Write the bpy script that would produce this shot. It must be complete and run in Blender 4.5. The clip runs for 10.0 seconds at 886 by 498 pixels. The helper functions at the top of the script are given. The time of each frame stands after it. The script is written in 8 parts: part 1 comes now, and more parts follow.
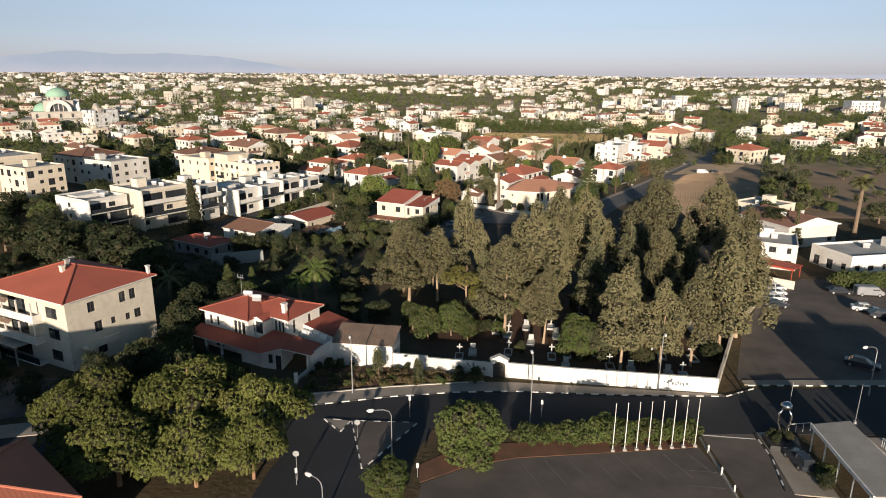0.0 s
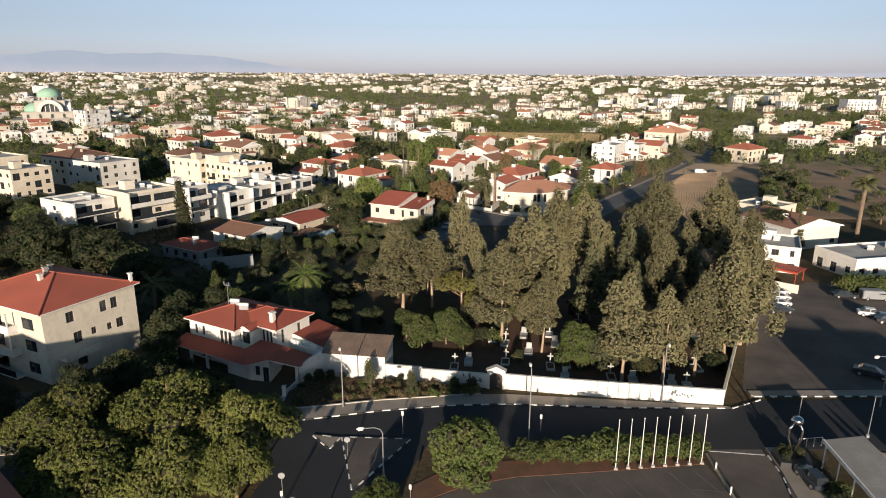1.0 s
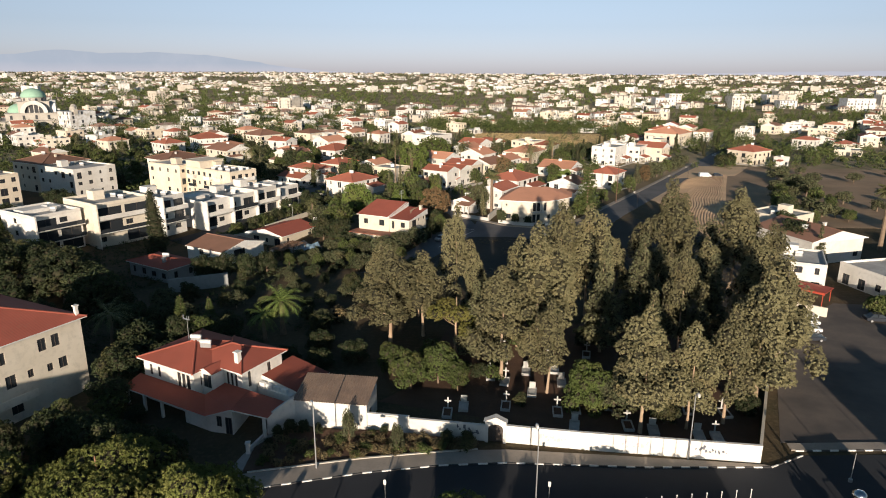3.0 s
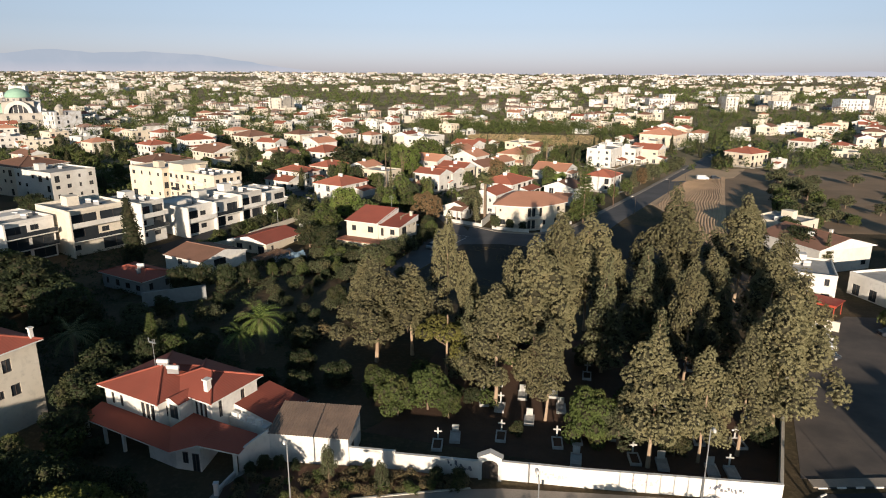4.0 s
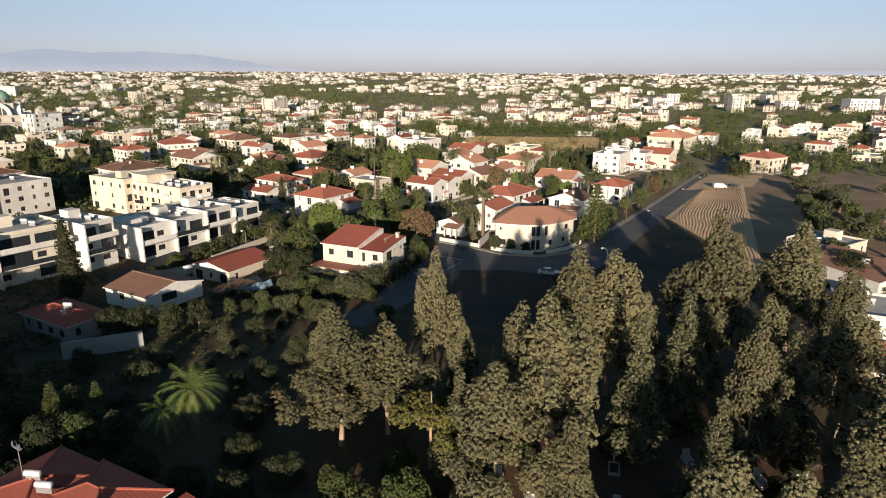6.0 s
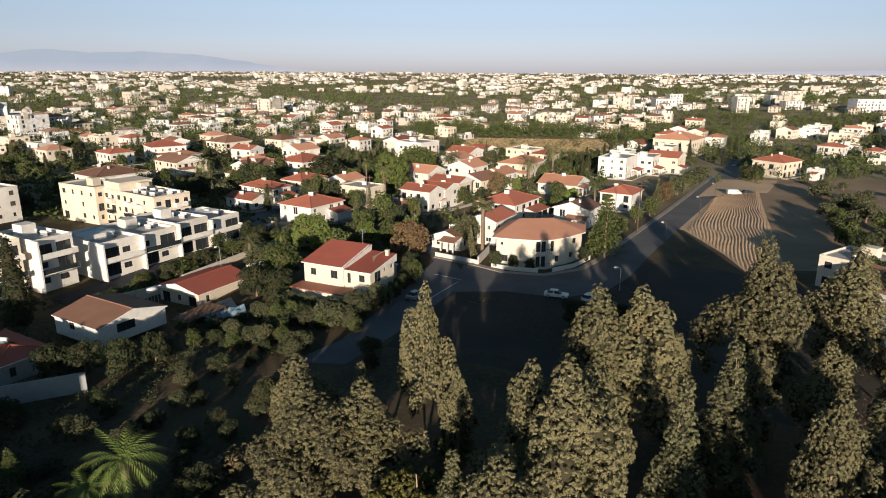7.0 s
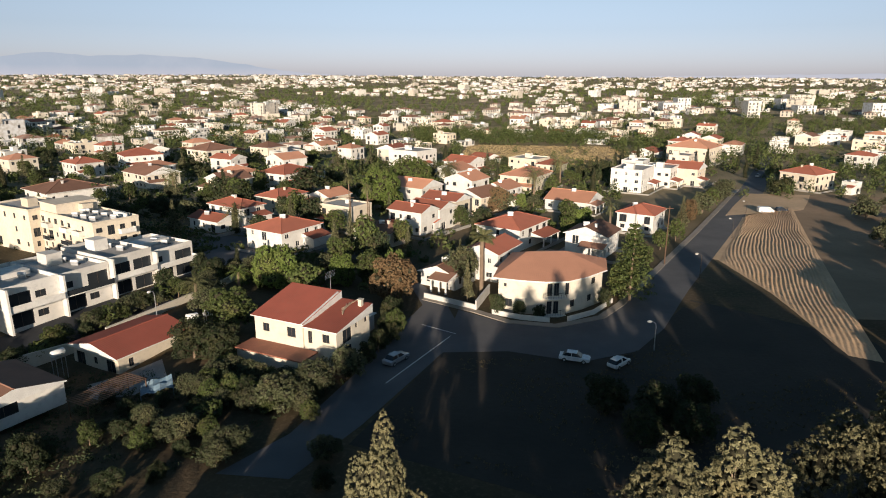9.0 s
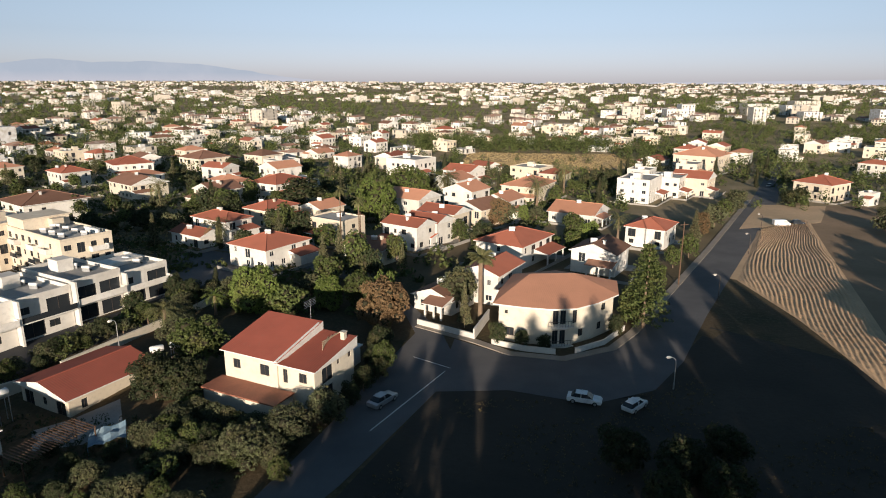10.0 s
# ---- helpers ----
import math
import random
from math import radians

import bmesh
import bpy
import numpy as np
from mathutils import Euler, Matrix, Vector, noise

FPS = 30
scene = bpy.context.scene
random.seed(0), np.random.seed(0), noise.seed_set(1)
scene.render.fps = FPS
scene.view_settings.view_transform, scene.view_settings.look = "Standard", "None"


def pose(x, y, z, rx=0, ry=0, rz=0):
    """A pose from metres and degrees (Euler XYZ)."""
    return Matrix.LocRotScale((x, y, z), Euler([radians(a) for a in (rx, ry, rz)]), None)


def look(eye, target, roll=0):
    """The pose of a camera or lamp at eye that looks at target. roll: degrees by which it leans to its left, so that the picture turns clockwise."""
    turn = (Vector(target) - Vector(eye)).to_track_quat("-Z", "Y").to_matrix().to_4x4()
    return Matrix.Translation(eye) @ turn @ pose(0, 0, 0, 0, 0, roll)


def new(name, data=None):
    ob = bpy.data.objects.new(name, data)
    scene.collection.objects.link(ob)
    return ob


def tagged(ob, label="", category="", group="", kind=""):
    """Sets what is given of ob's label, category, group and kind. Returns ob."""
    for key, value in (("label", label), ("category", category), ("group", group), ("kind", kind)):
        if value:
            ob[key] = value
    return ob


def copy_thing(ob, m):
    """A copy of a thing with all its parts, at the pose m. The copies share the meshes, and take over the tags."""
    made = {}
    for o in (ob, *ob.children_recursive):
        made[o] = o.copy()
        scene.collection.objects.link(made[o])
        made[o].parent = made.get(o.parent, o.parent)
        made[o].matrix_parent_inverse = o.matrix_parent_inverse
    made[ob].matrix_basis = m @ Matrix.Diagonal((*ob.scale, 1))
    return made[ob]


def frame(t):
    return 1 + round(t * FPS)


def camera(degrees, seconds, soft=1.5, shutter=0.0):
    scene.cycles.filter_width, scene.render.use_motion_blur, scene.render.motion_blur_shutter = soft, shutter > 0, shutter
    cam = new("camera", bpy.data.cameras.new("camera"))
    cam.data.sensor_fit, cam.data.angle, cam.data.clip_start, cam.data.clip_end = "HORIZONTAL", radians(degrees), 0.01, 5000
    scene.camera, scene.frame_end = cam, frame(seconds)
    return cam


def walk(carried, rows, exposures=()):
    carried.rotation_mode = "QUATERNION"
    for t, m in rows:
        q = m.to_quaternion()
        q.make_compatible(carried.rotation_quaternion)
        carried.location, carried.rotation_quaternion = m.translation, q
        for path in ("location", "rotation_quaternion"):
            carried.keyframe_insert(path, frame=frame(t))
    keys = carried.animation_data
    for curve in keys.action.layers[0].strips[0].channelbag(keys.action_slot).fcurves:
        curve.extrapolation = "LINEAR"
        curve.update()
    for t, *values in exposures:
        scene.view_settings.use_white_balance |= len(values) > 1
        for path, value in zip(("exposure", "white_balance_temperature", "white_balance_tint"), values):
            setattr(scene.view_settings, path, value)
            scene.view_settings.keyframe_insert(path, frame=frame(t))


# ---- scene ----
cam = camera(69.5, 10.0, soft=1.0)
PATH = [
    (0, (2.925, 3.929, 40.273), (2.674, 5.842, 39.744), 0.4),
    (0.5, (2.831, 5.495, 40.235), (2.587, 7.408, 39.705), 0.4),
    (1, (2.712, 7.6, 40.274), (2.473, 9.513, 39.743), 0.3),
    (1.5, (2.475, 10.285, 40.358), (2.239, 12.199, 39.827), 0.4),
    (2, (2.194, 13.513, 40.503), (1.959, 15.426, 39.97), 0.3),
    (2.5, (2.009, 16.747, 40.632), (1.775, 18.66, 40.098), 0.2),
    (4, (1.457, 26.736, 40.79), (1.251, 28.653, 40.256), 0.3),
    (4.5, (1.381, 31.159, 40.839), (1.177, 33.076, 40.305), 0.2),
    (5, (1.326, 36.477, 40.881), (1.122, 38.394, 40.347), 0.3),
    (5.5, (1.203, 42.083, 40.861), (0.997, 43.999, 40.326), 0.2),
    (7, (0.372, 62.869, 40.633), (0.166, 64.785, 40.098), 0.2),
    (7.5, (0.135, 69.912, 40.608), (-0.072, 71.828, 40.073), 0.3),
    (8, (-0.076, 76.826, 40.611), (-0.284, 78.742, 40.075), 0.2),
    (8.5, (-0.201, 83.157, 40.548), (-0.412, 85.072, 40.013), 0.2),
    (9, (-0.389, 89.452, 40.51), (-0.601, 91.37, 39.984), 0.2),
    (9.5, (-0.382, 94.926, 40.464), (-0.599, 96.846, 39.948), 0.2),
    (10, (-0.446, 100.417, 40.395), (-0.664, 102.338, 39.887), 0.2),
]
walk(cam, [(t, look(eye, target, roll)) for t, eye, target, roll in PATH], [(0.0, 0.62, 6250, 14), (10.0, 0.62, 6250, 14)])

# ---- world, sun ----
SUN_EL = 10.0
SUN_DIR = Vector((-0.02, 1.0, -math.tan(radians(SUN_EL)) * 1.00125)).normalized()
world = bpy.data.worlds.new("world")
scene.world = world
world.use_nodes = True
wn = world.node_tree.nodes
sky = wn.new("ShaderNodeTexSky")
sky.sky_type = "NISHITA"
sky.sun_disc = False
sky.sun_elevation = radians(SUN_EL)
sky.sun_rotation = math.atan2(-SUN_DIR.x, -SUN_DIR.y)
sky.altitude = 150
sky.air_density = 1.0
sky.dust_density = 0.35
sky.ozone_density = 3.5
wn["Background"].inputs[1].default_value = 0.074
wdir = wn.new("ShaderNodeSeparateXYZ")
world.node_tree.links.new(wn.new("ShaderNodeTexCoord").outputs["Generated"], wdir.inputs[0])


def sky_band(lo, hi, a, b):
    """A value that goes smoothly from a to b as the view rises from lo to hi (sine of the height)."""
    n = wn.new("ShaderNodeMapRange")
    n.interpolation_type = "SMOOTHSTEP"
    for k, value in enumerate((lo, hi, a, b)):
        n.inputs[k + 1].default_value = value
    world.node_tree.links.new(wdir.outputs[2], n.inputs[0])
    return n.outputs[0]


# haze pales the sky towards the horizon; overhead it keeps its blue
pale = wn.new("ShaderNodeHueSaturation")
world.node_tree.links.new(sky_band(0.2, 0.6, 0.54, 1.0), pale.inputs["Saturation"])
world.node_tree.links.new(sky_band(0.2, 0.6, 1.0, 0.90), pale.inputs["Value"])
world.node_tree.links.new(sky.outputs[0], pale.inputs["Color"])
# the pink belt opposite the low sun
belt = wn.new("ShaderNodeMix")
belt.data_type = "RGBA"
belt.inputs[6].default_value, belt.inputs[7].default_value = (1.16, 1.13, 1.38, 1), (0.94, 1.03, 0.88, 1)
world.node_tree.links.new(sky_band(-0.02, 0.24, 0.0, 1.0), belt.inputs[0])
tint = wn.new("ShaderNodeMix")
tint.data_type, tint.blend_type = "RGBA", "MULTIPLY"
tint.inputs[0].default_value = 1.0
world.node_tree.links.new(pale.outputs[0], tint.inputs[6])
world.node_tree.links.new(belt.outputs[2], tint.inputs[7])
world.node_tree.links.new(tint.outputs[2], wn["Background"].inputs[0])
sun = new("sun", bpy.data.lights.new("sun", "SUN"))
sun.data.energy = 5.0
sun.data.angle = radians(0.6)
sun.data.color = (1.0, 0.84, 0.63)
sun.matrix_world = look((0, -50, 80), Vector((0, -50, 80)) + SUN_DIR)


# ---- materials ----
def node_material(name):
    m = bpy.data.materials.new(name)
    m.use_nodes = True
    return m, m.node_tree.nodes, m.node_tree.links, m.node_tree.nodes["Principled BSDF"]


def mix_rgb(nodes, links, fac, a, b, mode="MIX"):
    n = nodes.new("ShaderNodeMix")
    n.data_type, n.blend_type = "RGBA", mode
    for socket, value in ((n.inputs[0], fac), (n.inputs[6], a), (n.inputs[7], b)):
        if isinstance(value, bpy.types.NodeSocket):
            links.new(value, socket)
        elif isinstance(value, (int, float)):
            socket.default_value = value
        else:
            socket.default_value = (*value, 1)
    return n.outputs[2]


def ramp(nodes, links, fac, lo, hi):
    n = nodes.new("ShaderNodeMapRange")
    n.clamp = True
    n.inputs[1].default_value, n.inputs[2].default_value = lo, hi
    links.new(fac, n.inputs[0])
    return n.outputs[0]


def noise_fac(nodes, links, scale, detail=4, where="position", rough=0.6):
    n = nodes.new("ShaderNodeTexNoise")
    n.inputs["Scale"].default_value = scale
    n.inputs["Detail"].default_value = detail
    n.inputs["Roughness"].default_value = rough
    if where == "position":
        links.new(nodes.new("ShaderNodeNewGeometry").outputs["Position"], n.inputs["Vector"])
    else:
        links.new(nodes.new("ShaderNodeTexCoord").outputs["Object"], n.inputs["Vector"])
    return n.outputs["Fac"]


def bump(nodes, links, bsdf, height, strength, distance):
    b = nodes.new("ShaderNodeBump")
    b.inputs["Strength"].default_value = strength
    b.inputs["Distance"].default_value = distance
    links.new(height, b.inputs["Height"])
    links.new(b.outputs[0], bsdf.inputs["Normal"])


def surface(name, a, b, rough=0.8, big=0.15, small=2.5, relief=0.3, depth=0.02, metal=0.0, vary=0.0, spec=0.3):
    """Two-tone weathered surface: colours a and b mixed by broad stains and fine grain."""
    m, n, l, bsdf = node_material(name)
    broad = ramp(n, l, noise_fac(n, l, big, 3), 0.35, 0.65)
    fine = noise_fac(n, l, small, 6)
    col = mix_rgb(n, l, broad, a, b)
    dark = tuple(c * 0.72 for c in a)
    col = mix_rgb(n, l, ramp(n, l, fine, 0.5, 0.8), col, dark)
    if vary:
        info = n.new("ShaderNodeObjectInfo")
        v = n.new("ShaderNodeMapRange")
        v.inputs[3].default_value, v.inputs[4].default_value = 1 - vary, 1 + vary * 0.6
        l.new(info.outputs["Random"], v.inputs[0])
        hsv = n.new("ShaderNodeHueSaturation")
        l.new(v.outputs[0], hsv.inputs["Value"])
        l.new(col, hsv.inputs["Color"])
        col = hsv.outputs[0]
    l.new(col, bsdf.inputs["Base Color"])
    bsdf.inputs["Roughness"].default_value = rough
    bsdf.inputs["Metallic"].default_value = metal
    bsdf.inputs["Specular IOR Level"].default_value = spec
    if relief:
        bump(n, l, bsdf, fine, relief, depth)
    return m


def leaf_material(name, a, b, rough=0.7, through_light=0.06):
    """Foliage: each leaf spray its own tone between a and b, drier patches by noise."""
    m, n, l, bsdf = node_material(name)
    geo = n.new("ShaderNodeNewGeometry")
    info = n.new("ShaderNodeObjectInfo")
    col = mix_rgb(n, l, geo.outputs["Random Per Island"], a, b)
    col = mix_rgb(n, l, ramp(n, l, noise_fac(n, l, 0.35, 2), 0.5, 0.75), col, tuple(0.6 * x + 0.4 * y for x, y in zip(b, (0.16, 0.12, 0.05))))
    v = n.new("ShaderNodeMapRange")
    v.inputs[3].default_value, v.inputs[4].default_value = 0.75, 1.2
    l.new(info.outputs["Random"], v.inputs[0])
    hsv = n.new("ShaderNodeHueSaturation")
    l.new(v.outputs[0], hsv.inputs["Value"])
    l.new(col, hsv.inputs["Color"])
    l.new(hsv.outputs[0], bsdf.inputs["Base Color"])
    bsdf.inputs["Roughness"].default_value = rough
    bsdf.inputs["Specular IOR Level"].default_value = 0.2
    tr = n.new("ShaderNodeBsdfTranslucent")
    l.new(hsv.outputs[0], tr.inputs["Color"])
    mx = n.new("ShaderNodeMixShader")
    mx.inputs[0].default_value = through_light
    l.new(bsdf.outputs[0], mx.inputs[1])
    l.new(tr.outputs[0], mx.inputs[2])
    l.new(mx.outputs[0], n["Material Output"].inputs["Surface"])
    return m


def tile_material(name, a, b, worn=(0.30, 0.16, 0.10)):
    """Clay roof tiles: barrel rows down the slope by bump, courses, weather stains."""
    m, n, l, bsdf = node_material(name)
    uv = n.new("ShaderNodeUVMap")
    sep = n.new("ShaderNodeSeparateXYZ")
    l.new(uv.outputs[0], sep.inputs[0])

    def wave(sock, period):
        mul = n.new("ShaderNodeMath"); mul.operation = "MULTIPLY"; mul.inputs[1].default_value = 2 * math.pi / period
        l.new(sock, mul.inputs[0])
        sn = n.new("ShaderNodeMath"); sn.operation = "SINE"
        l.new(mul.outputs[0], sn.inputs[0])
        return sn.outputs[0]
    rows = wave(sep.outputs[0], 0.34)
    course = wave(sep.outputs[1], 0.42)
    add = n.new("ShaderNodeMath"); add.operation = "MULTIPLY_ADD"; add.inputs[1].default_value = 0.35
    l.new(course, add.inputs[0]); l.new(rows, add.inputs[2])
    col = mix_rgb(n, l, ramp(n, l, noise_fac(n, l, 0.25, 3), 0.35, 0.7), a, b)
    col = mix_rgb(n, l, ramp(n, l, noise_fac(n, l, 1.8, 5), 0.56, 0.9), col, worn)
    col = mix_rgb(n, l, ramp(n, l, rows, -1.0, 0.0), tuple(c * 0.95 for c in a), col)
    info = n.new("ShaderNodeObjectInfo")
    v = n.new("ShaderNodeMapRange")
    v.inputs[3].default_value, v.inputs[4].default_value = 0.75, 1.15
    l.new(info.outputs["Random"], v.inputs[0])
    hsv = n.new("ShaderNodeHueSaturation")
    l.new(v.outputs[0], hsv.inputs["Value"]); l.new(col, hsv.inputs["Color"])
    l.new(hsv.outputs[0], bsdf.inputs["Base Color"])
    bsdf.inputs["Roughness"].default_value = 0.85
    bsdf.inputs["Specular IOR Level"].default_value = 0.2
    bump(n, l, bsdf, add.outputs[0], 0.13, 0.03)
    return m


M = {}
M["white"] = surface("white_render", (0.72, 0.70, 0.66), (0.60, 0.57, 0.52), 0.8, 0.2, 1.5, 0.15, 0.01, vary=0.10)
M["cream"] = surface("cream_render", (0.68, 0.60, 0.48), (0.60, 0.52, 0.41), 0.8, 0.2, 1.5, 0.15, 0.01, vary=0.12)
M["pale"] = surface("pale_render", (0.68, 0.62, 0.52), (0.60, 0.54, 0.44), 0.8, 0.2, 1.5, 0.15, 0.01, vary=0.12)
M["stone"] = surface("church_stone", (0.44, 0.41, 0.36), (0.37, 0.34, 0.30), 0.85, 0.2, 1.5, 0.15, 0.01)
# grey render, darkened to hold the shade that lies over the bungalow
M["grey_wall"] = surface("grey_render_shaded", (0.30, 0.31, 0.31), (0.24, 0.25, 0.25), 0.8, 0.3, 1.5, 0.15, 0.01)
M["tile"] = tile_material("clay_tile", (0.42, 0.145, 0.092), (0.34, 0.12, 0.078))
M["tile_deep"] = tile_material("deep_red_clay_tile", (0.35, 0.098, 0.066), (0.27, 0.080, 0.055), (0.25, 0.12, 0.085))
M["tile_or"] = tile_material("orange_clay_tile", (0.58, 0.285, 0.18), (0.50, 0.245, 0.155), (0.42, 0.22, 0.14))
M["tile_br"] = tile_material("brown_clay_tile", (0.27, 0.145, 0.10), (0.20, 0.11, 0.075), (0.2, 0.13, 0.09))
M["flat"] = surface("roof_screed", (0.42, 0.41, 0.39), (0.32, 0.31, 0.29), 0.9, 0.25, 2, 0.2, 0.01, vary=0.15)
M["asphalt"] = surface("asphalt", (0.036, 0.038, 0.043), (0.028, 0.030, 0.034), 0.85, 0.12, 9, 0.25, 0.01)
M["asphalt_lane"] = surface("greyed_asphalt", (0.135, 0.130, 0.130), (0.100, 0.098, 0.100), 0.9, 0.12, 6, 0.25, 0.01)
M["asphalt_old"] = surface("old_asphalt", (0.145, 0.120, 0.103), (0.085, 0.076, 0.070), 0.9, 0.16, 3.5, 0.3, 0.01)
M["kerb_pale"] = surface("worn_kerb_stone", (0.58, 0.54, 0.47), (0.40, 0.37, 0.32), 0.85, 0.5, 3, 0.25, 0.01)
M["pave"] = surface("paving", (0.34, 0.295, 0.245), (0.27, 0.235, 0.195), 0.85, 0.3, 5, 0.25, 0.01)
M["concrete"] = surface("concrete", (0.36, 0.34, 0.31), (0.28, 0.265, 0.24), 0.85, 0.35, 4, 0.25, 0.01)
M["paint_w"] = surface("white_paint", (0.74, 0.73, 0.70), (0.64, 0.62, 0.58), 0.6, 0.6, 5, 0.1, 0.004)
M["paint_k"] = surface("black_paint", (0.035, 0.035, 0.037), (0.05, 0.05, 0.05), 0.6, 0.6, 5, 0.1, 0.004)
M["steel"] = surface("galvanised_steel", (0.50, 0.51, 0.52), (0.40, 0.41, 0.42), 0.45, 0.8, 8, 0.05, 0.002, metal=0.7)
M["bark"] = surface("bark", (0.22, 0.16, 0.11), (0.15, 0.11, 0.08), 0.95, 0.8, 7, 0.8, 0.04)
M["bark_pale"] = surface("pale_bark", (0.40, 0.30, 0.21), (0.30, 0.21, 0.14), 0.95, 0.8, 7, 0.8, 0.04)
M["bark_red"] = surface("reddish_pine_bark", (0.30, 0.17, 0.10), (0.20, 0.12, 0.08), 0.95, 0.8, 7, 0.8, 0.04)
# near-black colour for crown cores, standing in for shade inside the foliage
M["crown_shade"] = surface("inner_crown_shade", (0.045, 0.040, 0.022), (0.030, 0.030, 0.016), 0.95, 0.8, 7, 0.8, 0.05)
M["wood"] = surface("dark_wood", (0.13, 0.075, 0.045), (0.09, 0.055, 0.035), 0.7, 0.7, 8, 0.3, 0.01)
M["frame_d"] = surface("dark_frame", (0.06, 0.05, 0.045), (0.08, 0.065, 0.055), 0.5, 0.7, 8, 0.1, 0.003)
M["frame_w"] = surface("white_frame", (0.7, 0.69, 0.66), (0.6, 0.59, 0.56), 0.5, 0.7, 8, 0.1, 0.003)
M["soil"] = surface("soil", (0.13, 0.075, 0.048), (0.085, 0.052, 0.035), 0.95, 0.25, 2.5, 0.8, 0.08)
M["fieldsoil"] = surface("ploughed_soil", (0.62, 0.42, 0.255), (0.50, 0.34, 0.205), 0.95, 0.08, 1.8, 0.8, 0.12)
# darker than dry grass is: the grove's shade is put into the colour
M["drygrass_shaded"] = surface("dry_grass", (0.058, 0.047, 0.036), (0.036, 0.032, 0.025), 0.95, 0.06, 1.3, 0.8, 0.1)
M["meadow"] = surface("dry_meadow", (0.46, 0.34, 0.19), (0.33, 0.25, 0.13), 0.95, 0.03, 0.6, 0.6, 0.1)
M["bare_soil"] = surface("bare_tan_soil", (0.60, 0.42, 0.26), (0.46, 0.33, 0.20), 0.95, 0.05, 0.9, 0.6, 0.08)
# darker copy of the bare soil, with the trees' shade in its colour
M["shade_soil"] = surface("bare_soil_shaded", (0.33, 0.225, 0.14), (0.22, 0.155, 0.095), 0.95, 0.05, 0.9, 0.6, 0.08)
M["litter"] = surface("needle_litter", (0.19, 0.095, 0.06), (0.13, 0.075, 0.05), 0.95, 0.5, 4, 0.6, 0.03)
M["corrugated"] = surface("corrugated_sheet", (0.24, 0.17, 0.125), (0.18, 0.13, 0.10), 0.75, 0.5, 3, 0.3, 0.01)
M["red_metal"] = surface("red_sheet", (0.42, 0.075, 0.04), (0.36, 0.06, 0.035), 0.6, 0.5, 3, 0.2, 0.01)
M["brown_tile"] = surface("terrace_tiles", (0.30, 0.12, 0.075), (0.24, 0.10, 0.065), 0.7, 0.6, 4, 0.2, 0.01)
M["faded_line"] = surface("faded_line", (0.17, 0.165, 0.155), (0.11, 0.105, 0.10), 0.8, 1.5, 5, 0.1, 0.004)
M["tyre"] = surface("rubber", (0.02, 0.02, 0.02), (0.03, 0.03, 0.03), 0.8, 2, 9, 0.1, 0.002)
M["blue"] = surface("blue_tarp", (0.13, 0.21, 0.28), (0.19, 0.26, 0.31), 0.5, 1.0, 4, 0.3, 0.02)
M["green_dome"] = surface("copper_green", (0.30, 0.47, 0.36), (0.24, 0.40, 0.30), 0.7, 0.1, 0.6, 0.2, 0.02)
M["marble"] = surface("gravestone_marble", (0.52, 0.51, 0.48), (0.38, 0.37, 0.35), 0.5, 1.0, 5, 0.1, 0.003)
M["graffiti"] = surface("spray_paint", (0.10, 0.11, 0.14), (0.16, 0.16, 0.18), 0.7, 2, 9, 0, 0.0)
M["graffiti_pink"] = surface("pink_spray_paint", (0.62, 0.48, 0.48), (0.56, 0.44, 0.45), 0.7, 2, 9, 0, 0.0)


def gloss(name, col, rough, metal=0.0, spec=0.5):
    m, n, l, bsdf = node_material(name)
    c = mix_rgb(n, l, ramp(n, l, noise_fac(n, l, 1.1, 4), 0.4, 0.7), col, tuple(x * 0.8 + 0.01 for x in col))
    l.new(c, bsdf.inputs["Base Color"])
    bsdf.inputs["Roughness"].default_value = rough
    bsdf.inputs["Metallic"].default_value = metal
    bsdf.inputs["Specular IOR Level"].default_value = spec
    return m


M["glass"] = gloss("window_glass", (0.025, 0.03, 0.036), 0.08)
M["glass_far"] = gloss("window_glass_dull", (0.04, 0.042, 0.046), 0.35)
M["car_white"] = gloss("white_car_paint", (0.72, 0.72, 0.71), 0.25)
M["car_silver"] = gloss("silver_car_paint", (0.42, 0.43, 0.45), 0.3, 0.5)
M["car_dark"] = gloss("dark_car_paint", (0.03, 0.035, 0.045), 0.22)
M["lamp_glass"] = gloss("lamp_glass", (0.7, 0.7, 0.66), 0.2)
M["chrome"] = gloss("polished_steel", (0.62, 0.62, 0.62), 0.2, 1.0)
M["water_tank"] = gloss("white_tank", (0.72, 0.72, 0.70), 0.4)
M["solar"] = gloss("solar_panel", (0.012, 0.016, 0.035), 0.12)

M["l_grove"] = leaf_material("grove_needles", (0.150, 0.140, 0.070), (0.214, 0.197, 0.106))
M["l_spire"] = leaf_material("layered_conifer_needles", (0.112, 0.118, 0.060), (0.170, 0.168, 0.090))
M["l_pine"] = leaf_material("pine_needles", (0.088, 0.110, 0.026), (0.178, 0.188, 0.050))
M["l_yellow"] = leaf_material("yellow_pine_needles", (0.12, 0.125, 0.028), (0.19, 0.17, 0.05))
M["l_olive"] = leaf_material("olive_leaves", (0.066, 0.076, 0.036), (0.112, 0.122, 0.064))
M["l_bed"] = leaf_material("bed_shrub_leaves", (0.10, 0.085, 0.04), (0.20, 0.15, 0.08))
M["l_straw"] = leaf_material("dry_grass_tufts", (0.34, 0.25, 0.12), (0.48, 0.37, 0.19))
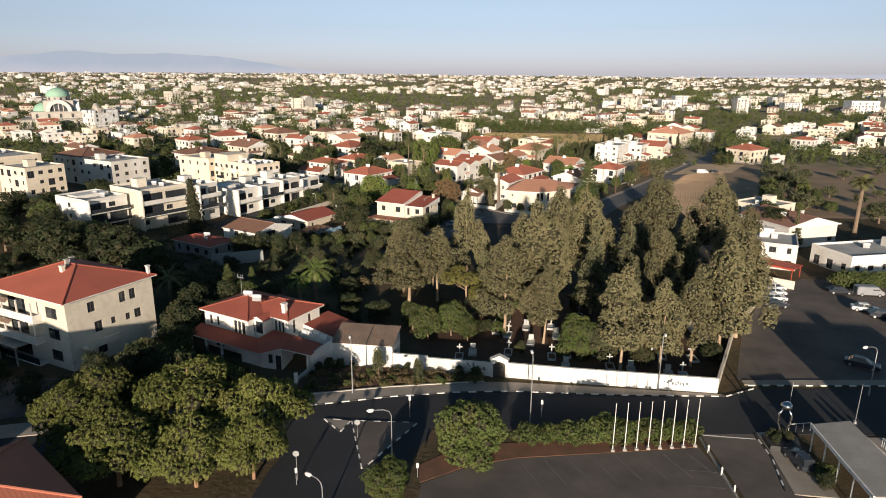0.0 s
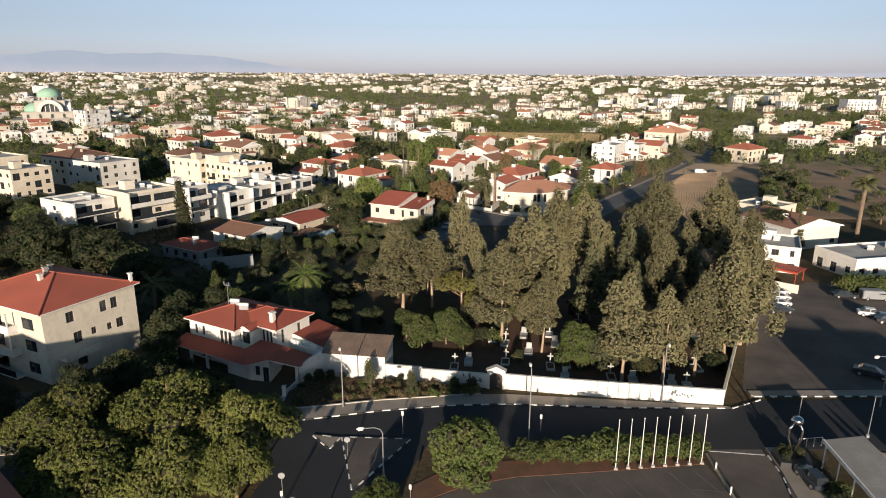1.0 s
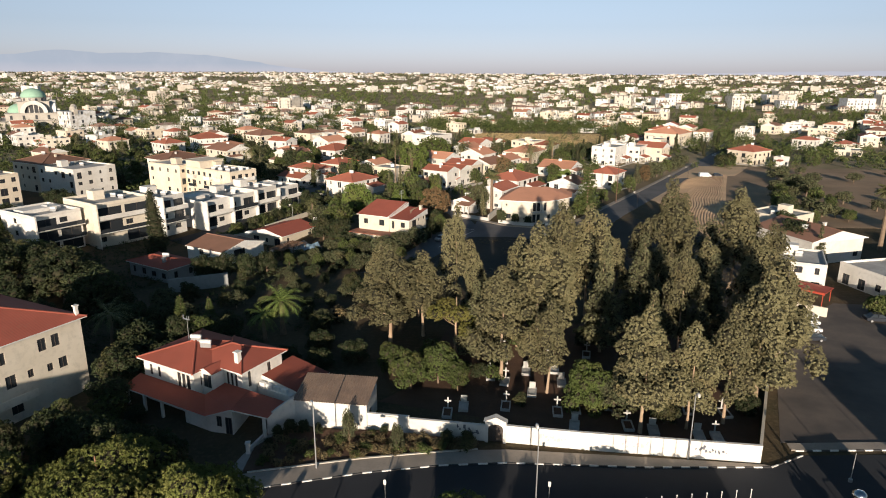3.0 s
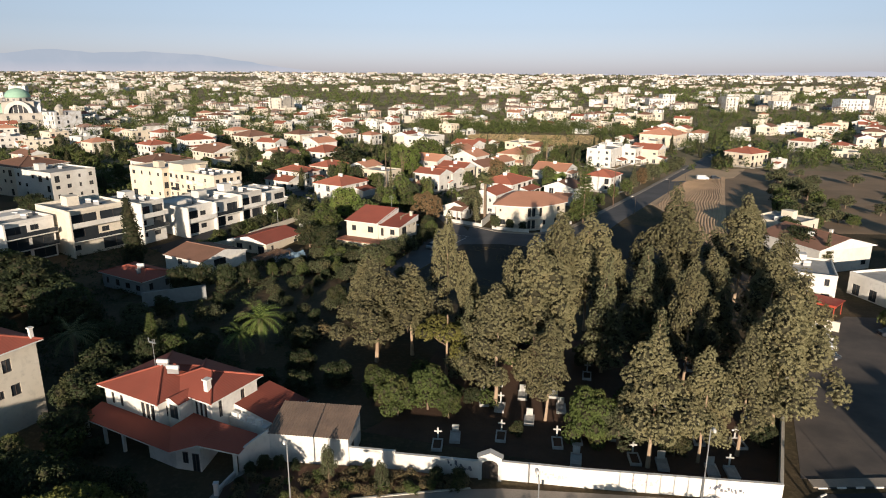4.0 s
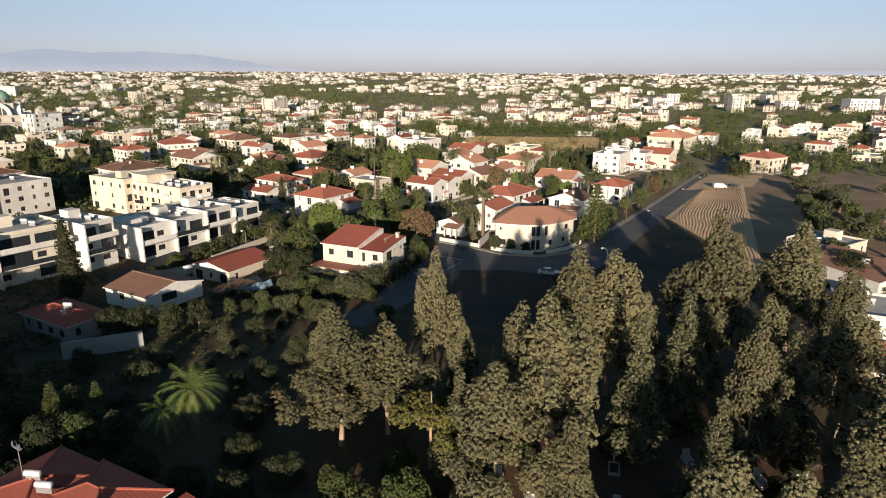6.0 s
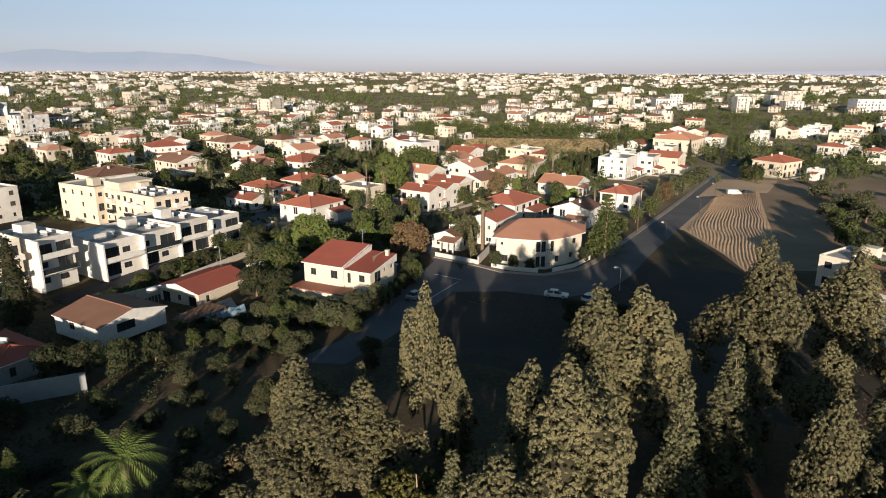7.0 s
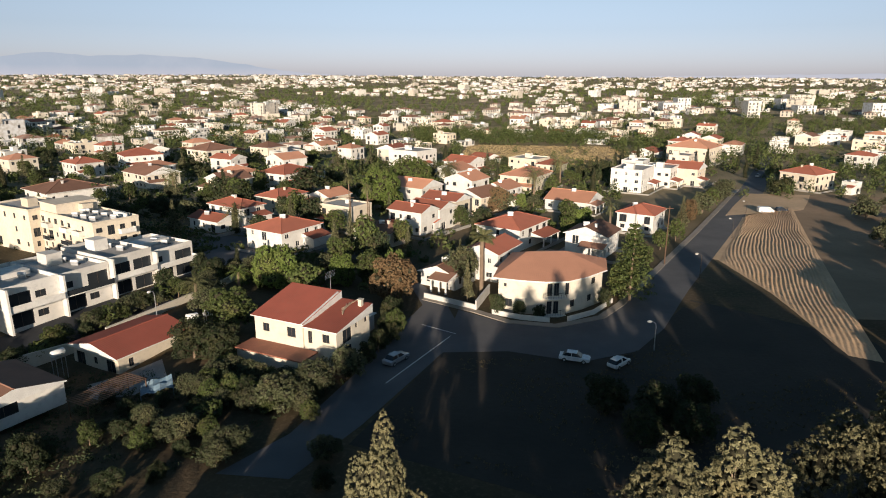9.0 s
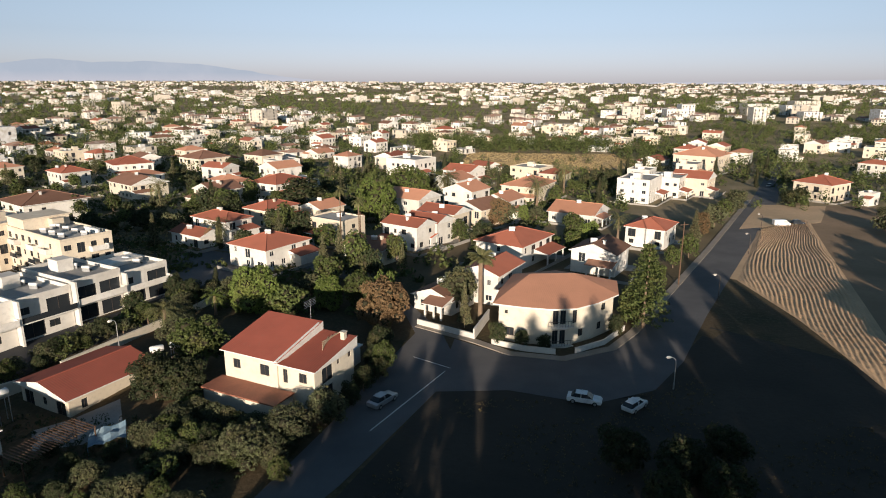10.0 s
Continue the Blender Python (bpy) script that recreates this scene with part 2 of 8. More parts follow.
M["l_dry"] = leaf_material("dry_leaves", (0.14, 0.09, 0.045), (0.20, 0.13, 0.07))
M["l_green"] = leaf_material("broad_leaves", (0.052, 0.072, 0.021), (0.098, 0.124, 0.038))
M["l_bright"] = leaf_material("bright_leaves", (0.058, 0.082, 0.022), (0.104, 0.134, 0.038))
M["l_lime"] = leaf_material("light_green_leaves", (0.085, 0.125, 0.026), (0.16, 0.205, 0.055))
M["l_dark"] = leaf_material("dark_leaves", (0.024, 0.036, 0.016), (0.052, 0.066, 0.028))
M["l_cypress"] = leaf_material("cypress_leaves", (0.022, 0.030, 0.014), (0.040, 0.050, 0.022))
M["l_palm"] = leaf_material("palm_fronds", (0.11, 0.12, 0.045), (0.19, 0.185, 0.085))


# ---- mesh helpers ----
def ground_z(x, y):
    """Height of the ground: level near the main road, a hollow by the old houses, a shallow basin, a slow rise to the horizon."""
    z = 0.0
    if y > 205:
        z -= 0.02 * (min(y, 420) - 205)
    z -= 2.4 * math.exp(-(((x + 68) / 20) ** 2) - ((y - 163) / 16) ** 2)
    if y > 700:
        z += (min(y, 4800) - 700) * 0.0073
    if x < -400 and y > 700:
        z += min((-400 - x) * 0.006, 8)
    return z


def uv_slope(me):
    """Lay a metric map on every face: u level across it, v up its slope."""
    lay = me.uv_layers.new(name="UVMap")
    up = Vector((0, 0, 1))
    for p in me.polygons:
        s = up.cross(p.normal)
        s = Vector((1, 0, 0)) if s.length < 1e-3 else s.normalized()
        t = p.normal.cross(s)
        for li in p.loop_indices:
            co = me.vertices[me.loops[li].vertex_index].co
            lay.data[li].uv = (co.dot(s), co.dot(t))


class Geo:
    """Collects faces of one mesh."""
    def __init__(self):
        self.v, self.f, self.mi = [], [], []

    def face(self, *pts, mat=0):
        i = len(self.v)
        self.v += [tuple(p) for p in pts]
        self.f.append(tuple(range(i, i + len(pts))))
        self.mi.append(mat)

    def box(self, x0, y0, z0, x1, y1, z1, m=None, mat=0):
        c = [Vector((x, y, z)) for z in (z0, z1) for y in (y0, y1) for x in (x0, x1)]
        if m is not None:
            c = [m @ p for p in c]
        for q in ((0, 2, 3, 1), (4, 5, 7, 6), (0, 1, 5, 4), (2, 6, 7, 3), (0, 4, 6, 2), (1, 3, 7, 5)):
            self.face(*(c[k] for k in q), mat=mat)

    def prism(self, poly, z0, z1, mat=0):
        """Upright prism over a counter-clockwise outline."""
        n = len(poly)
        for k in range(n):
            a, b = poly[k], poly[(k + 1) % n]
            self.face((a[0], a[1], z0), (b[0], b[1], z0), (b[0], b[1], z1), (a[0], a[1], z1), mat=mat)
        self.face(*((p[0], p[1], z1) for p in poly), mat=mat)
        self.face(*((p[0], p[1], z0) for p in reversed(poly)), mat=mat)

    def tube(self, pts, radii, sides=8, mat=0, cap=True):
        rings = []
        pts = [Vector(p) for p in pts]
        for k, p in enumerate(pts):
            d = (pts[min(k + 1, len(pts) - 1)] - pts[max(k - 1, 0)]).normalized()
            a = d.cross(Vector((0.31, 0.95, 0.1))).normalized()
            b = d.cross(a)
            rings.append([p + (a * math.cos(t) + b * math.sin(t)) * radii[k] for t in (2 * math.pi * j / sides for j in range(sides))])
        base = len(self.v)
        for r in rings:
            self.v += [tuple(p) for p in r]
        for k in range(len(rings) - 1):
            for j in range(sides):
                i0, i1 = base + k * sides + j, base + k * sides + (j + 1) % sides
                self.f.append((i0, i1, i1 + sides, i0 + sides))
                self.mi.append(mat)
        if cap:
            self.f.append(tuple(base + (len(rings) - 1) * sides + j for j in range(sides)))
            self.mi.append(mat)
            self.f.append(tuple(base + j for j in reversed(range(sides))))
            self.mi.append(mat)

    def ball(self, c, r, seg=10, rings=6, mat=0, squash=1.0, half=False):
        base = len(self.v)
        lo = 0.0 if half else -math.pi / 2
        for i in range(rings + 1):
            la = lo + (math.pi / 2 - lo) * i / rings
            for j in range(seg):
                a = 2 * math.pi * j / seg
                self.v.append((c[0] + r * math.cos(la) * math.cos(a), c[1] + r * math.cos(la) * math.sin(a), c[2] + r * squash * math.sin(la)))
        for i in range(rings):
            for j in range(seg):
                a, b = base + i * seg + j, base + i * seg + (j + 1) % seg
                self.f.append((a, b, b + seg, a + seg))
                self.mi.append(mat)

    def mesh(self, name, *mats, uv=False, smooth=False, clean=False):
        me = bpy.data.meshes.new(name)
        me.from_pydata(self.v, [], self.f)
        for m in mats:
            me.materials.append(m)
        if len(mats) > 1:
            me.polygons.foreach_set("material_index", self.mi)
        if smooth:
            me.polygons.foreach_set("use_smooth", [True] * len(me.polygons))
        me.update()
        if clean:
            bm = bmesh.new()
            bm.from_mesh(me)
            bmesh.ops.remove_doubles(bm, verts=bm.verts, dist=0.001)
            bmesh.ops.recalc_face_normals(bm, faces=bm.faces)
            bm.to_mesh(me)
            bm.free()
        if uv:
            uv_slope(me)
        return me


def thing(name, x, y, z=None, rz=0.0, label="", category="", group="", kind=""):
    """An Empty at the base of a thing that parents its parts."""
    ob = new(name)
    ob.matrix_world = pose(x, y, ground_z(x, y) if z is None else z, 0, 0, rz)
    ob.empty_display_size = 0.5
    return tagged(ob, label, category, group, kind)


def part(name, me, parent, label="", m=None):
    ob = new(name, me)
    ob.parent = parent
    if m is not None:
        ob.matrix_local = m
    return tagged(ob, label) if label else ob


def solid(name, me, label, category="", group="", kind="", m=None):
    ob = new(name, me)
    if m is not None:
        ob.matrix_world = m
    return tagged(ob, label, category, group, kind)


# ---- ground and roads ----
def axis_steps(stops):
    out = []
    for (a, b, step) in stops:
        n = max(1, round((b - a) / step))
        out += [a + (b - a) * k / n for k in range(n)]
    return out + [stops[-1][1]]


gx = axis_steps([(-4900, -1000, 300), (-1000, -200, 40), (-200, 120, 5), (120, 1000, 40), (1000, 4900, 300)])
gy = axis_steps([(-900, -40, 60), (-40, 340, 5), (340, 900, 20), (900, 4900, 200)])
gv = [(x, y, ground_z(x, y)) for y in gy for x in gx]
gf = [(j * len(gx) + i, j * len(gx) + i + 1, (j + 1) * len(gx) + i + 1, (j + 1) * len(gx) + i) for j in range(len(gy) - 1) for i in range(len(gx) - 1)]
gme = bpy.data.meshes.new("ground")
gme.from_pydata(gv, [], gf)
gm, gn, gl, gb = node_material("ground_earth")
gc = mix_rgb(gn, gl, ramp(gn, gl, noise_fac(gn, gl, 0.012, 3), 0.4, 0.6), (0.115, 0.082, 0.050), (0.080, 0.062, 0.038))
gc = mix_rgb(gn, gl, ramp(gn, gl, noise_fac(gn, gl, 0.11, 4), 0.45, 0.7), gc, (0.055, 0.050, 0.028))
gfine = noise_fac(gn, gl, 1.6, 6)
gc = mix_rgb(gn, gl, ramp(gn, gl, gfine, 0.5, 0.8), gc, (0.15, 0.115, 0.070))
gsep = gn.new("ShaderNodeSeparateXYZ")
gl.new(gn.new("ShaderNodeNewGeometry").outputs["Position"], gsep.inputs[0])
gc = mix_rgb(gn, gl, ramp(gn, gl, gsep.outputs[1], 215, 330), gc, mix_rgb(gn, gl, ramp(gn, gl, noise_fac(gn, gl, 0.03, 5), 0.4, 0.65), (0.33, 0.26, 0.165), (0.17, 0.15, 0.082)))
gl.new(gc, gb.inputs["Base Color"])
gb.inputs["Roughness"].default_value = 0.95
gb.inputs["Specular IOR Level"].default_value = 0.1
bump(gn, gl, gb, gfine, 0.8, 0.12)
gme.materials.append(gm)
solid("ground", gme, "dry brown earth with sparse faded grass", "ground", kind="structure")


def strip(name, left, right, mat, label, lift=0.03, category="road", cuts=8, kind="structure"):
    """A paved sheet between two edge lines, with a thin skirt so that it has depth."""
    def dense(line):
        out = []
        for a, b in zip(line, line[1:]):
            out += [(a[0] + (b[0] - a[0]) * k / cuts, a[1] + (b[1] - a[1]) * k / cuts) for k in range(cuts)]
        return out + [line[-1]]
    a, b = dense(left), dense(right)
    g = Geo()
    cols = 5

    def at(k, s, dz):
        x, y = a[k][0] + (b[k][0] - a[k][0]) * s, a[k][1] + (b[k][1] - a[k][1]) * s
        return (x, y, ground_z(x, y) + dz)
    for k in range(len(a) - 1):
        for c in range(cols - 1):
            s0, s1 = c / (cols - 1), (c + 1) / (cols - 1)
            g.face(at(k, s0, lift), at(k, s1, lift), at(k + 1, s1, lift), at(k + 1, s0, lift))
        g.face(at(k, 0, lift), at(k + 1, 0, lift), at(k + 1, 0, -0.25), at(k, 0, -0.25))
        g.face(at(k, 1, -0.25), at(k + 1, 1, -0.25), at(k + 1, 1, lift), at(k, 1, lift))
    n = len(a) - 1
    for k in (0, n):
        g.face(at(k, 0, lift), at(k, 1, lift), at(k, 1, -0.25), at(k, 0, -0.25))
    return solid(name, g.mesh(name, M[mat], clean=True), label, category, kind=kind)


KERB = [(-80, 52), (-45, 64.5), (-23.1, 73.2), (-13.4, 76.9), (-5.6, 79.2), (1.7, 80.6), (16.3, 81.6), (29.8, 83.3), (34, 86.0), (52, 88.6), (110, 95)]
SOUTH = [(-76, 42), (-42, 56), (-23.5, 61), (-14, 70.4), (-6.1, 71.2), (5.3, 71.1), (16.0, 72.4), (24, 73.3), (36, 75.0), (52, 77.0), (110, 84)]
strip("road", SOUTH, KERB, "asphalt", "dark asphalt main road with painted kerbs", 0.03)
strip("road", [(-22.6, -160), (-22.6, 60), (-20.6, 71)], [(-9.0, -160), (-9.0, 60), (-6.4, 71.6)], "asphalt", "dark asphalt side road joining the main road", 0.035)
BED = [(-80, 55.4), (-45, 67.6), (-25.3, 75.2), (-14.0, 79.2), (-6.0, 81.4), (-1.6, 82.5), (1.7, 83.0), (12.9, 83.3), (29.2, 83.6)]
WALK = [(-80, 52), (-45, 64.5), (-23.1, 73.2), (-13.4, 76.9), (-5.6, 79.2), (-1.6, 80.0), (1.7, 80.6), (16.3, 81.6), (29.8, 83.3)]
strip("pavement", WALK, BED, "pave", "worn grey-brown paved footway beside the main road", 0.15, "pavement")
strip("kerb", BED[2:6], [(x - 0.07, y + 0.2) for x, y in BED[2:6]], "kerb_pale", "pale worn kerb stones edging the planting bed", 0.25, "kerb", cuts=4)
strip("pavement", [(33.2, 86.9), (52, 89.4), (110, 96)], [(33.2, 88.2), (52, 91.0), (110, 98)], "pave", "grey paved footway along the car park", 0.15, "pavement")
# car park of the cemetery, hotel car park, lot by the bend
strip("car_park", [(32.6, 88.4), (38.6, 106), (47.5, 124), (53, 131), (60, 138)], [(60, 92.2), (66, 106), (72, 124), (74, 131), (76, 138)], "asphalt_old", "worn asphalt car park with long shadows", 0.02, "car park")
strip("parking_lot", [(-6.2, -60), (-6.4, 59.6), (-2.0, 63.2), (3.1, 65.4)], [(27.5, -60), (24.9, 62), (23.9, 68), (23.4, 70.4)], "asphalt_old", "brownish asphalt parking lot with faded bay lines", 0.02, "parking lot", cuts=6)
strip("driveway", [(27.6, -60), (25.6, 62), (24.2, 73.4)], [(34.5, -60), (31.5, 64), (30.2, 74.2)], "asphalt_old", "grey paved driveway beside the parking lot", 0.045, "driveway")
# the bend
strip("road", [(-30.5, 145), (-25.4, 153.4), (-21.7, 169), (-18.6, 186), (-16.1, 198.1), (-19, 206), (-34, 226), (-60, 243), (-84, 252)],
      [(-22.5, 145), (-17.5, 156.3), (-12.8, 170), (-9.5, 180), (-9, 190), (-11.8, 199.0), (-30, 231.5), (-58, 249.5), (-84, 259)], "asphalt_lane", "asphalt lane running past the corner house", 0.03)
strip("road", [(-9.4, 196.4), (-0.6, 190.9), (7.8, 189.9), (16, 195), (20.7, 202.6), (29.2, 220.8), (50.4, 266.3), (88.9, 351.5), (118, 420), (140, 480)],
      [(-10.4, 178), (-0.4, 179.6), (10.4, 177.0), (19.3, 182), (25.4, 191.9), (34.5, 213), (56.9, 261.5), (96, 346), (125, 416), (147, 478)], "asphalt_lane", "asphalt road bending round the corner house", 0.036)
strip("pavement", [(-16.6, 200.8), (-6.6, 195.2), (-0.6, 190.9), (7.8, 189.9), (16, 195), (20.7, 202.6), (29.2, 220.8), (50.4, 266.3), (88.9, 351.5)],
      [(-16.2, 201.8), (-6.0, 196.6), (-0.2, 192.3), (7.4, 191.4), (14.9, 196.0), (19.4, 203.4), (27.9, 221.5), (49.1, 267.0), (87.5, 352.2)], "pave", "narrow concrete footway round the corner house", 0.15, "pavement")
strip("yard", [(-86, 168), (-70, 203), (-62, 222)], [(-76, 164), (-62, 196), (-56, 214)], "asphalt", "dark paved forecourt of the white row houses", 0.06, "forecourt")
strip("road", [(-70.5, 204), (-76, 222), (-82, 249)], [(-57, 212.5), (-57, 229), (-60, 243)], "asphalt_lane", "short asphalt street by the white rows", 0.024)
strip("verge", [(45.9, 239), (58.0, 264.5), (69.5, 291)], [(49.0, 236.5), (61.0, 265.0), (72.0, 291)], "bare_soil", "trodden earth verge between road and field", 0.03, "verge")
strip("gravel_verge", [(66, 294), (76, 316), (88, 341)], [(95, 308), (103, 324), (111, 341)], "bare_soil", "trodden tan soil verge where the van stands", 0.05, "verge")


# ploughed field with furrows as relief
def furrow_field():
    cols, rows = 330, 120
    # the bright soil stops at the grove's shadow line as far as y 237
    L = [(50.5, 184), (50.0, 213), (47.4, 237), (59.8, 266), (70.5, 292)]
    R = [(54.5, 182), (61, 206), (67, 226), (80, 270), (93, 312)]

    def edge(line, s):
        k = min(int(s * (len(line) - 1)), len(line) - 2)
        u = s * (len(line) - 1) - k
        return line[k][0] + (line[k + 1][0] - line[k][0]) * u, line[k][1] + (line[k + 1][1] - line[k][1]) * u
    v, f = [], []
    for j in range(rows + 1):
        s = j / rows
        (x0, y0), (x1, y1) = edge(L, s), edge(R, s)
        for i in range(cols + 1):
            c = i / cols
            x, y = x0 + (x1 - x0) * c, y0 + (y1 - y0) * c
            wob = noise.noise((x * 0.05, y * 0.05, 3)) * 0.5
            amp = 0.10 * min(1, 8 * c, 8 * (1 - c)) * min(1.0, 0.3 + 4 * s)
            rim = min(1, 12 * c + 0.05, 12 * (1 - c) + 0.05, 10 * s + 0.05)
            z = ground_z(x, y) + 0.03 + 0.26 * rim + amp * math.sin(((c - 1) * math.hypot(x1 - x0, y1 - y0) / 1.0 + wob * 1.6 + 0.25 * noise.noise((x * 0.3, y * 0.12, 7))) * 2 * math.pi / 0.85) + 0.14 * rim * noise.noise((x * 1.3, y * 1.3, 1)) + 0.04 * rim * noise.noise((x * 4, y * 4, 5))
            v.append((x, y, z))
    n = cols + 1
    f = [(j * n + i, j * n + i + 1, (j + 1) * n + i + 1, (j + 1) * n + i) for j in range(rows) for i in range(cols)]
    me = bpy.data.meshes.new("field")
    me.from_pydata(v, [], f)
    me.materials.append(M["fieldsoil"])
    solid("field", me, "ploughed brown field with wavy furrows", "field", kind="structure")


furrow_field()
strip("vacant_lot", [(-18, 152), (-12.6, 170), (-9.4, 180), (-0.4, 180.4), (10.4, 178), (19.3, 183)], [(44, 132), (52, 148), (56, 162), (58, 176), (57, 190), (33.5, 207)], "drygrass_shaded", "bare vacant lot with dry grass, coloured dark for shade", 0.012, "vacant lot")
strip("planting_bed", [(-26, 75.6), (-23.7, 76.3), (-13.3, 80.2), (-2.4, 82.8)], [(-26.5, 80), (-25.2, 82.8), (-15.9, 85.4), (-1.4, 84.4)], "soil", "reddish soil planting bed below the white wall", 0.10, "planting bed")
strip("cemetery_floor", [(-15, 92), (-12, 96), (-8, 122)], [(28.6, 84.5), (33, 96), (40, 122)], "soil", "bare reddish earth under the trees of the cemetery", 0.015, "ground")
strip("meadow", [(-32, 428), (-28, 470), (-30, 518)], [(68, 424), (74, 470), (66, 516)], "meadow", "dry golden meadow beyond the houses", 0.1, "meadow")
strip("field_margin", [(59, 200), (64.5, 226), (77.5, 270), (90.5, 312), (111.5, 342)], [(150, 205), (165, 245), (182, 285), (198, 318), (206, 335)], "shade_soil", "bare soil beyond the ploughed field, coloured darker for shade", 0.022, "bare ground")
strip("yard", [(-82, 60), (-60, 64), (-48, 70)], [(-84, 74), (-62, 75), (-52, 77)], "asphalt_old", "dark paved yard before the block of flats", 0.04, "yard")
strip("needle_bed", [(-6.6, 59.7), (-2.0, 63.3), (3.1, 65.5), (13.4, 68.0), (23.3, 70.5)], [(-7.4, 62.5), (-3.0, 67.0), (2.6, 68.4), (13.2, 70.6), (23.2, 72.6)], "litter", "reddish-brown needle litter below the hedge", 0.05, "planting bed")


# ---- buildings ----
WINDOWS = {}


def window_meshes(w, h, style):
    """Frame with a mullion and a recessed pane; shared between alike windows. Lies in x-z, faces -y."""
    key = (round(w, 1), round(h, 1), style)
    if key not in WINDOWS:
        w, h = key[0], key[1]
        fr, pn = Geo(), Geo()
        t = 0.07
        for b in ((0, 0, t, h), (w - t, 0, w, h), (t, 0, w - t, t), (t, h - t, w - t, h), (w / 2 - t / 2, t, w / 2 + t / 2, h - t)):
            fr.box(b[0], 0.06, b[1], b[2], 0.12, b[3])
        if style == "shutter":
            for k in range(int(h / 0.14)):
                pn.box(t, 0.085, 0.02 + k * 0.14, w - t, 0.105, 0.13 + k * 0.14)
        else:
            pn.box(t / 2, 0.09, t / 2, w - t / 2, 0.10, h - t / 2)
        if style == "far":
            fr = Geo()
            fr.box(0, 0.06, 0, w, 0.12, h)
        pm = {"shutter": M["wood"], "far": M["glass_far"]}.get(style, M["glass"])
        fm = M["frame_w"] if style == "white" else M["glass_far"] if style == "far" else M["frame_d"]
        WINDOWS[key] = (fr.mesh("window_frame", fm), pn.mesh("pane", pm))
    return WINDOWS[key]


def facade(g, length, height, openings, m, z0=-0.6, mat=0):
    """A wall face in the local x-z plane (outside is -y) with real openings and reveals."""
    xs = sorted({0, length, *(o[0] for o in openings), *(o[0] + o[2] for o in openings)})
    zs = sorted({z0, height, *(o[1] for o in openings), *(o[1] + o[3] for o in openings)})
    for i in range(len(xs) - 1):
        for k in range(len(zs) - 1):
            cx, cz = (xs[i] + xs[i + 1]) / 2, (zs[k] + zs[k + 1]) / 2
            if any(o[0] < cx < o[0] + o[2] and o[1] < cz < o[1] + o[3] for o in openings):
                continue
            g.face(*(m @ Vector(p) for p in ((xs[i], 0, zs[k]), (xs[i + 1], 0, zs[k]), (xs[i + 1], 0, zs[k + 1]), (xs[i], 0, zs[k + 1]))), mat=mat)
    for x, z, w, h in openings:
        c = [(x, z), (x + w, z), (x + w, z + h), (x, z + h)]
        for (a, b), (c2, d) in zip(c, c[1:] + c[:1]):
            g.face(*(m @ Vector(p) for p in ((a, 0, b), (c2, 0, d), (c2, 0.2, d), (a, 0.2, b))), mat=mat)
        g.face(*(m @ Vector(p) for p in ((x, 0.2, z), (x + w, 0.2, z), (x + w, 0.2, z + h), (x, 0.2, z + h))), mat=mat)


RIDGES = []


def ridge_caps(parent, tile, m=None):
    """Rounded cap tiles along each ridge and hip of the roof just made."""
    for a, b in list(RIDGES):
        g = Geo()
        g.tube([a, b], [0.13, 0.13], 6)
        part("ridge_cap", g.mesh("ridge_cap", M[tile], uv=True), parent, m=m)


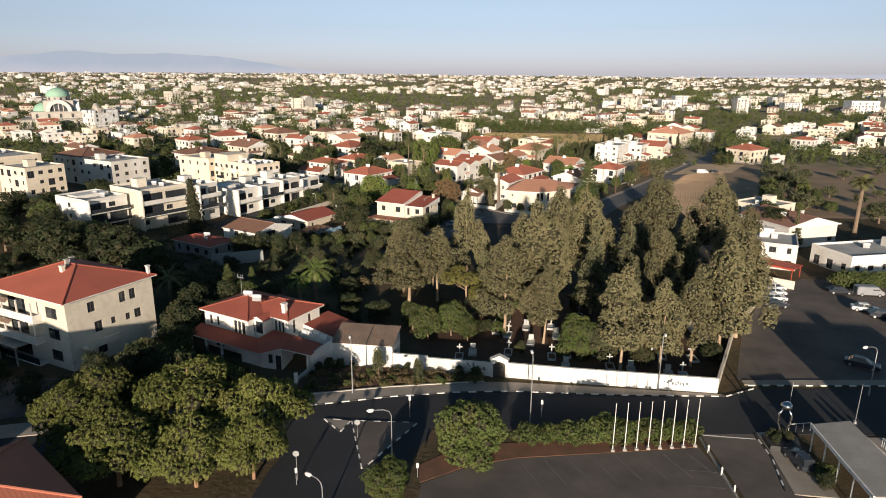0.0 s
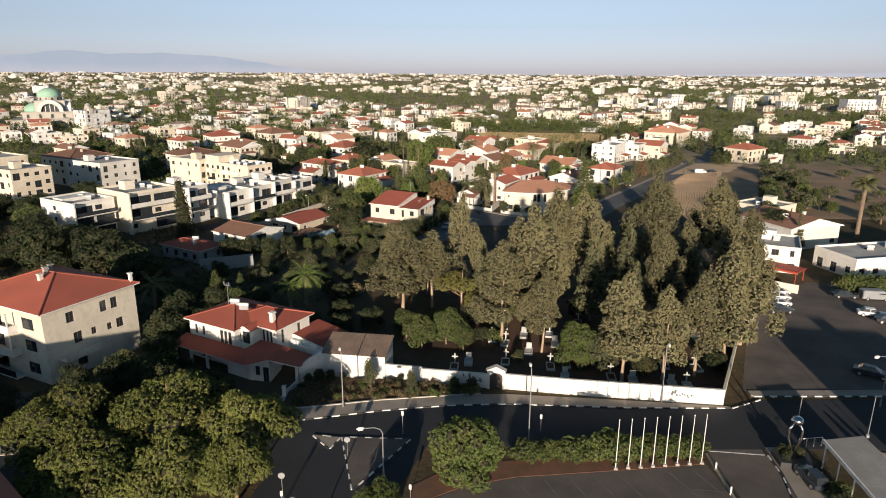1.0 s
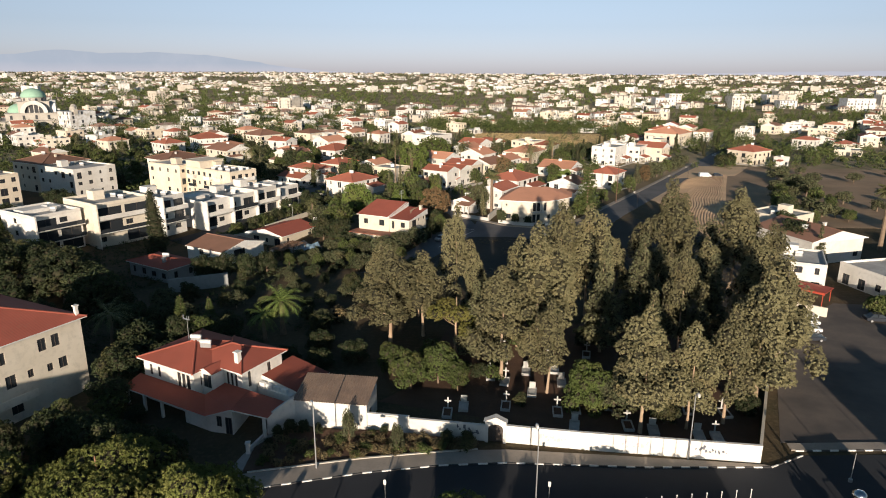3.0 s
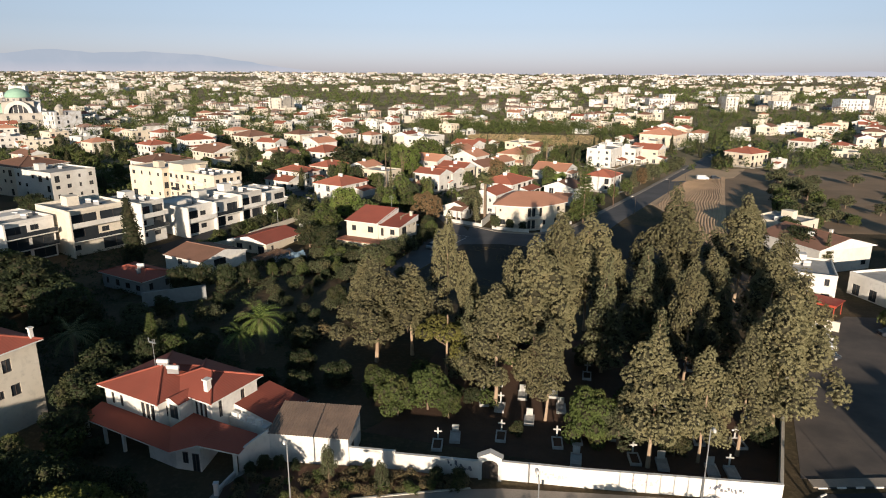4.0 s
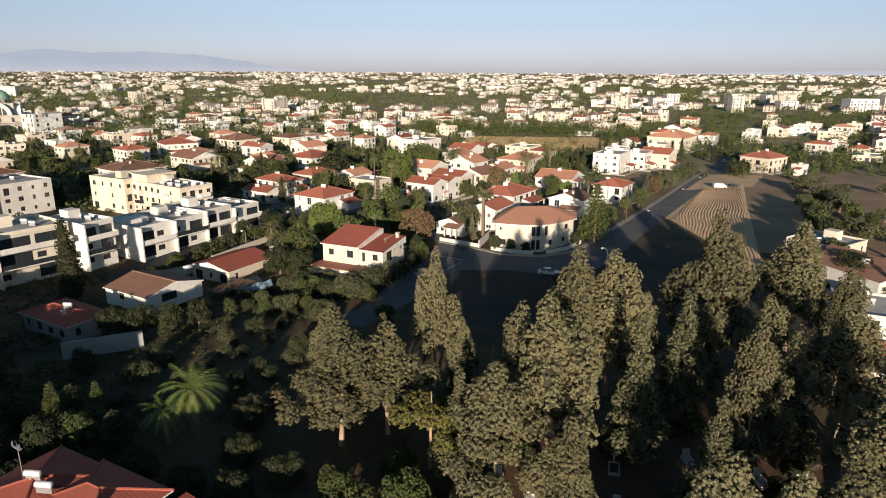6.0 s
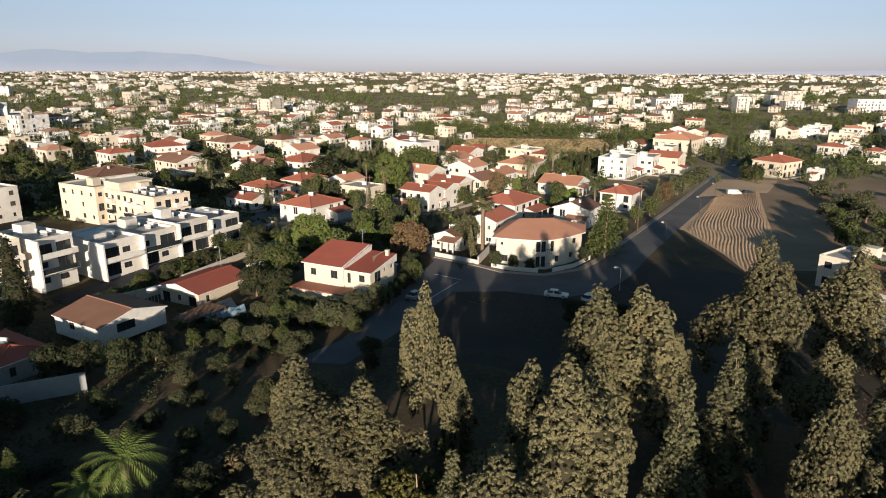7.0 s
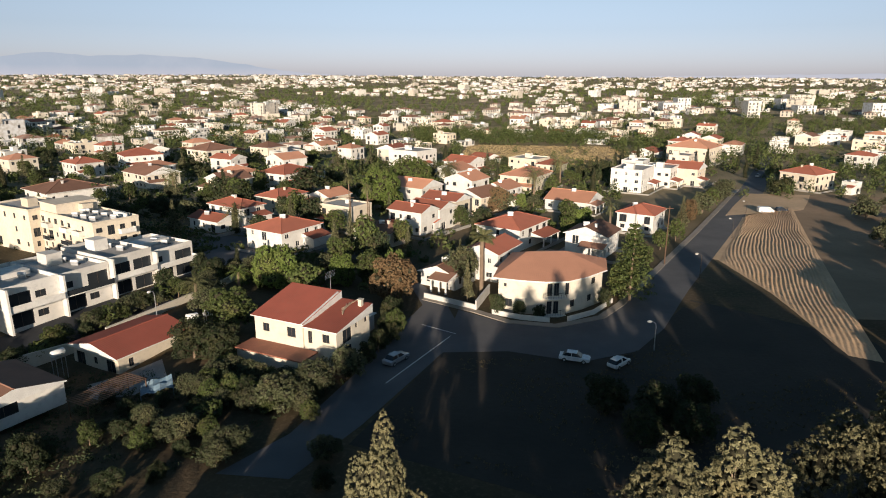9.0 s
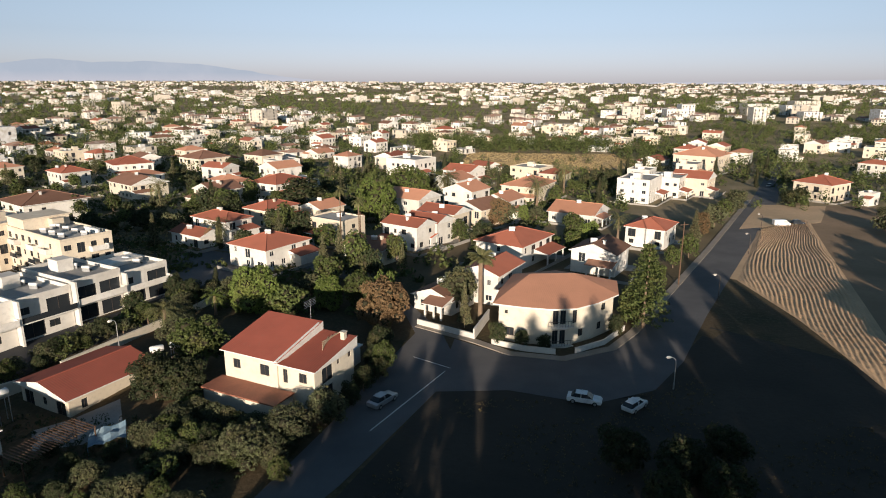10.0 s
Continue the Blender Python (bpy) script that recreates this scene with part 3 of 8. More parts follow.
def roof_mesh(w, d, h, kind, over, pitch, mats, ridge_u=None):
    """Hip, gable or single-slope roof over [0,w] x [0,d] at eaves height h, with thickness and a fascia."""
    g = Geo()
    x0, y0, x1, y1 = -over, -over, w + over, d + over
    W, D = x1 - x0, y1 - y0
    th = 0.16
    along_x = W >= D if ridge_u is None else ridge_u
    rise = pitch * (D if along_x else W) / 2
    e = [(x0, y0, h), (x1, y0, h), (x1, y1, h), (x0, y1, h)]
    t = [(p[0], p[1], p[2] + th) for p in e]
    if kind == "hip":
        if along_x:
            r = [(x0 + D / 2, (y0 + y1) / 2, h + th + rise), (x1 - D / 2, (y0 + y1) / 2, h + th + rise)]
            tops = [(t[0], t[1], r[1], r[0]), (t[1], t[2], r[1]), (t[2], t[3], r[0], r[1]), (t[3], t[0], r[0])]
        else:
            r = [((x0 + x1) / 2, y0 + W / 2, h + th + rise), ((x0 + x1) / 2, y1 - W / 2, h + th + rise)]
            tops = [(t[0], t[1], r[0]), (t[1], t[2], r[1], r[0]), (t[2], t[3], r[1]), (t[3], t[0], r[0], r[1])]
        lines = [(r[0], r[1])] + ([(t[0], r[0]), (t[3], r[0]), (t[1], r[1]), (t[2], r[1])] if along_x else [(t[0], r[0]), (t[1], r[0]), (t[2], r[1]), (t[3], r[1])])
    elif kind == "gable":
        if along_x:
            r = [(x0, (y0 + y1) / 2, h + th + rise), (x1, (y0 + y1) / 2, h + th + rise)]
            tops = [(t[0], t[1], r[1], r[0]), (t[2], t[3], r[0], r[1])]
            ends = [(t[3], t[0], r[0]), (t[1], t[2], r[1])]
        else:
            r = [((x0 + x1) / 2, y0, h + th + rise), ((x0 + x1) / 2, y1, h + th + rise)]
            tops = [(t[1], t[2], r[1], r[0]), (t[3], t[0], r[0], r[1])]
            ends = [(t[0], t[1], r[0]), (t[2], t[3], r[1])]
        for f in ends:
            g.face(*f, mat=1)
        lines = [(r[0], r[1])]
    else:
        r = [(x0, y1, h + th + pitch * D), (x1, y1, h + th + pitch * D)]
        tops = [(t[0], t[1], r[1], r[0])]
        for f in ((t[1], e[2], r[1]), (e[3], t[0], r[0]), (e[2], e[3], r[0], r[1])):
            g.face(*f, mat=1)
        lines = []
    for f in tops:
        g.face(*f, mat=0)
    for k in range(4):
        a, b = e[k], e[(k + 1) % 4]
        g.face(a, b, (b[0], b[1], b[2] + th), (a[0], a[1], a[2] + th), mat=1)
    g.face(*reversed(e), mat=1)
    RIDGES[:] = lines
    return g.mesh("roof", *mats, uv=True)


def add_windows(parent, m, openings, style):
    for x, z, w, h in openings:
        if w < 0.3:
            continue
        fr, pn = window_meshes(w, h, style)
        if style == "far":
            part("window", fr, parent, m=m @ Matrix.Translation((x, 0, z)))
            continue
        o = part("window", fr, parent, m=m @ Matrix.Translation((x, 0, z)))
        part("pane", pn, o)


def auto_openings(rng, length, storeys, sh, base=0.0, door=False):
    out = []
    n = max(1, int(length / rng.uniform(2.6, 3.8)))
    for s in range(storeys):
        for k in range(n):
            if rng.random() < 0.15:
                continue
            cx = length * (k + 0.5) / n
            if rng.random() < 0.25:
                w, h, z = rng.choice((1.6, 2.0)), 2.1, 0.15
            else:
                w, h, z = rng.choice((0.8, 1.2, 1.4)), rng.choice((1.1, 1.3)), 1.0
            w = min(w, length / n - 0.4)
            if w > 0.4:
                out.append((round(cx - w / 2, 2), base + s * sh + z, round(w, 1), h))
    return out


def water_heater(parent, x, y, z, rz=200):
    """Solar water heater as on most roofs: tank on a frame with a tilted panel."""
    m = pose(x, y, z, 0, 0, rz)
    g = Geo()
    g.box(-0.7, 0.45, 0, 0.7, 0.65, 0.55)
    h = part("water_heater", g.mesh("stand", M["steel"]), parent, "solar water heater with white tank", m)
    t = Geo()
    t.tube([(-0.75, 0.55, 0.8), (-0.68, 0.55, 0.8), (0.68, 0.55, 0.8), (0.75, 0.55, 0.8)], [0.16, 0.28, 0.28, 0.16], 8)
    part("tank", t.mesh("tank", M["water_tank"], smooth=True), h)
    p = Geo()
    p.box(-0.9, -0.9, 0.1, 0.9, 0.65, 0.16, Matrix.Rotation(radians(28), 4, "X"))
    part("panel", p.mesh("panel", M["solar"]), h, "dark tilted solar panel")


def house(x, y, ang, w, d, h, storeys=2, roof="hip", wall="white", tile="tile", label="", over=0.5, pitch=0.36, seed=1, z=None,
          front=None, side=None, style="white", chimney=True, heater=True, ridge_u=None, name="house", category="house", group="", far=False, parapet=0.5, annexe=False, patio=False):
    """A house whose near corner stands at x, y. Its walls run w along ang and d along ang + 90."""
    rng = random.Random(seed)
    z = min(ground_z(x, y), ground_z(x + w * math.cos(radians(ang)), y + w * math.sin(radians(ang)))) if z is None else z
    ob = thing(name, x, y, z, ang, label, category, group)
    sh = h / storeys
    a = auto_openings(rng, w, storeys, sh) if front is None else front
    b = auto_openings(rng, d, storeys, sh) if side is None else side
    ma = Matrix.Identity(4)
    mb = Matrix.Translation((0, d, 0)) @ Matrix.Rotation(radians(-90), 4, "Z")
    mc = Matrix.Translation((w, 0, 0)) @ Matrix.Rotation(radians(90), 4, "Z")
    md = Matrix.Translation((w, d, 0)) @ Matrix.Rotation(radians(180), 4, "Z")
    g = Geo()
    facade(g, w, h, a, ma)
    facade(g, d, h, b, mb)
    facade(g, d, h, [], mc)
    facade(g, w, h, [], md)
    g.face((0, 0, h), (w, 0, h), (w, d, h), (0, d, h))
    part("wall", g.mesh("wall", M[wall], clean=True), ob)
    add_windows(ob, ma, a, style)
    add_windows(ob, mb, b, style)
    if patio:
        g = Geo()
        g.prism([(-4.0, -4.0), (w + 2, -4.0), (w + 2, d + 2), (-4.0, d + 2)], -0.8, 0.06)
        g.box(-4.15, -4.15, -0.8, w + 2.15, -4.0, 0.9)
        g.box(-4.15, -4.0, -0.8, -4.0, d + 2, 0.9)
        part("patio", g.mesh("patio", M["concrete"]), ob, "paved plot with a low boundary wall")
    if annexe:
        # lower room or covered porch against one of the two visible walls
        m = ma if rng.random() < 0.5 else mb
        L = (w if m is ma else d)
        aw, ad = L * rng.uniform(0.4, 0.65), rng.uniform(2.4, 3.6)
        ax = rng.choice((0.0, L - aw))
        g = Geo()
        if rng.random() < 0.5:
            g.box(ax + 0.1, -ad, -0.6, ax + aw - 0.1, 0.0, 2.7, m)
        else:
            for px in (ax + 0.1, ax + aw / 2, ax + aw - 0.4):
                g.box(px, -ad, -0.6, px + 0.3, -ad + 0.3, 2.7, m)
        part("porch", g.mesh("porch", M[wall]), ob)
        part("porch_roof", roof_mesh(aw, ad, 2.7, "mono", 0.3, 0.24, (M[tile], M["frame_w"])), ob, "low tiled porch roof", m @ Matrix.Translation((ax, -ad, 0)))
    if roof == "flat":
        g = Geo()
        t = 0.2
        g.box(t, t, h - 0.05, w - t, d - t, h + 0.06)
        part("roof", g.mesh("roof", M["flat"]), ob, "flat screeded roof")
        g = Geo()
        for bx in ((-0.03, -0.03, w + 0.03, t), (-0.03, d - t, w + 0.03, d + 0.03), (-0.03, t, t, d - t), (w - t, t, w + 0.03, d - t)):
            g.box(bx[0], bx[1], h, bx[2], bx[3], h + parapet)
        part("parapet", g.mesh("parapet", M[wall], clean=True), ob)
    else:
        part("roof", roof_mesh(w, d, h, roof, over, pitch, (M[tile], M["frame_w"]), ridge_u), ob, "clay-tiled %s roof" % roof)
        if not far:
            ridge_caps(ob, tile)
    along = (w >= d) if ridge_u is None else ridge_u

    def top_at(cx, cy):
        if roof == "flat":
            return h + 0.06
        across = min(cy, d - cy) if along else min(cx, w - cx)
        if roof == "hip":
            across = min(cx, w - cx, cy, d - cy)
        return h + 0.16 + pitch * (across + over)
    if chimney and roof != "flat":
        g = Geo()
        cx, cy = w * rng.uniform(0.25, 0.75), d * rng.uniform(0.25, 0.6)
        tz = top_at(cx, cy)
        g.box(cx - 0.28, cy - 0.28, tz - 0.6, cx + 0.28, cy + 0.28, tz + 0.75)
        g.box(cx - 0.36, cy - 0.36, tz + 0.75, cx + 0.36, cy + 0.36, tz + 0.87)
        part("chimney", g.mesh("chimney", M[wall]), ob)
    if heater:
        for _ in range(1 if roof != "flat" else 2):
            hx, hy = w * rng.uniform(0.25, 0.75), d * rng.uniform(0.4, 0.7)
            water_heater(ob, hx, hy, top_at(hx, hy) - (0.0 if roof == "flat" else 0.05), 180 - ang)
    if roof == "flat" and w * d > 110:
        g = Geo()
        fx, fy = rng.uniform(0.15, 0.6), rng.uniform(0.3, 0.6)
        g.box(w * fx, d * fy, h, w * fx + 2.4, d * fy + 2.8, h + 2.1)
        part("stair_house", g.mesh("stair_house", M[wall]), ob)
    return ob


def balcony(parent, x0, x1, z, depth, m, solid_rail=True):
    """Slab with a low front, standing off a facade (local x along it, -y out)."""
    g = Geo()
    g.box(x0, -depth, z - 0.18, x1, 0.0, z, m)
    o = part("balcony", g.mesh("slab", M["white"]), parent)
    r = Geo()
    if solid_rail:
        r.box(x0, -depth, z, x1, -depth + 0.1, z + 0.95, m)
        r.box(x0, -depth + 0.1, z, x0 + 0.1, 0, z + 0.95, m)
        r.box(x1 - 0.1, -depth + 0.1, z, x1, 0, z + 0.95, m)
        part("railing", r.mesh("railing", M["white"], clean=True), o)
    else:
        r.box(x0, -depth + 0.01, z + 0.02, x1, -depth + 0.03, z + 0.95, m)
        part("railing", r.mesh("railing", M["glass"]), o, "dark glass balustrade")


FACE_B = lambda d: Matrix.Translation((0, d, 0)) @ Matrix.Rotation(radians(-90), 4, "Z")

# three-storey block of flats with red hip roof
blk_front = [(3.2, 7.6, 1.1, 1.5), (8.2, 7.5, 1.0, 1.6), (9.9, 7.5, 1.0, 1.6), (3.9, 4.4, 1.2, 1.6), (6.5, 4.8, 0.7, 1.0), (8.9, 4.6, 0.7, 1.0), (10.4, 4.4, 1.1, 1.4), (4, 1.0, 1.4, 1.4)]
blk_side = [(12.6, 7.3, 2.4, 1.6), (12.6, 4.2, 2.4, 1.6), (12.6, 1.0, 2.4, 1.6), (4, 7.0, 4.0, 2.2), (4, 3.8, 4.0, 2.2), (4, 0.6, 4.0, 2.2)]
block = house(-58.3, 77.6, 71, 14, 17, 10.0, 3, "hip", "pale", "tile_deep", "cream three-storey block of flats with red hip roof", 0.6, 0.34, 3, 0, blk_front, blk_side, "dark", heater=False, name="apartment_building", category="building")
for zz in (0.3, 3.5, 6.7):
    balcony(block, 0.6, 11.5, zz, 1.3, FACE_B(17), zz > 3)
g = Geo(); g.box(1.5, -1.6, 2.9, 6.5, 0, 3.05); g.box(1.5, -1.6, 3.05, 6.5, -1.5, 3.9)
part("canopy", g.mesh("canopy", M["pale"]), block)
for zz in (3.5, 6.7):
    for v in (0.9, 4.4, 7.9, 11.2):
        g = Geo(); g.box(v, -1.28, zz, v + 0.18, -1.1, zz + 2.75, FACE_B(17))
        part("balcony_post", g.mesh("balcony_post", M["white"]), block)
    g = Geo()
    for k in range(6):
        g.box(0.8, -1.75 + 0.1 * k, zz + 2.25 + 0.08 * k, 6.4, -1.65 + 0.1 * k, zz + 2.33 + 0.08 * k, FACE_B(17))
    part("awning", g.mesh("awning", M["corrugated"]), block, "faded brown awning over the balcony")
for x0, y0 in ((6.2, 8.0), (7.4, 8.6)):
    g = Geo(); g.box(x0, y0, 11.6, x0 + 0.5, y0 + 0.5, 13.4); g.box(x0 - 0.08, y0 - 0.08, 13.4, x0 + 0.58, y0 + 0.58, 13.55)
    part("chimney", g.mesh("chimney", M["concrete"]), block)
g = Geo(); g.box(13.6, 0.1, 9.7, 14.0, 0.5, 11.6); g.box(13.5, 0.0, 11.6, 14.1, 0.6, 11.75)
part("chimney", g.mesh("chimney", M["white"]), block)
g = Geo(); g.box(0.2, -2.6, 2.7, 8.5, 0.0, 2.86); g.box(0.2, -2.6, 0, 0.4, -2.4, 2.7); g.box(8.3, -2.6, 0, 8.5, -2.4, 2.7); g.box(4.2, -2.6, 0, 4.4, -2.4, 2.7)
part("porch", g.mesh("porch", M["concrete"]), block, "flat concrete porch on square posts", FACE_B(17))

# villa in front of the cemetery shed: forward left wing, narrow bay, right body, verandah roof with a gable
villa = thing("house", -30.4, 86.25, 0, 68, "white two-storey villa with red hip roofs and verandah", "house")


def villa_body(name, u, v, w, d, h, front, street):
    """One block of the villa: u runs away from the street, v along it; its street face and its gate-side face have windows."""
    m2 = pose(u, v, 0)
    g = Geo()
    facade(g, w, h, front, m2)
    facade(g, d, h, street, m2 @ FACE_B(d))
    facade(g, d, h, [], m2 @ Matrix.Translation((w, 0, 0)) @ Matrix.Rotation(radians(90), 4, "Z"))
    facade(g, w, h, [], m2 @ Matrix.Translation((w, d, 0)) @ Matrix.Rotation(radians(180), 4, "Z"))
    part(name, g.mesh(name, M["white"], clean=True), villa)
    add_windows(villa, m2, front, "dark")
    add_windows(villa, m2 @ FACE_B(d), street, "dark")


villa_body("wing", -2.6, 5.2, 9.4, 9.1, 5.7, [(1.0, 3.6, 0.9, 1.3)], [(1.1, 3.7, 0.5, 1.4), (2.6, 3.7, 0.5, 1.4), (6.2, 3.3, 0.6, 1.9), (7.0, 3.3, 0.6, 1.9), (7.8, 3.3, 0.6, 1.9), (2.0, 0.3, 1.6, 2.1), (5.6, 0.9, 1.4, 1.3)])
villa_body("wall", 0.4, 0.3, 6.9, 4.9, 5.7, [(1.0, 3.3, 0.5, 2.1), (4.3, 3.9, 0.6, 1.3), (2.6, 0.2, 1.0, 2.1)], [(2.3, 3.4, 0.4, 1.8), (3.0, 3.4, 0.4, 1.8), (3.7, 3.4, 0.4, 1.8)])
villa_body("bay", -1.4, 3.3, 2.0, 1.95, 5.5, [], [(0.3, 3.5, 1.35, 1.8)])
part("roof", roof_mesh(9.4, 9.1, 5.7, "hip", 0.55, 0.30, (M["tile_deep"], M["frame_w"])), villa, "red clay-tiled hip roof", pose(-2.6, 5.2, 0))
ridge_caps(villa, "tile_deep", pose(-2.6, 5.2, 0))
part("roof", roof_mesh(6.9, 8.4, 5.68, "hip", 0.55, 0.34, (M["tile_deep"], M["frame_w"])), villa, "red clay-tiled hip roof", pose(0.4, 0.3, 0))
ridge_caps(villa, "tile_deep", pose(0.4, 0.3, 0))
part("roof", roof_mesh(2.6, 1.95, 5.5, "gable", 0.4, 0.40, (M["tile_deep"], M["frame_w"]), True), villa, "narrow red tiled roof over the bay", pose(-1.4, 3.3, 0))


def slab_roof(name, pts, label):
    """A tiled roof plane over four corners, with thickness and pale edges."""
    g = Geo()
    g.face(*pts)
    low = [(x, y, z - 0.16) for x, y, z in pts]
    g.face(*reversed(low), mat=1)
    for k in range(len(pts)):
        j = (k + 1) % len(pts)
        g.face(low[k], low[j], pts[j], pts[k], mat=1)
    part(name, g.mesh(name, M["tile_deep"], M["frame_w"], uv=True), villa, label)


slab_roof("verandah_roof", [(-5.3, 15.2, 2.6), (-5.3, 0.6, 2.6), (-2.6, 3.4, 3.35), (-2.6, 15.2, 3.35)], "low red tiled verandah roof")
slab_roof("verandah_roof", [(-5.3, 0.6, 2.6), (-4.0, -2.2, 3.55), (0.4, -0.6, 3.6), (0.4, 3.3, 3.6), (-2.6, 3.4, 3.35)], "low red tiled verandah roof")
slab_roof("verandah_roof", [(-4.0, -2.2, 3.55), (-2.1, -6.0, 2.6), (1.8, -5.0, 2.6), (0.4, -0.6, 3.6)], "low red tiled carport roof")
g = Geo()
g.box(-2.62, 5.2, -0.3, -2.55, 14.3, 0.3)
g.prism([(-4.3, 0.9), (-3.5, -1.9), (0.3, -0.4), (0.3, 3.3), (-2.6, 5.2), (-4.3, 5.2)][::-1], -0.3, 2.55)
g.face((-4.3, 0.9, 2.5), (-3.5, -1.9, 2.5), (-3.55, -1.9, 3.4))
part("front_room", g.mesh("front_room", M["white"]), villa)
fm = Matrix.Translation((-4.32, 0.9, 0)) @ Matrix.Rotation(math.atan2(-2.8, 0.8), 4, "Z") @ Matrix.Translation((0, -0.13, 0))
add_windows(villa, fm, [(0.9, 0.9, 0.6, 1.3), (2.0, 0.05, 0.8, 2.1)], "dark")
for pu, pv in ((-5.0, 14.8), (-5.0, 11.6), (-5.0, 8.4), (-2.3, -5.6), (1.4, -4.7)):
    g = Geo(); g.box(pu, pv, -0.3, pu + 0.3, pv + 0.3, 2.6)
    part("post", g.mesh("post", M["white"]), villa)
g = Geo(); g.box(2.6, -5.2, -0.3, 9.5, 0.2, 2.9); part("annexe", g.mesh("annexe", M["white"]), villa)
part("annexe_roof", roof_mesh(5.6, 5.6, 2.9, "mono", 0.3, 0.16, (M["tile_deep"], M["frame_w"])), villa, "red tiled annexe roof", pose(3.9, -5.2, 0))
for k in range(4):
    g = Geo(); g.box(0, 0, 0, 0.4, 0.85, 0.6); g.tube([(-0.02, 0.42, 0.3), (-0.04, 0.42, 0.3)], [0.24, 0.24], 12)
    part("air_conditioner", g.mesh("air_conditioner", M["water_tank"]), villa, "white outdoor air-conditioning unit", pose(2.75, -0.9 - 1.2 * k, 2.9))
water_heater(villa, 2.0, 7.6, 7.0, 112)
water_heater(villa, 2.4, 9.8, 7.1, 112)
g = Geo(); g.box(1.1, 1.5, 6.2, 1.7, 2.1, 7.6); g.box(1.0, 1.4, 7.6, 1.8, 2.2, 7.75); part("chimney", g.mesh("chimney", M["white"]), villa)
g = Geo(); g.tube([(1.6, 10.6, 6), (1.6, 10.6, 10.6)], [0.04, 0.03], 6)
part("mast", g.mesh("mast", M["steel"]), villa)
g = Geo(); g.box(1.5, 10.1, 10.1, 1.7, 11.1, 10.2); g.box(1.45, 10.05, 10.2, 1.55, 10.15, 10.7); g.box(1.45, 11.05, 10.2, 1.55, 11.15, 10.7)
part("antenna", g.mesh("antenna", M["steel"]), villa)

# cemetery shed with white street face and corrugated roof
shed = thing("shed", -23.55, 85.2, 0, -1, "white-walled shed with brown corrugated sheet roof", "shed")
g = Geo(); g.box(0, 0, -0.3, 8.75, 5.0, 3.4)
g.face((0, 0.0, 3.4), (8.75, 0.0, 3.4), (8.75, 5.0, 4.2), (0, 5.0, 4.2)); g.face((8.75, 0, 3.4), (8.75, 5.0, 3.4), (8.75, 5.0, 4.2)); g.face((0, 5.0, 3.4), (0, 0, 3.4), (0, 5.0, 4.2)); g.face((8.75, 5.0, 3.4), (0, 5.0, 3.4), (0, 5.0, 4.2), (8.75, 5.0, 4.2))
part("wall", g.mesh("wall", M["white"]), shed)
g = Geo()
for k in range(30):
    x0 = -0.15 + k * 0.302
    for dx, zz in ((0, 0.0), (0.151, 0.06)):
        g.face((x0 + dx, -0.25, 3.40 + zz), (x0 + dx + 0.151, -0.25, 3.40 + (0.06 - zz)), (x0 + dx + 0.151, 5.3, 4.30 + (0.06 - zz)), (x0 + dx, 5.3, 4.30 + zz))
part("roof", g.mesh("roof", M["corrugated"], clean=True), shed, "brown corrugated sheets")
g = Geo(); g.box(8.752, 1.2, 0.0, 8.79, 2.0, 2.0)
part("door", g.mesh("door", M["frame_d"]), shed, "dark plank door")
# wall running down from the shed to the villa's drive, its top falling with it
d = Vector((-26.0 + 23.5, 82.8 - 85.15, 0))
g = Geo(); m = Matrix.Translation((-23.5, 85.15, 0)) @ Matrix.Rotation(math.atan2(d.y, d.x), 4, "Z")
w = d.length
prof = [(0, -0.3), (w, -0.3), (w, 2.35), (w * 0.55, 3.1), (0, 3.75)]
for yy in (0.0, -0.25):
    g.face(*[m @ Vector((p[0], yy, p[1])) for p in prof])
for k in range(5):
    a, b = prof[k], prof[(k + 1) % 5]
    g.face(*[m @ Vector(p) for p in ((a[0], 0, a[1]), (b[0], 0, b[1]), (b[0], -0.25, b[1]), (a[0], -0.25, a[1]))])
solid("garden_wall", g.mesh("garden_wall", M["white"], clean=True), "white rendered wall stepping down from the shed", "wall")


# white cemetery wall with arched gate
def street_wall(pts, h, t, label, name="garden_wall", mat="white", cap=True):
    g = Geo()
    for (a, b) in zip(pts, pts[1:]):
        d = Vector((b[0] - a[0], b[1] - a[1], 0))
        m = Matrix.Translation((a[0], a[1], 0)) @ Matrix.Rotation(math.atan2(d.y, d.x), 4, "Z")
        za, zb = ground_z(*a[:2]), ground_z(*b[:2])
        z0, z1 = min(za, zb) - 0.3, max(za, zb) + h
        g.box(0, 0, z0, d.length, t, z1, m)
        if cap:
            g.box(-0.02, -0.05, z1, d.length + 0.02, t + 0.05, z1 + 0.08, m)
    return solid(name, g.mesh(name, M[mat]), label, "wall")


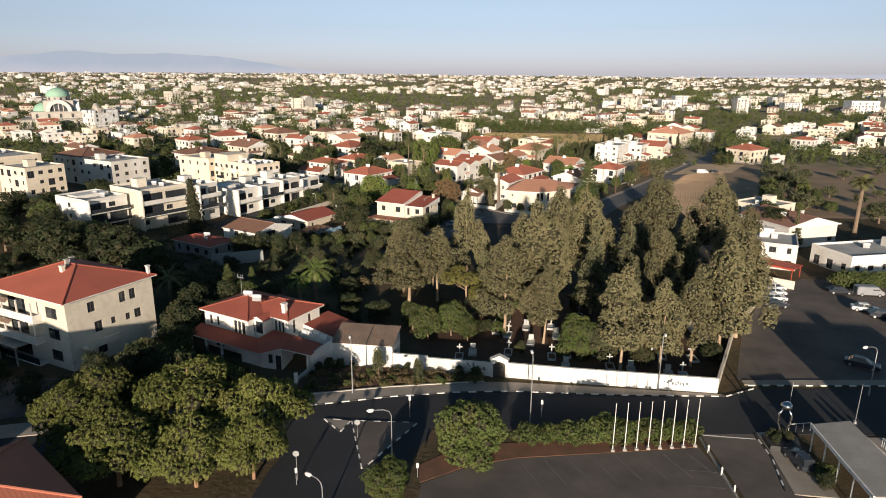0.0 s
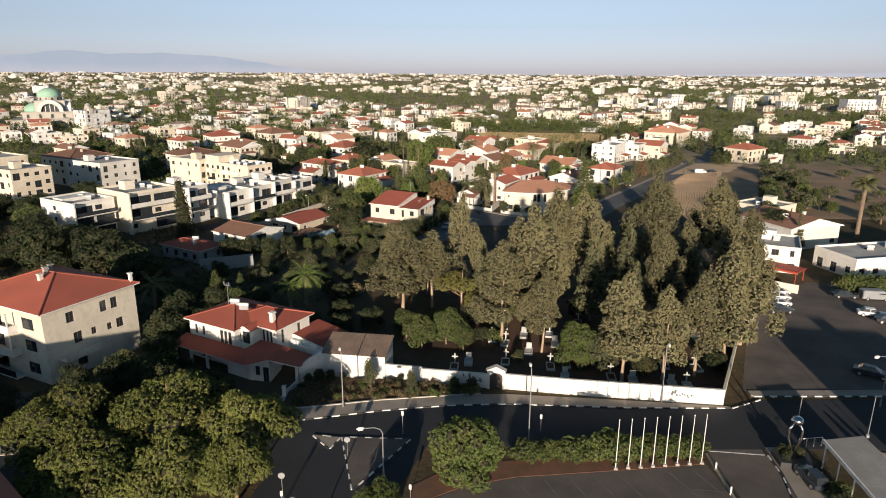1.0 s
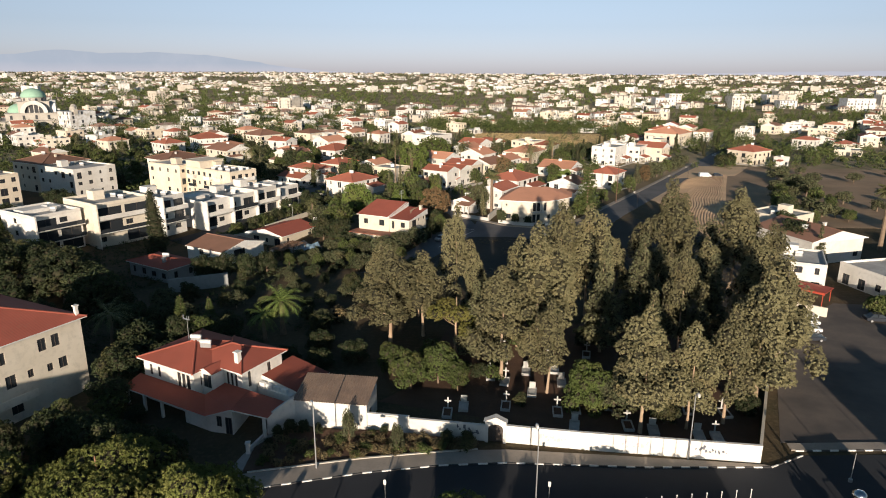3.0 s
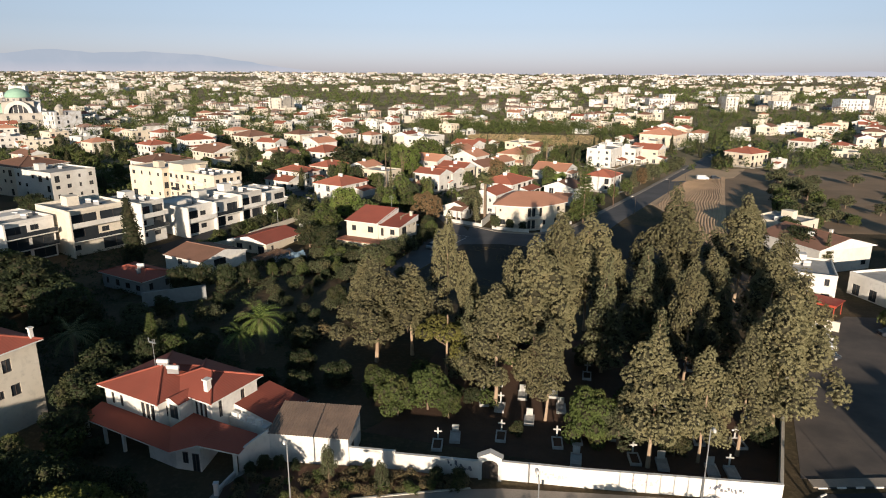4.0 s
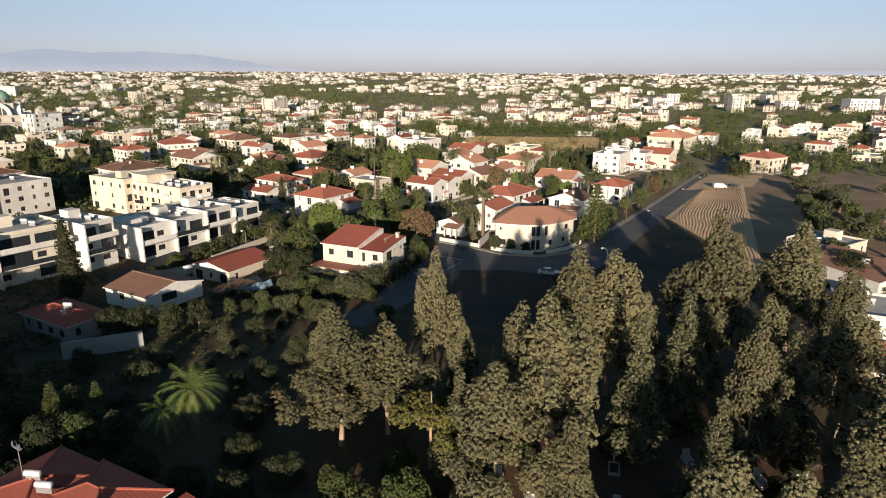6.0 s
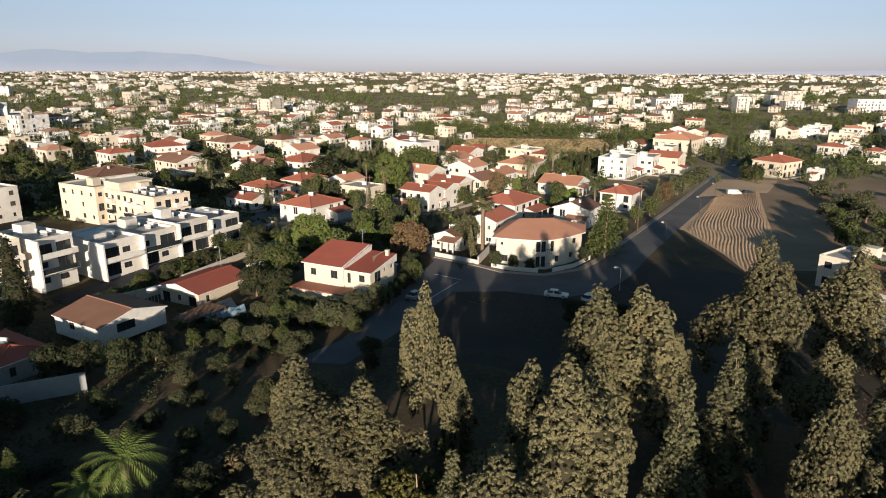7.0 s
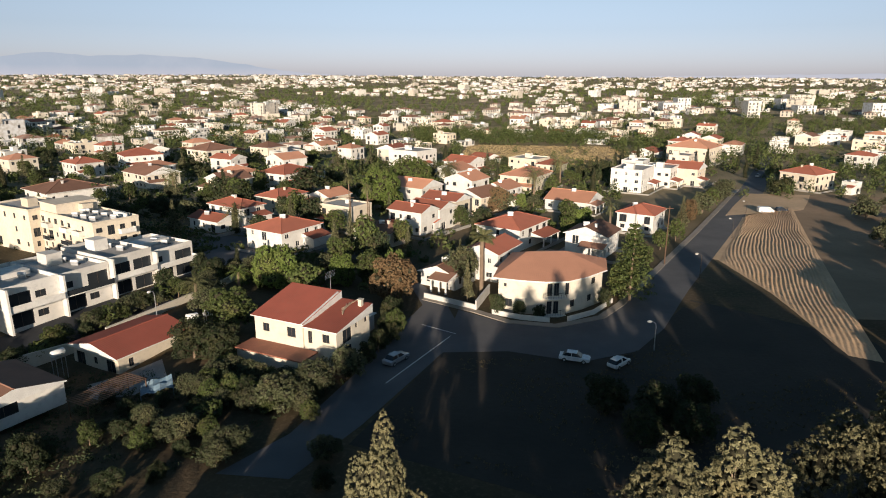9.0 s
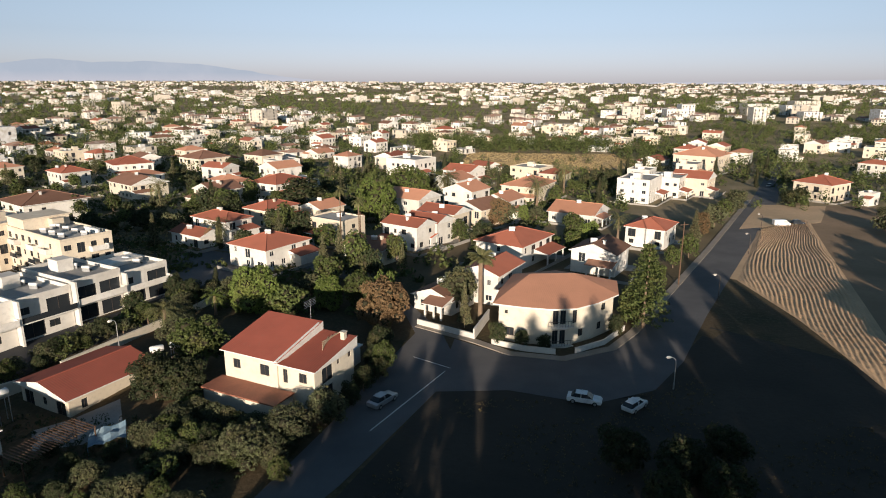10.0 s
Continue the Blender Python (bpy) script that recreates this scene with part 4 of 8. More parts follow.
street_wall([(-14.78, 85.25), (-9.8, 85.05)], 2.15, 0.25, "white rendered cemetery wall beside the shed")
street_wall([(-9.78, 85.0), (-0.95, 84.6)], 1.95, 0.25, "white rendered cemetery wall with sprayed scribbles")
street_wall([(1.45, 84.6), (10, 84.2), (28.9, 83.9)], 2.1, 0.25, "white rendered cemetery wall with sprayed scribbles")
street_wall([(28.95, 84.2), (37.5, 106), (47.6, 124)], 1.9, 0.22, "weathered wall between cemetery and car park", mat="pale")
street_wall([(-26.75, 79.2), (-26.15, 82.6)], 0.35, 0.18, "low white wall beside the villa's drive")
g = Geo(); g.box(-0.22, -0.22, -0.3, 0.22, 0.22, 1.35); g.box(-0.27, -0.27, 1.35, 0.27, 0.27, 1.45)
solid("gate_pillar", g.mesh("gate_pillar", M["white"]), "short white rendered pillar by the drive", "pillar", m=pose(-26.7, 78.85, 0, 0, 0, 12))
strip("path", [(-27.6, 75.0), (-27.2, 78.6), (-26.35, 82.6)], [(-25.9, 75.6), (-25.85, 78.8), (-25.4, 83.0)], "concrete", "pale concrete path beside the planting bed", 0.06, "path")
gate = thing("cemetery_gate", 0.25, 84.5, 0, -1, "white arched gateway with dark metal doors", "gate")
g = Geo()
arch = [(-1.2, -0.3), (-0.85, -0.3), (-0.85, 1.75)] + [(-0.85 * math.cos(a), 1.75 + 0.6 * math.sin(a)) for a in (math.pi * k / 10 for k in range(1, 10))] + [(0.85, 1.75), (0.85, -0.3), (1.2, -0.3), (1.2, 2.7), (0, 3.25), (-1.2, 2.7)]
n = len(arch)
for yy, flip in ((-0.15, False), (0.45, True)):
    left = arch[:1] + arch[1:3] + arch[3:8] + [(0, 3.25), (-1.2, 2.7)]
    right = [(0, 3.25)] + arch[7:12] + arch[12:16]
    for poly in (left, right):
        q = [(p[0], yy, p[1]) for p in poly]
        g.face(*(q if not flip else list(reversed(q))))
for k in range(n):
    a, b = arch[k], arch[(k + 1) % n]
    g.face((a[0], -0.15, a[1]), (a[0], 0.45, a[1]), (b[0], 0.45, b[1]), (b[0], -0.15, b[1]))
for s in (-1, 1):
    g.face((s * 1.35, -0.3, 2.68), (0, -0.3, 3.32), (0, 0.6, 3.32), (s * 1.35, 0.6, 2.68))
part("arch", g.mesh("arch", M["white"]), gate)
for s in (-1, 1):
    g = Geo()
    g.box(min(0.02 * s, 0.85 * s), 0.1, 0.02, max(0.02 * s, 0.85 * s), 0.16, 2.2)
    for k in range(4):
        g.box(min(0.1 * s, 0.75 * s), 0.07, 0.3 + k * 0.45, max(0.1 * s, 0.75 * s), 0.1, 0.36 + k * 0.45)
    part("door", g.mesh("door", M["frame_d"]), gate, "dark metal gate leaf")

# corner house on the bend: curved street face
corner = thing("house", -2.4, 197.3, 0, 0, "cream corner house with curved front and orange tile roof", "house")
foot = [(0, 0), (4, -1.3), (8.2, -1.7), (11.4, -0.9), (15, 2.0), (18.8, 6.4), (19.6, 13), (10, 18), (3.0, 15), (1.0, 6.5)]
g = Geo()
for k in range(len(foot)):
    a, b = Vector((*foot[k], 0)), Vector((*foot[(k + 1) % len(foot)], 0))
    m = Matrix.Translation(a) @ Matrix.Rotation(math.atan2((b - a).y, (b - a).x), 4, "Z")
    L = (b - a).length
    ops = {0: [(1.0, 4.6, 0.5, 0.6), (1.2, 1.0, 1.4, 1.4)], 2: [(0.3, 3.5, 0.9, 2.3), (1.5, 3.5, 0.9, 2.3), (0.3, 0.2, 0.9, 2.3), (1.5, 0.2, 0.9, 2.3)],
           3: [(0.3, 3.5, 0.9, 2.3), (1.6, 1.0, 1.0, 1.3)], 4: [(1.4, 1.2, 1.1, 1.2), (2.4, 4.2, 1.2, 1.2)], 9: [(2, 4, 1.2, 1.3)]}.get(k, [])
    facade(g, L, 6.2, ops, m)
    add_windows(corner, m, ops, "dark")
part("wall", g.mesh("wall", M["pale"], clean=True), corner)
g = Geo()
roof_o = [(-1.0, -0.8), (4, -2.0), (8.2, -2.4), (12, -1.6), (15.6, 1.4), (19.6, 6.2), (20.4, 13.8), (10, 19), (2.2, 15.8), (-0.1, 6.5)]
r0, r1 = (5.0, 9.8, 8.3), (12.6, 11.2, 8.3)
for k in range(len(roof_o)):
    a, b = roof_o[k], roof_o[(k + 1) % len(roof_o)]
    ra, rb = ((r0, r0), (r0, r0), (r0, r1), (r1, r1), (r1, r1), (r1, r1), (r1, r1), (r1, r0), (r0, r0), (r0, r0))[k]
    A, B = (*a, 6.35), (*b, 6.35)
    if ra == rb:
        g.face(A, B, ra)
    else:
        g.face(A, B, rb, ra)
    g.face((*a, 6.1), (*b, 6.1), B, A, mat=1)
g.face(*((*p, 6.1) for p in reversed(roof_o)), mat=1)
part("roof", g.mesh("roof", M["tile_or"], M["frame_w"], uv=True), corner, "orange clay-tiled hip roof")
for zz in (3.3, 0.15):
    g = Geo()
    g.prism([(7.6, -1.7), (8.4, -2.7), (10.5, -2.5), (11.9, -1.5), (11.2, -0.9)], zz - 0.15, zz)
    b = part("balcony", g.mesh("slab", M["white"]), corner)
    g = Geo()
    g.tube([(7.8, -2.6, zz + 0.92), (9.8, -2.35, zz + 0.92), (11.8, -1.5, zz + 0.92)], [0.04, 0.04, 0.04], 5)
    part("railing", g.mesh("railing", M["frame_d"]), b)
    for k in range(10):
        q = k / 9
        g = Geo()
        g.tube([(7.8 + 4 * q, -2.6 + 1.1 * q * q, zz), (7.8 + 4 * q, -2.6 + 1.1 * q * q, zz + 0.9)], [0.02, 0.02], 4)
        part("baluster", g.mesh("baluster", M["frame_d"]), b)
street_wall([(-3.4, 195.0), (1.5, 192.9), (6.5, 192.2)], 0.8, 0.2, "low white boundary wall of the corner house")
street_wall([(9.6, 193.0), (14.5, 197), (18.6, 203.6)], 0.8, 0.2, "low white boundary wall of the corner house")
street_wall([(-16.4, 201.8), (-6.2, 196.4)], 1.0, 0.2, "white rendered wall along the lane")
street_wall([(-6.2, 196.4), (-4.2, 206)], 1.8, 0.2, "white rendered wall beside the corner house")

# house with terrace by the lane: two roof planes, the left one higher
h1 = thing("house", -24.5, 170.9, 0, 71, "cream house with two red sloping roofs and terrace", "house")
for v0, d, h, u0, w, side, front in (
        (0.0, 5.6, 5.4, 0.0, 8.8, [(3.2, 3.5, 1.2, 1.3), (0.7, 3.0, 0.7, 1.9)], [(1.6, 3.0, 2.2, 2.1), (4.9, 4.4, 0.5, 1.1), (7.4, 4.4, 0.7, 1.2), (1.6, 0.3, 2.2, 2.1)]),
        (5.6, 8.8, 5.8, -0.3, 9.2, [(6.0, 3.5, 1.5, 1.5), (1.5, 3.6, 1.2, 1.3)], [])):
    m2 = pose(u0, v0, 0)
    rise = 0.14 if v0 == 0 else 0.21
    top = h + rise * w
    g = Geo()
    facade(g, d, h, side, m2 @ FACE_B(d))
    facade(g, w, h, front, m2)
    g.face(*(m2 @ Vector(p) for p in ((0, 0, h), (w, 0, h), (w, 0, top))))
    facade(g, w, h, [], m2 @ Matrix.Translation((w, d, 0)) @ Matrix.Rotation(radians(180), 4, "Z"))
    facade(g, d, top, [], m2 @ Matrix.Translation((w, 0, 0)) @ Matrix.Rotation(radians(90), 4, "Z"))
    part("wall", g.mesh("wall", M["pale"], clean=True), h1)
    add_windows(h1, m2 @ FACE_B(d), side, "dark")
    add_windows(h1, m2, front, "dark")
    part("roof", roof_mesh(d, w, h, "mono", 0.4, rise, (M["tile_deep"], M["frame_w"])), h1, "red clay-tiled sloping roof", m2 @ Matrix.Translation((0, d, 0)) @ Matrix.Rotation(radians(-90), 4, "Z"))
g = Geo(); g.box(0, 0, 0, 9.6, 0.24, 0.22, pose(-0.7, 5.34, 5.86, 0, -11.9, 0)); part("verge", g.mesh("verge", M["frame_w"]), h1)
for k in range(5):
    g = Geo(); g.box(0, 0, 0, 3.4, 0.12, 0.1)
    part("lath", g.mesh("lath", M["bark_pale"]), h1, m=pose(4.4 + 0.4 * k, 1.8 + 0.3 * k, 6.28 + 0.06 * k, 0, -8.0, 22 - 9 * k))
g = Geo(); g.box(-4.2, 3, 1.9, -0.35, 15, 2.1); part("terrace", g.mesh("terrace", M["brown_tile"]), h1, "red-brown tiled terrace")
g = Geo(); g.box(-4.0, 3.2, -0.4, -0.35, 14.8, 1.9); part("terrace_base", g.mesh("terrace_base", M["pale"]), h1)
g = Geo(); g.box(7.6, 0.6, 6.0, 8.2, 1.2, 7.7); g.box(7.5, 0.5, 7.7, 8.3, 1.3, 7.82); part("chimney", g.mesh("chimney", M["pale"]), h1)
g = Geo(); g.tube([(9.2, 7.2, 5), (9.2, 7.2, 11.0)], [0.04, 0.03], 6)
for k in range(5):
    g.box(7.9, 7.18, 10.0 + k * 0.22, 10.5, 7.22, 10.03 + k * 0.22)
part("antenna", g.mesh("antenna", M["steel"]), h1)

# small white outbuilding beside it
hut = thing("outbuilding", -23.4, 183.2, None, 71, "small white flat-roofed outbuilding beside the house", "outbuilding")
g = Geo(); g.box(0, 0, -0.3, 3.0, 3.4, 2.6); part("wall", g.mesh("wall", M["white"]), hut)
g = Geo(); g.box(-0.3, -0.3, 2.6, 3.3, 3.7, 2.78); part("roof", g.mesh("roof", M["frame_w"]), hut)

# low red-roofed house with water tanks, white gabled house, dark-roofed bungalow
house(-56.1, 168.2, 68, 12.4, 10.6, 3.0, 1, "gable", "cream", "tile_deep", "low cream house with faded red gable roof", 0.6, 0.22, 12, -2.0, style="dark", chimney=False, heater=False, ridge_u=True)
house(-61.7, 147.4, 66, 11.8, 11.8, 2.4, 1, "gable", "white", "tile_br", "low white house with brown gable roof", 0.3, 0.24, 13, 0.0, [(3, 0.8, 3.2, 1.6)], [(4, 1, 1.4, 1.3)], "dark", chimney=False, heater=False, ridge_u=False)
house(-66.4, 133.2, 66, 7.0, 12.4, 3.0, 1, "hip", "grey_wall", "tile_deep", "grey shaded bungalow with dark red roof", 0.5, 0.25, 14, -0.3, style="dark")
street_wall([(-63.3, 127.6), (-54.1, 133.3)], 2.6, 0.3, "tall grey retaining wall in the orchard", mat="grey_wall")
street_wall([(-76, 163), (-64.4, 178.2), (-57.5, 200.9), (-55, 214)], 1.2, 0.25, "low pale wall in front of the row houses", mat="pale")


# modern white flats and row houses
def modern(x, y, ang, w, d, h, storeys, label, seed, wall="white", z=0.0, slots=2):
    rng = random.Random(seed)
    ob = thing("row_house", x, y, z, ang, label, "building", "modern white row")
    sh = h / storeys
    ops = []
    for s in range(storeys):
        for k in range(slots):
            cw = w / slots
            big = rng.random() < 0.75
            ops.append((k * cw + 0.35, s * sh + (0.15 if big else 1.0), round(cw - 0.75, 1) if big else 1.8, min(2.5, sh - 0.7) if big else 1.2))
    side = [(d * 0.4, s * sh + 1.0, 1.2, 1.2) for s in range(storeys)]
    g = Geo()
    facade(g, w, h, ops, Matrix.Identity(4))
    facade(g, d, h, side, FACE_B(d))
    facade(g, d, h, [], Matrix.Translation((w, 0, 0)) @ Matrix.Rotation(radians(90), 4, "Z"))
    facade(g, w, h, [], Matrix.Translation((w, d, 0)) @ Matrix.Rotation(radians(180), 4, "Z"))
    part("wall", g.mesh("wall", M[wall], clean=True), ob)
    add_windows(ob, Matrix.Identity(4), ops, "dark")
    add_windows(ob, FACE_B(d), side, "dark")
    g = Geo(); g.box(0.2, 0.2, h - 0.2, w - 0.2, d - 0.2, h + 0.05)
    part("roof", g.mesh("roof", M["flat"]), ob, "flat grey roof terrace")
    g = Geo()
    for bx in ((0, 0, w, 0.2), (0, d - 0.2, w, d), (0, 0.2, 0.2, d - 0.2), (w - 0.2, 0.2, w, d - 0.2)):
        g.box(bx[0], bx[1], h - 0.05, bx[2], bx[3], h + 0.7)
    part("parapet", g.mesh("parapet", M[wall]), ob)
    for s in range(1, storeys):
        balcony(ob, 0.1, w - 0.1, s * sh + 0.1, 1.5, Matrix.Identity(4), rng.random() < 0.5)
    g = Geo()
    if seed % 3:
        g.box(w * 0.3, d * 0.55, h - 0.1, w * 0.3 + 2.8, d * 0.55 + 3.0, h + 2.3)
    else:
        g.box(w * 0.12, d * 0.45, h - 0.1, w * 0.9, d * 0.75, h + 0.9)
    part("stair_house", g.mesh("stair_house", M[wall]), ob)
    g = Geo(); g.box(-0.35, -1.7, -0.3, -0.02, 0.3, h + 0.7)
    part("fin", g.mesh("fin", M[wall]), ob)
    water_heater(ob, w * 0.7, d * 0.6, h + 0.05, 180 - ang)
    water_heater(ob, w * 0.7, d * 0.35, h + 0.05, 180 - ang)
    return ob


modern(-105.8, 147.4, 66, 11, 14, 8.6, 3, "white modern flats with tall dark openings", 21, slots=2)
modern(-97.2, 156.5, 63, 14.2, 14, 9.8, 3, "pale modern flats with deep glazed balconies", 22, "pale", slots=2)
modern(-88.4, 169.6, 69, 7.6, 13, 9.2, 3, "white modern flats with panelled balconies", 23, slots=2)
modern(-80.9, 177.6, 67, 9, 15, 6.7, 2, "white modern row house with roof terrace", 24)
modern(-77.6, 186.4, 67, 9, 15, 6.5, 2, "white modern row house with roof terrace", 25)
modern(-74.3, 195.3, 67, 9, 15, 7.0, 2, "white modern row house with roof terrace", 26)
modern(-71.0, 204.2, 67, 9.5, 13, 6.0, 2, "white modern row house with roof terrace", 27)

# cream flats, brown-roofed house, flats further left
flats = house(-90.3, 214.5, 62, 10.5, 24, 9.0, 3, "flat", "cream", label="cream three-storey flats with roof clutter", seed=31, style="dark", name="apartment_building", category="building", z=0)
for zz in (0.2, 3.2, 6.2):
    for v in (3.0, 11.5, 17.0):
        balcony(flats, v, v + 3.2, zz, 1.3, FACE_B(24), zz > 5)
    balcony(flats, 5.5, 9.0, zz, 1.2, Matrix.Identity(4), True)
g = Geo(); g.box(0.3, 16.0, 9.0, 9.8, 23.7, 11.4); g.box(0.1, 15.8, 11.4, 10.0, 23.9, 11.6)
part("penthouse", g.mesh("penthouse", M["cream"]), flats, "set-back top storey on the flat roof")
for k in range(7):
    water_heater(flats, 2.5 if k % 2 else 6.2, 2.0 + 1.9 * k, 9.1, 118)
for k in range(5):
    g = Geo(); g.tube([(0, 0, 0), (0, 0, 0.9), (0, 0, 1.0)], [0.45, 0.45, 0.2], 10)
    part("water_tank", g.mesh("water_tank", M["water_tank"], smooth=False), flats, "white plastic water tank", pose(8.4, 1.6 + 1.15 * k, 9.06))
house(-112, 223, 68, 11, 16, 9.6, 3, "flat", "cream", label="cream flats with white corner tower", seed=32, style="dark", name="apartment_building", category="building", z=0)
house(-141.5, 267, 60, 18, 16, 6.6, 2, "hip", "white", "tile_br", "white house with large brown hip roof", 0.8, 0.30, 33, style="dark")
house(-143.2, 212.6, 68, 15, 20, 9, 3, "flat", "white", label="white and cream flats with roof terraces", seed=34, style="dark", name="apartment_building", category="building", z=0)
house(-160, 220, 68, 17, 18, 9.5, 3, "hip", "cream", "tile_br", "cream flats with small tiled roofs", 0.4, 0.3, 35, style="dark", name="apartment_building", category="building", z=0)
house(-147.3, 177.7, 68, 12, 15, 11.5, 4, "flat", "cream", label="cream four-storey block with dark balconies", seed=36, style="dark", name="apartment_building", category="building", z=0)
house(-163, 184.5, 66, 14, 30, 13.5, 4, "flat", "cream", label="tall cream block of flats", seed=37, style="dark", name="apartment_building", category="building", z=0)

# houses behind the bend
H = [
    # x, y, angle, w, d, h, storeys, roof, wall, tile, label
    (-11.0, 206.8, 64, 8, 8, 2.9, 1, "gable", "white", "tile_br", "low white cottage with brown gable roof"),
    (-3.0, 213.2, 66, 11, 7.6, 6.0, 2, "gable", "white", "tile", "white house with steep red roof"),
    (1.5, 239.5, 62, 15.5, 12, 5.4, 2, "hip", "white", "tile", "white villa with red hip roof and chimney"),
    (21.5, 236, 65, 10, 10, 5.0, 2, "gable", "white", "tile_br", "white house with dark tiled roof"),
    (37.6, 263.5, 63, 11.5, 10, 5.2, 2, "hip", "white", "tile", "white house with red pyramid roof"),
    (23.2, 292.0, 64, 13.5, 14.5, 3.3, 1, "gable", "white", "tile_or", "white bungalow with faded orange roof"),
    (-24.3, 253.0, 62, 7.6, 11, 6.2, 2, "gable", "white", "tile", "white terrace house with red roof"),
    (-20.2, 260.0, 62, 7.6, 10.5, 6.0, 2, "gable", "white", "tile", "white terrace house with red roof"),
    (-16.6, 267.6, 62, 8.0, 11.5, 7.0, 2, "gable", "cream", "tile", "cream terrace house with red roof"),
    (-30.0, 239.0, 62, 8, 12, 3.6, 1, "gable", "pale", "tile_br", "house with brown roof and pale gables"),
    (-44.5, 257, 62, 9, 12, 6.2, 2, "flat", "cream", "tile", "cream flat-roofed house among trees"),
    (-54.2, 230.2, 64, 13.4, 12.0, 5.0, 2, "hip", "white", "tile", "white two-storey house with red hip roof"),
    (-71.6, 275.0, 66, 13, 9.5, 5.4, 2, "hip", "cream", "tile", "cream house with red hip roof"),
    (-58, 283, 62, 10, 9, 4.6, 1, "gable", "cream", "tile_or", "cream house with faded red roof"),
    (-79.0, 249.0, 63, 7, 12, 3.0, 1, "gable", "white", "tile", "white bungalow with red hip roof"),
    (-76.2, 258.0, 63, 8.5, 14, 5.2, 2, "hip", "white", "tile", "white house with red hip roof"),
    (-87.6, 324.5, 66, 17, 13.5, 6.0, 2, "hip", "white", "tile", "white house with broad red hip roof"),
    (-30.4, 296.5, 62, 12, 14.5, 6.0, 2, "gable", "white", "tile_or", "white house with faded orange roof"),
    (-15.0, 315.3, 62, 12, 12, 6.2, 2, "gable", "white", "tile_or", "white house with orange gable roof"),
    (-10.0, 284.5, 57, 12, 11, 5.4, 2, "gable", "cream", "tile_br", "cream house with brown roof"),
    (7.4, 331.0, 67, 19, 14, 6.0, 2, "hip", "cream", "tile_or", "cream house with broad orange roof"),
    (47.8, 335.9, 64, 17, 12, 8.6, 3, "flat", "white", "tile", "white three-storey modern house"),
    (62, 352, 64, 14, 12, 7.6, 2, "flat", "white", "tile", "white modern house with roof terrace"),
    (74, 358, 60, 12, 14, 6.8, 2, "gable", "cream", "tile", "cream house with red gable roof"),
    (116, 350, 40, 15, 14, 6.4, 2, "hip", "cream", "tile", "cream farmhouse with red hip roof"),
    (128, 344, 40, 5, 5, 4.2, 1, "flat", "white", "tile", "small white flat-roofed outbuilding"),
    (-47.2, 396, 60, 16, 18, 8.4, 2, "flat", "white", "tile", "white modern house with roof terrace"),
    (-20, 372, 60, 12, 14, 6.2, 2, "gable", "white", "tile", "white house with red roof"),
    (10, 392, 60, 14, 15, 6.0, 2, "flat", "cream", "tile", "cream flat-roofed house among trees"),
    (100, 436, 58, 24, 22, 8.0, 2, "hip", "cream", "tile_or", "large ochre villa with low tiled roofs"),
    (-185.0, 341.5, 60, 11.5, 13.5, 6.2, 2, "hip", "white", "tile", "white house with red hip roof"),
    (-182, 372, 45, 17, 16, 6.4, 2, "hip", "white", "tile", "white house with shallow red roof"),
    (-140, 318, 58, 14, 18, 5.4, 2, "gable", "pale", "tile_br", "pale house with brown gable roof"),
    (-104, 308, 58, 12, 12, 5.4, 2, "gable", "pale", "tile_br", "pale house with low roof"),
    (-159.5, 407.8, 60, 18, 18, 6.0, 2, "hip", "pale", "tile_br", "pale two-storey house with brown hip roof"),
    (-2.5, 300.5, 62, 11, 10, 5.6, 2, "gable", "white", "tile_or", "white house with orange gable roof"),
    (-22.5, 345, 62, 12, 12, 6.0, 2, "gable", "white", "tile_or", "white house with faded orange roofs"),
]
for k, (x, y, a, w, d, h, s, r, wl, tl, lb) in enumerate(H):
    house(x, y, a, w, d, h, s, r, wl, tl, lb, seed=50 + k, style=("dark", "white")[k % 2], chimney=k % 3 == 0, annexe=k % 5 != 4, patio=k not in (0, 1, 8, 9, 25))

# white house and annexe by the car park, red canopy, gabled house
house(60.6, 143.4, 71, 12, 9.5, 5.2, 2, "flat", "white", label="white two-storey house with arched window", seed=91, style="dark", z=0)
house(70.5, 141.2, 20, 34, 11, 3.9, 1, "flat", "white", label="long white flat-roofed annexe", seed=92, style="dark", z=0, far=True)
house(66, 163, 25, 15, 16, 5.2, 1, "gable", "white", "tile_br", "white house with wide gable and brown roof", 0.6, 0.25, 93, z=0, style="dark", ridge_u=False)
house(68, 182, 40, 12, 11, 6.0, 2, "flat", "pale", label="pale flat-roofed house behind the gable", seed=94, style="dark", z=0)
g = Geo(); m = pose(51, 140.5, 0, 0, 0, -40)
g.box(0, 0, 2.5, 8, 5, 2.62, m); g.box(0, -0.1, 2.35, 8, 0, 2.75, m)
for px, py in ((0.2, 0.2), (7.6, 0.2), (0.2, 4.7), (7.6, 4.7)):
    g.box(px, py, 0, px + 0.12, py + 0.12, 2.5, m)
solid("carport", g.mesh("carport", M["red_metal"]), "red sheet-metal canopy on thin posts", "canopy")
street_wall([(48.8, 134.6), (55.6, 130.4)], 1.6, 0.25, "pale wall at the end of the car park", mat="pale")

# out of view, added only to throw shade across the car park
house(45, 46, 0, 17, 13, 9.0, 3, "flat", "white", label="plain unseen white building added to shade the car park", seed=97, style="dark", z=0, name="building", category="building", far=True, front=[], side=[])

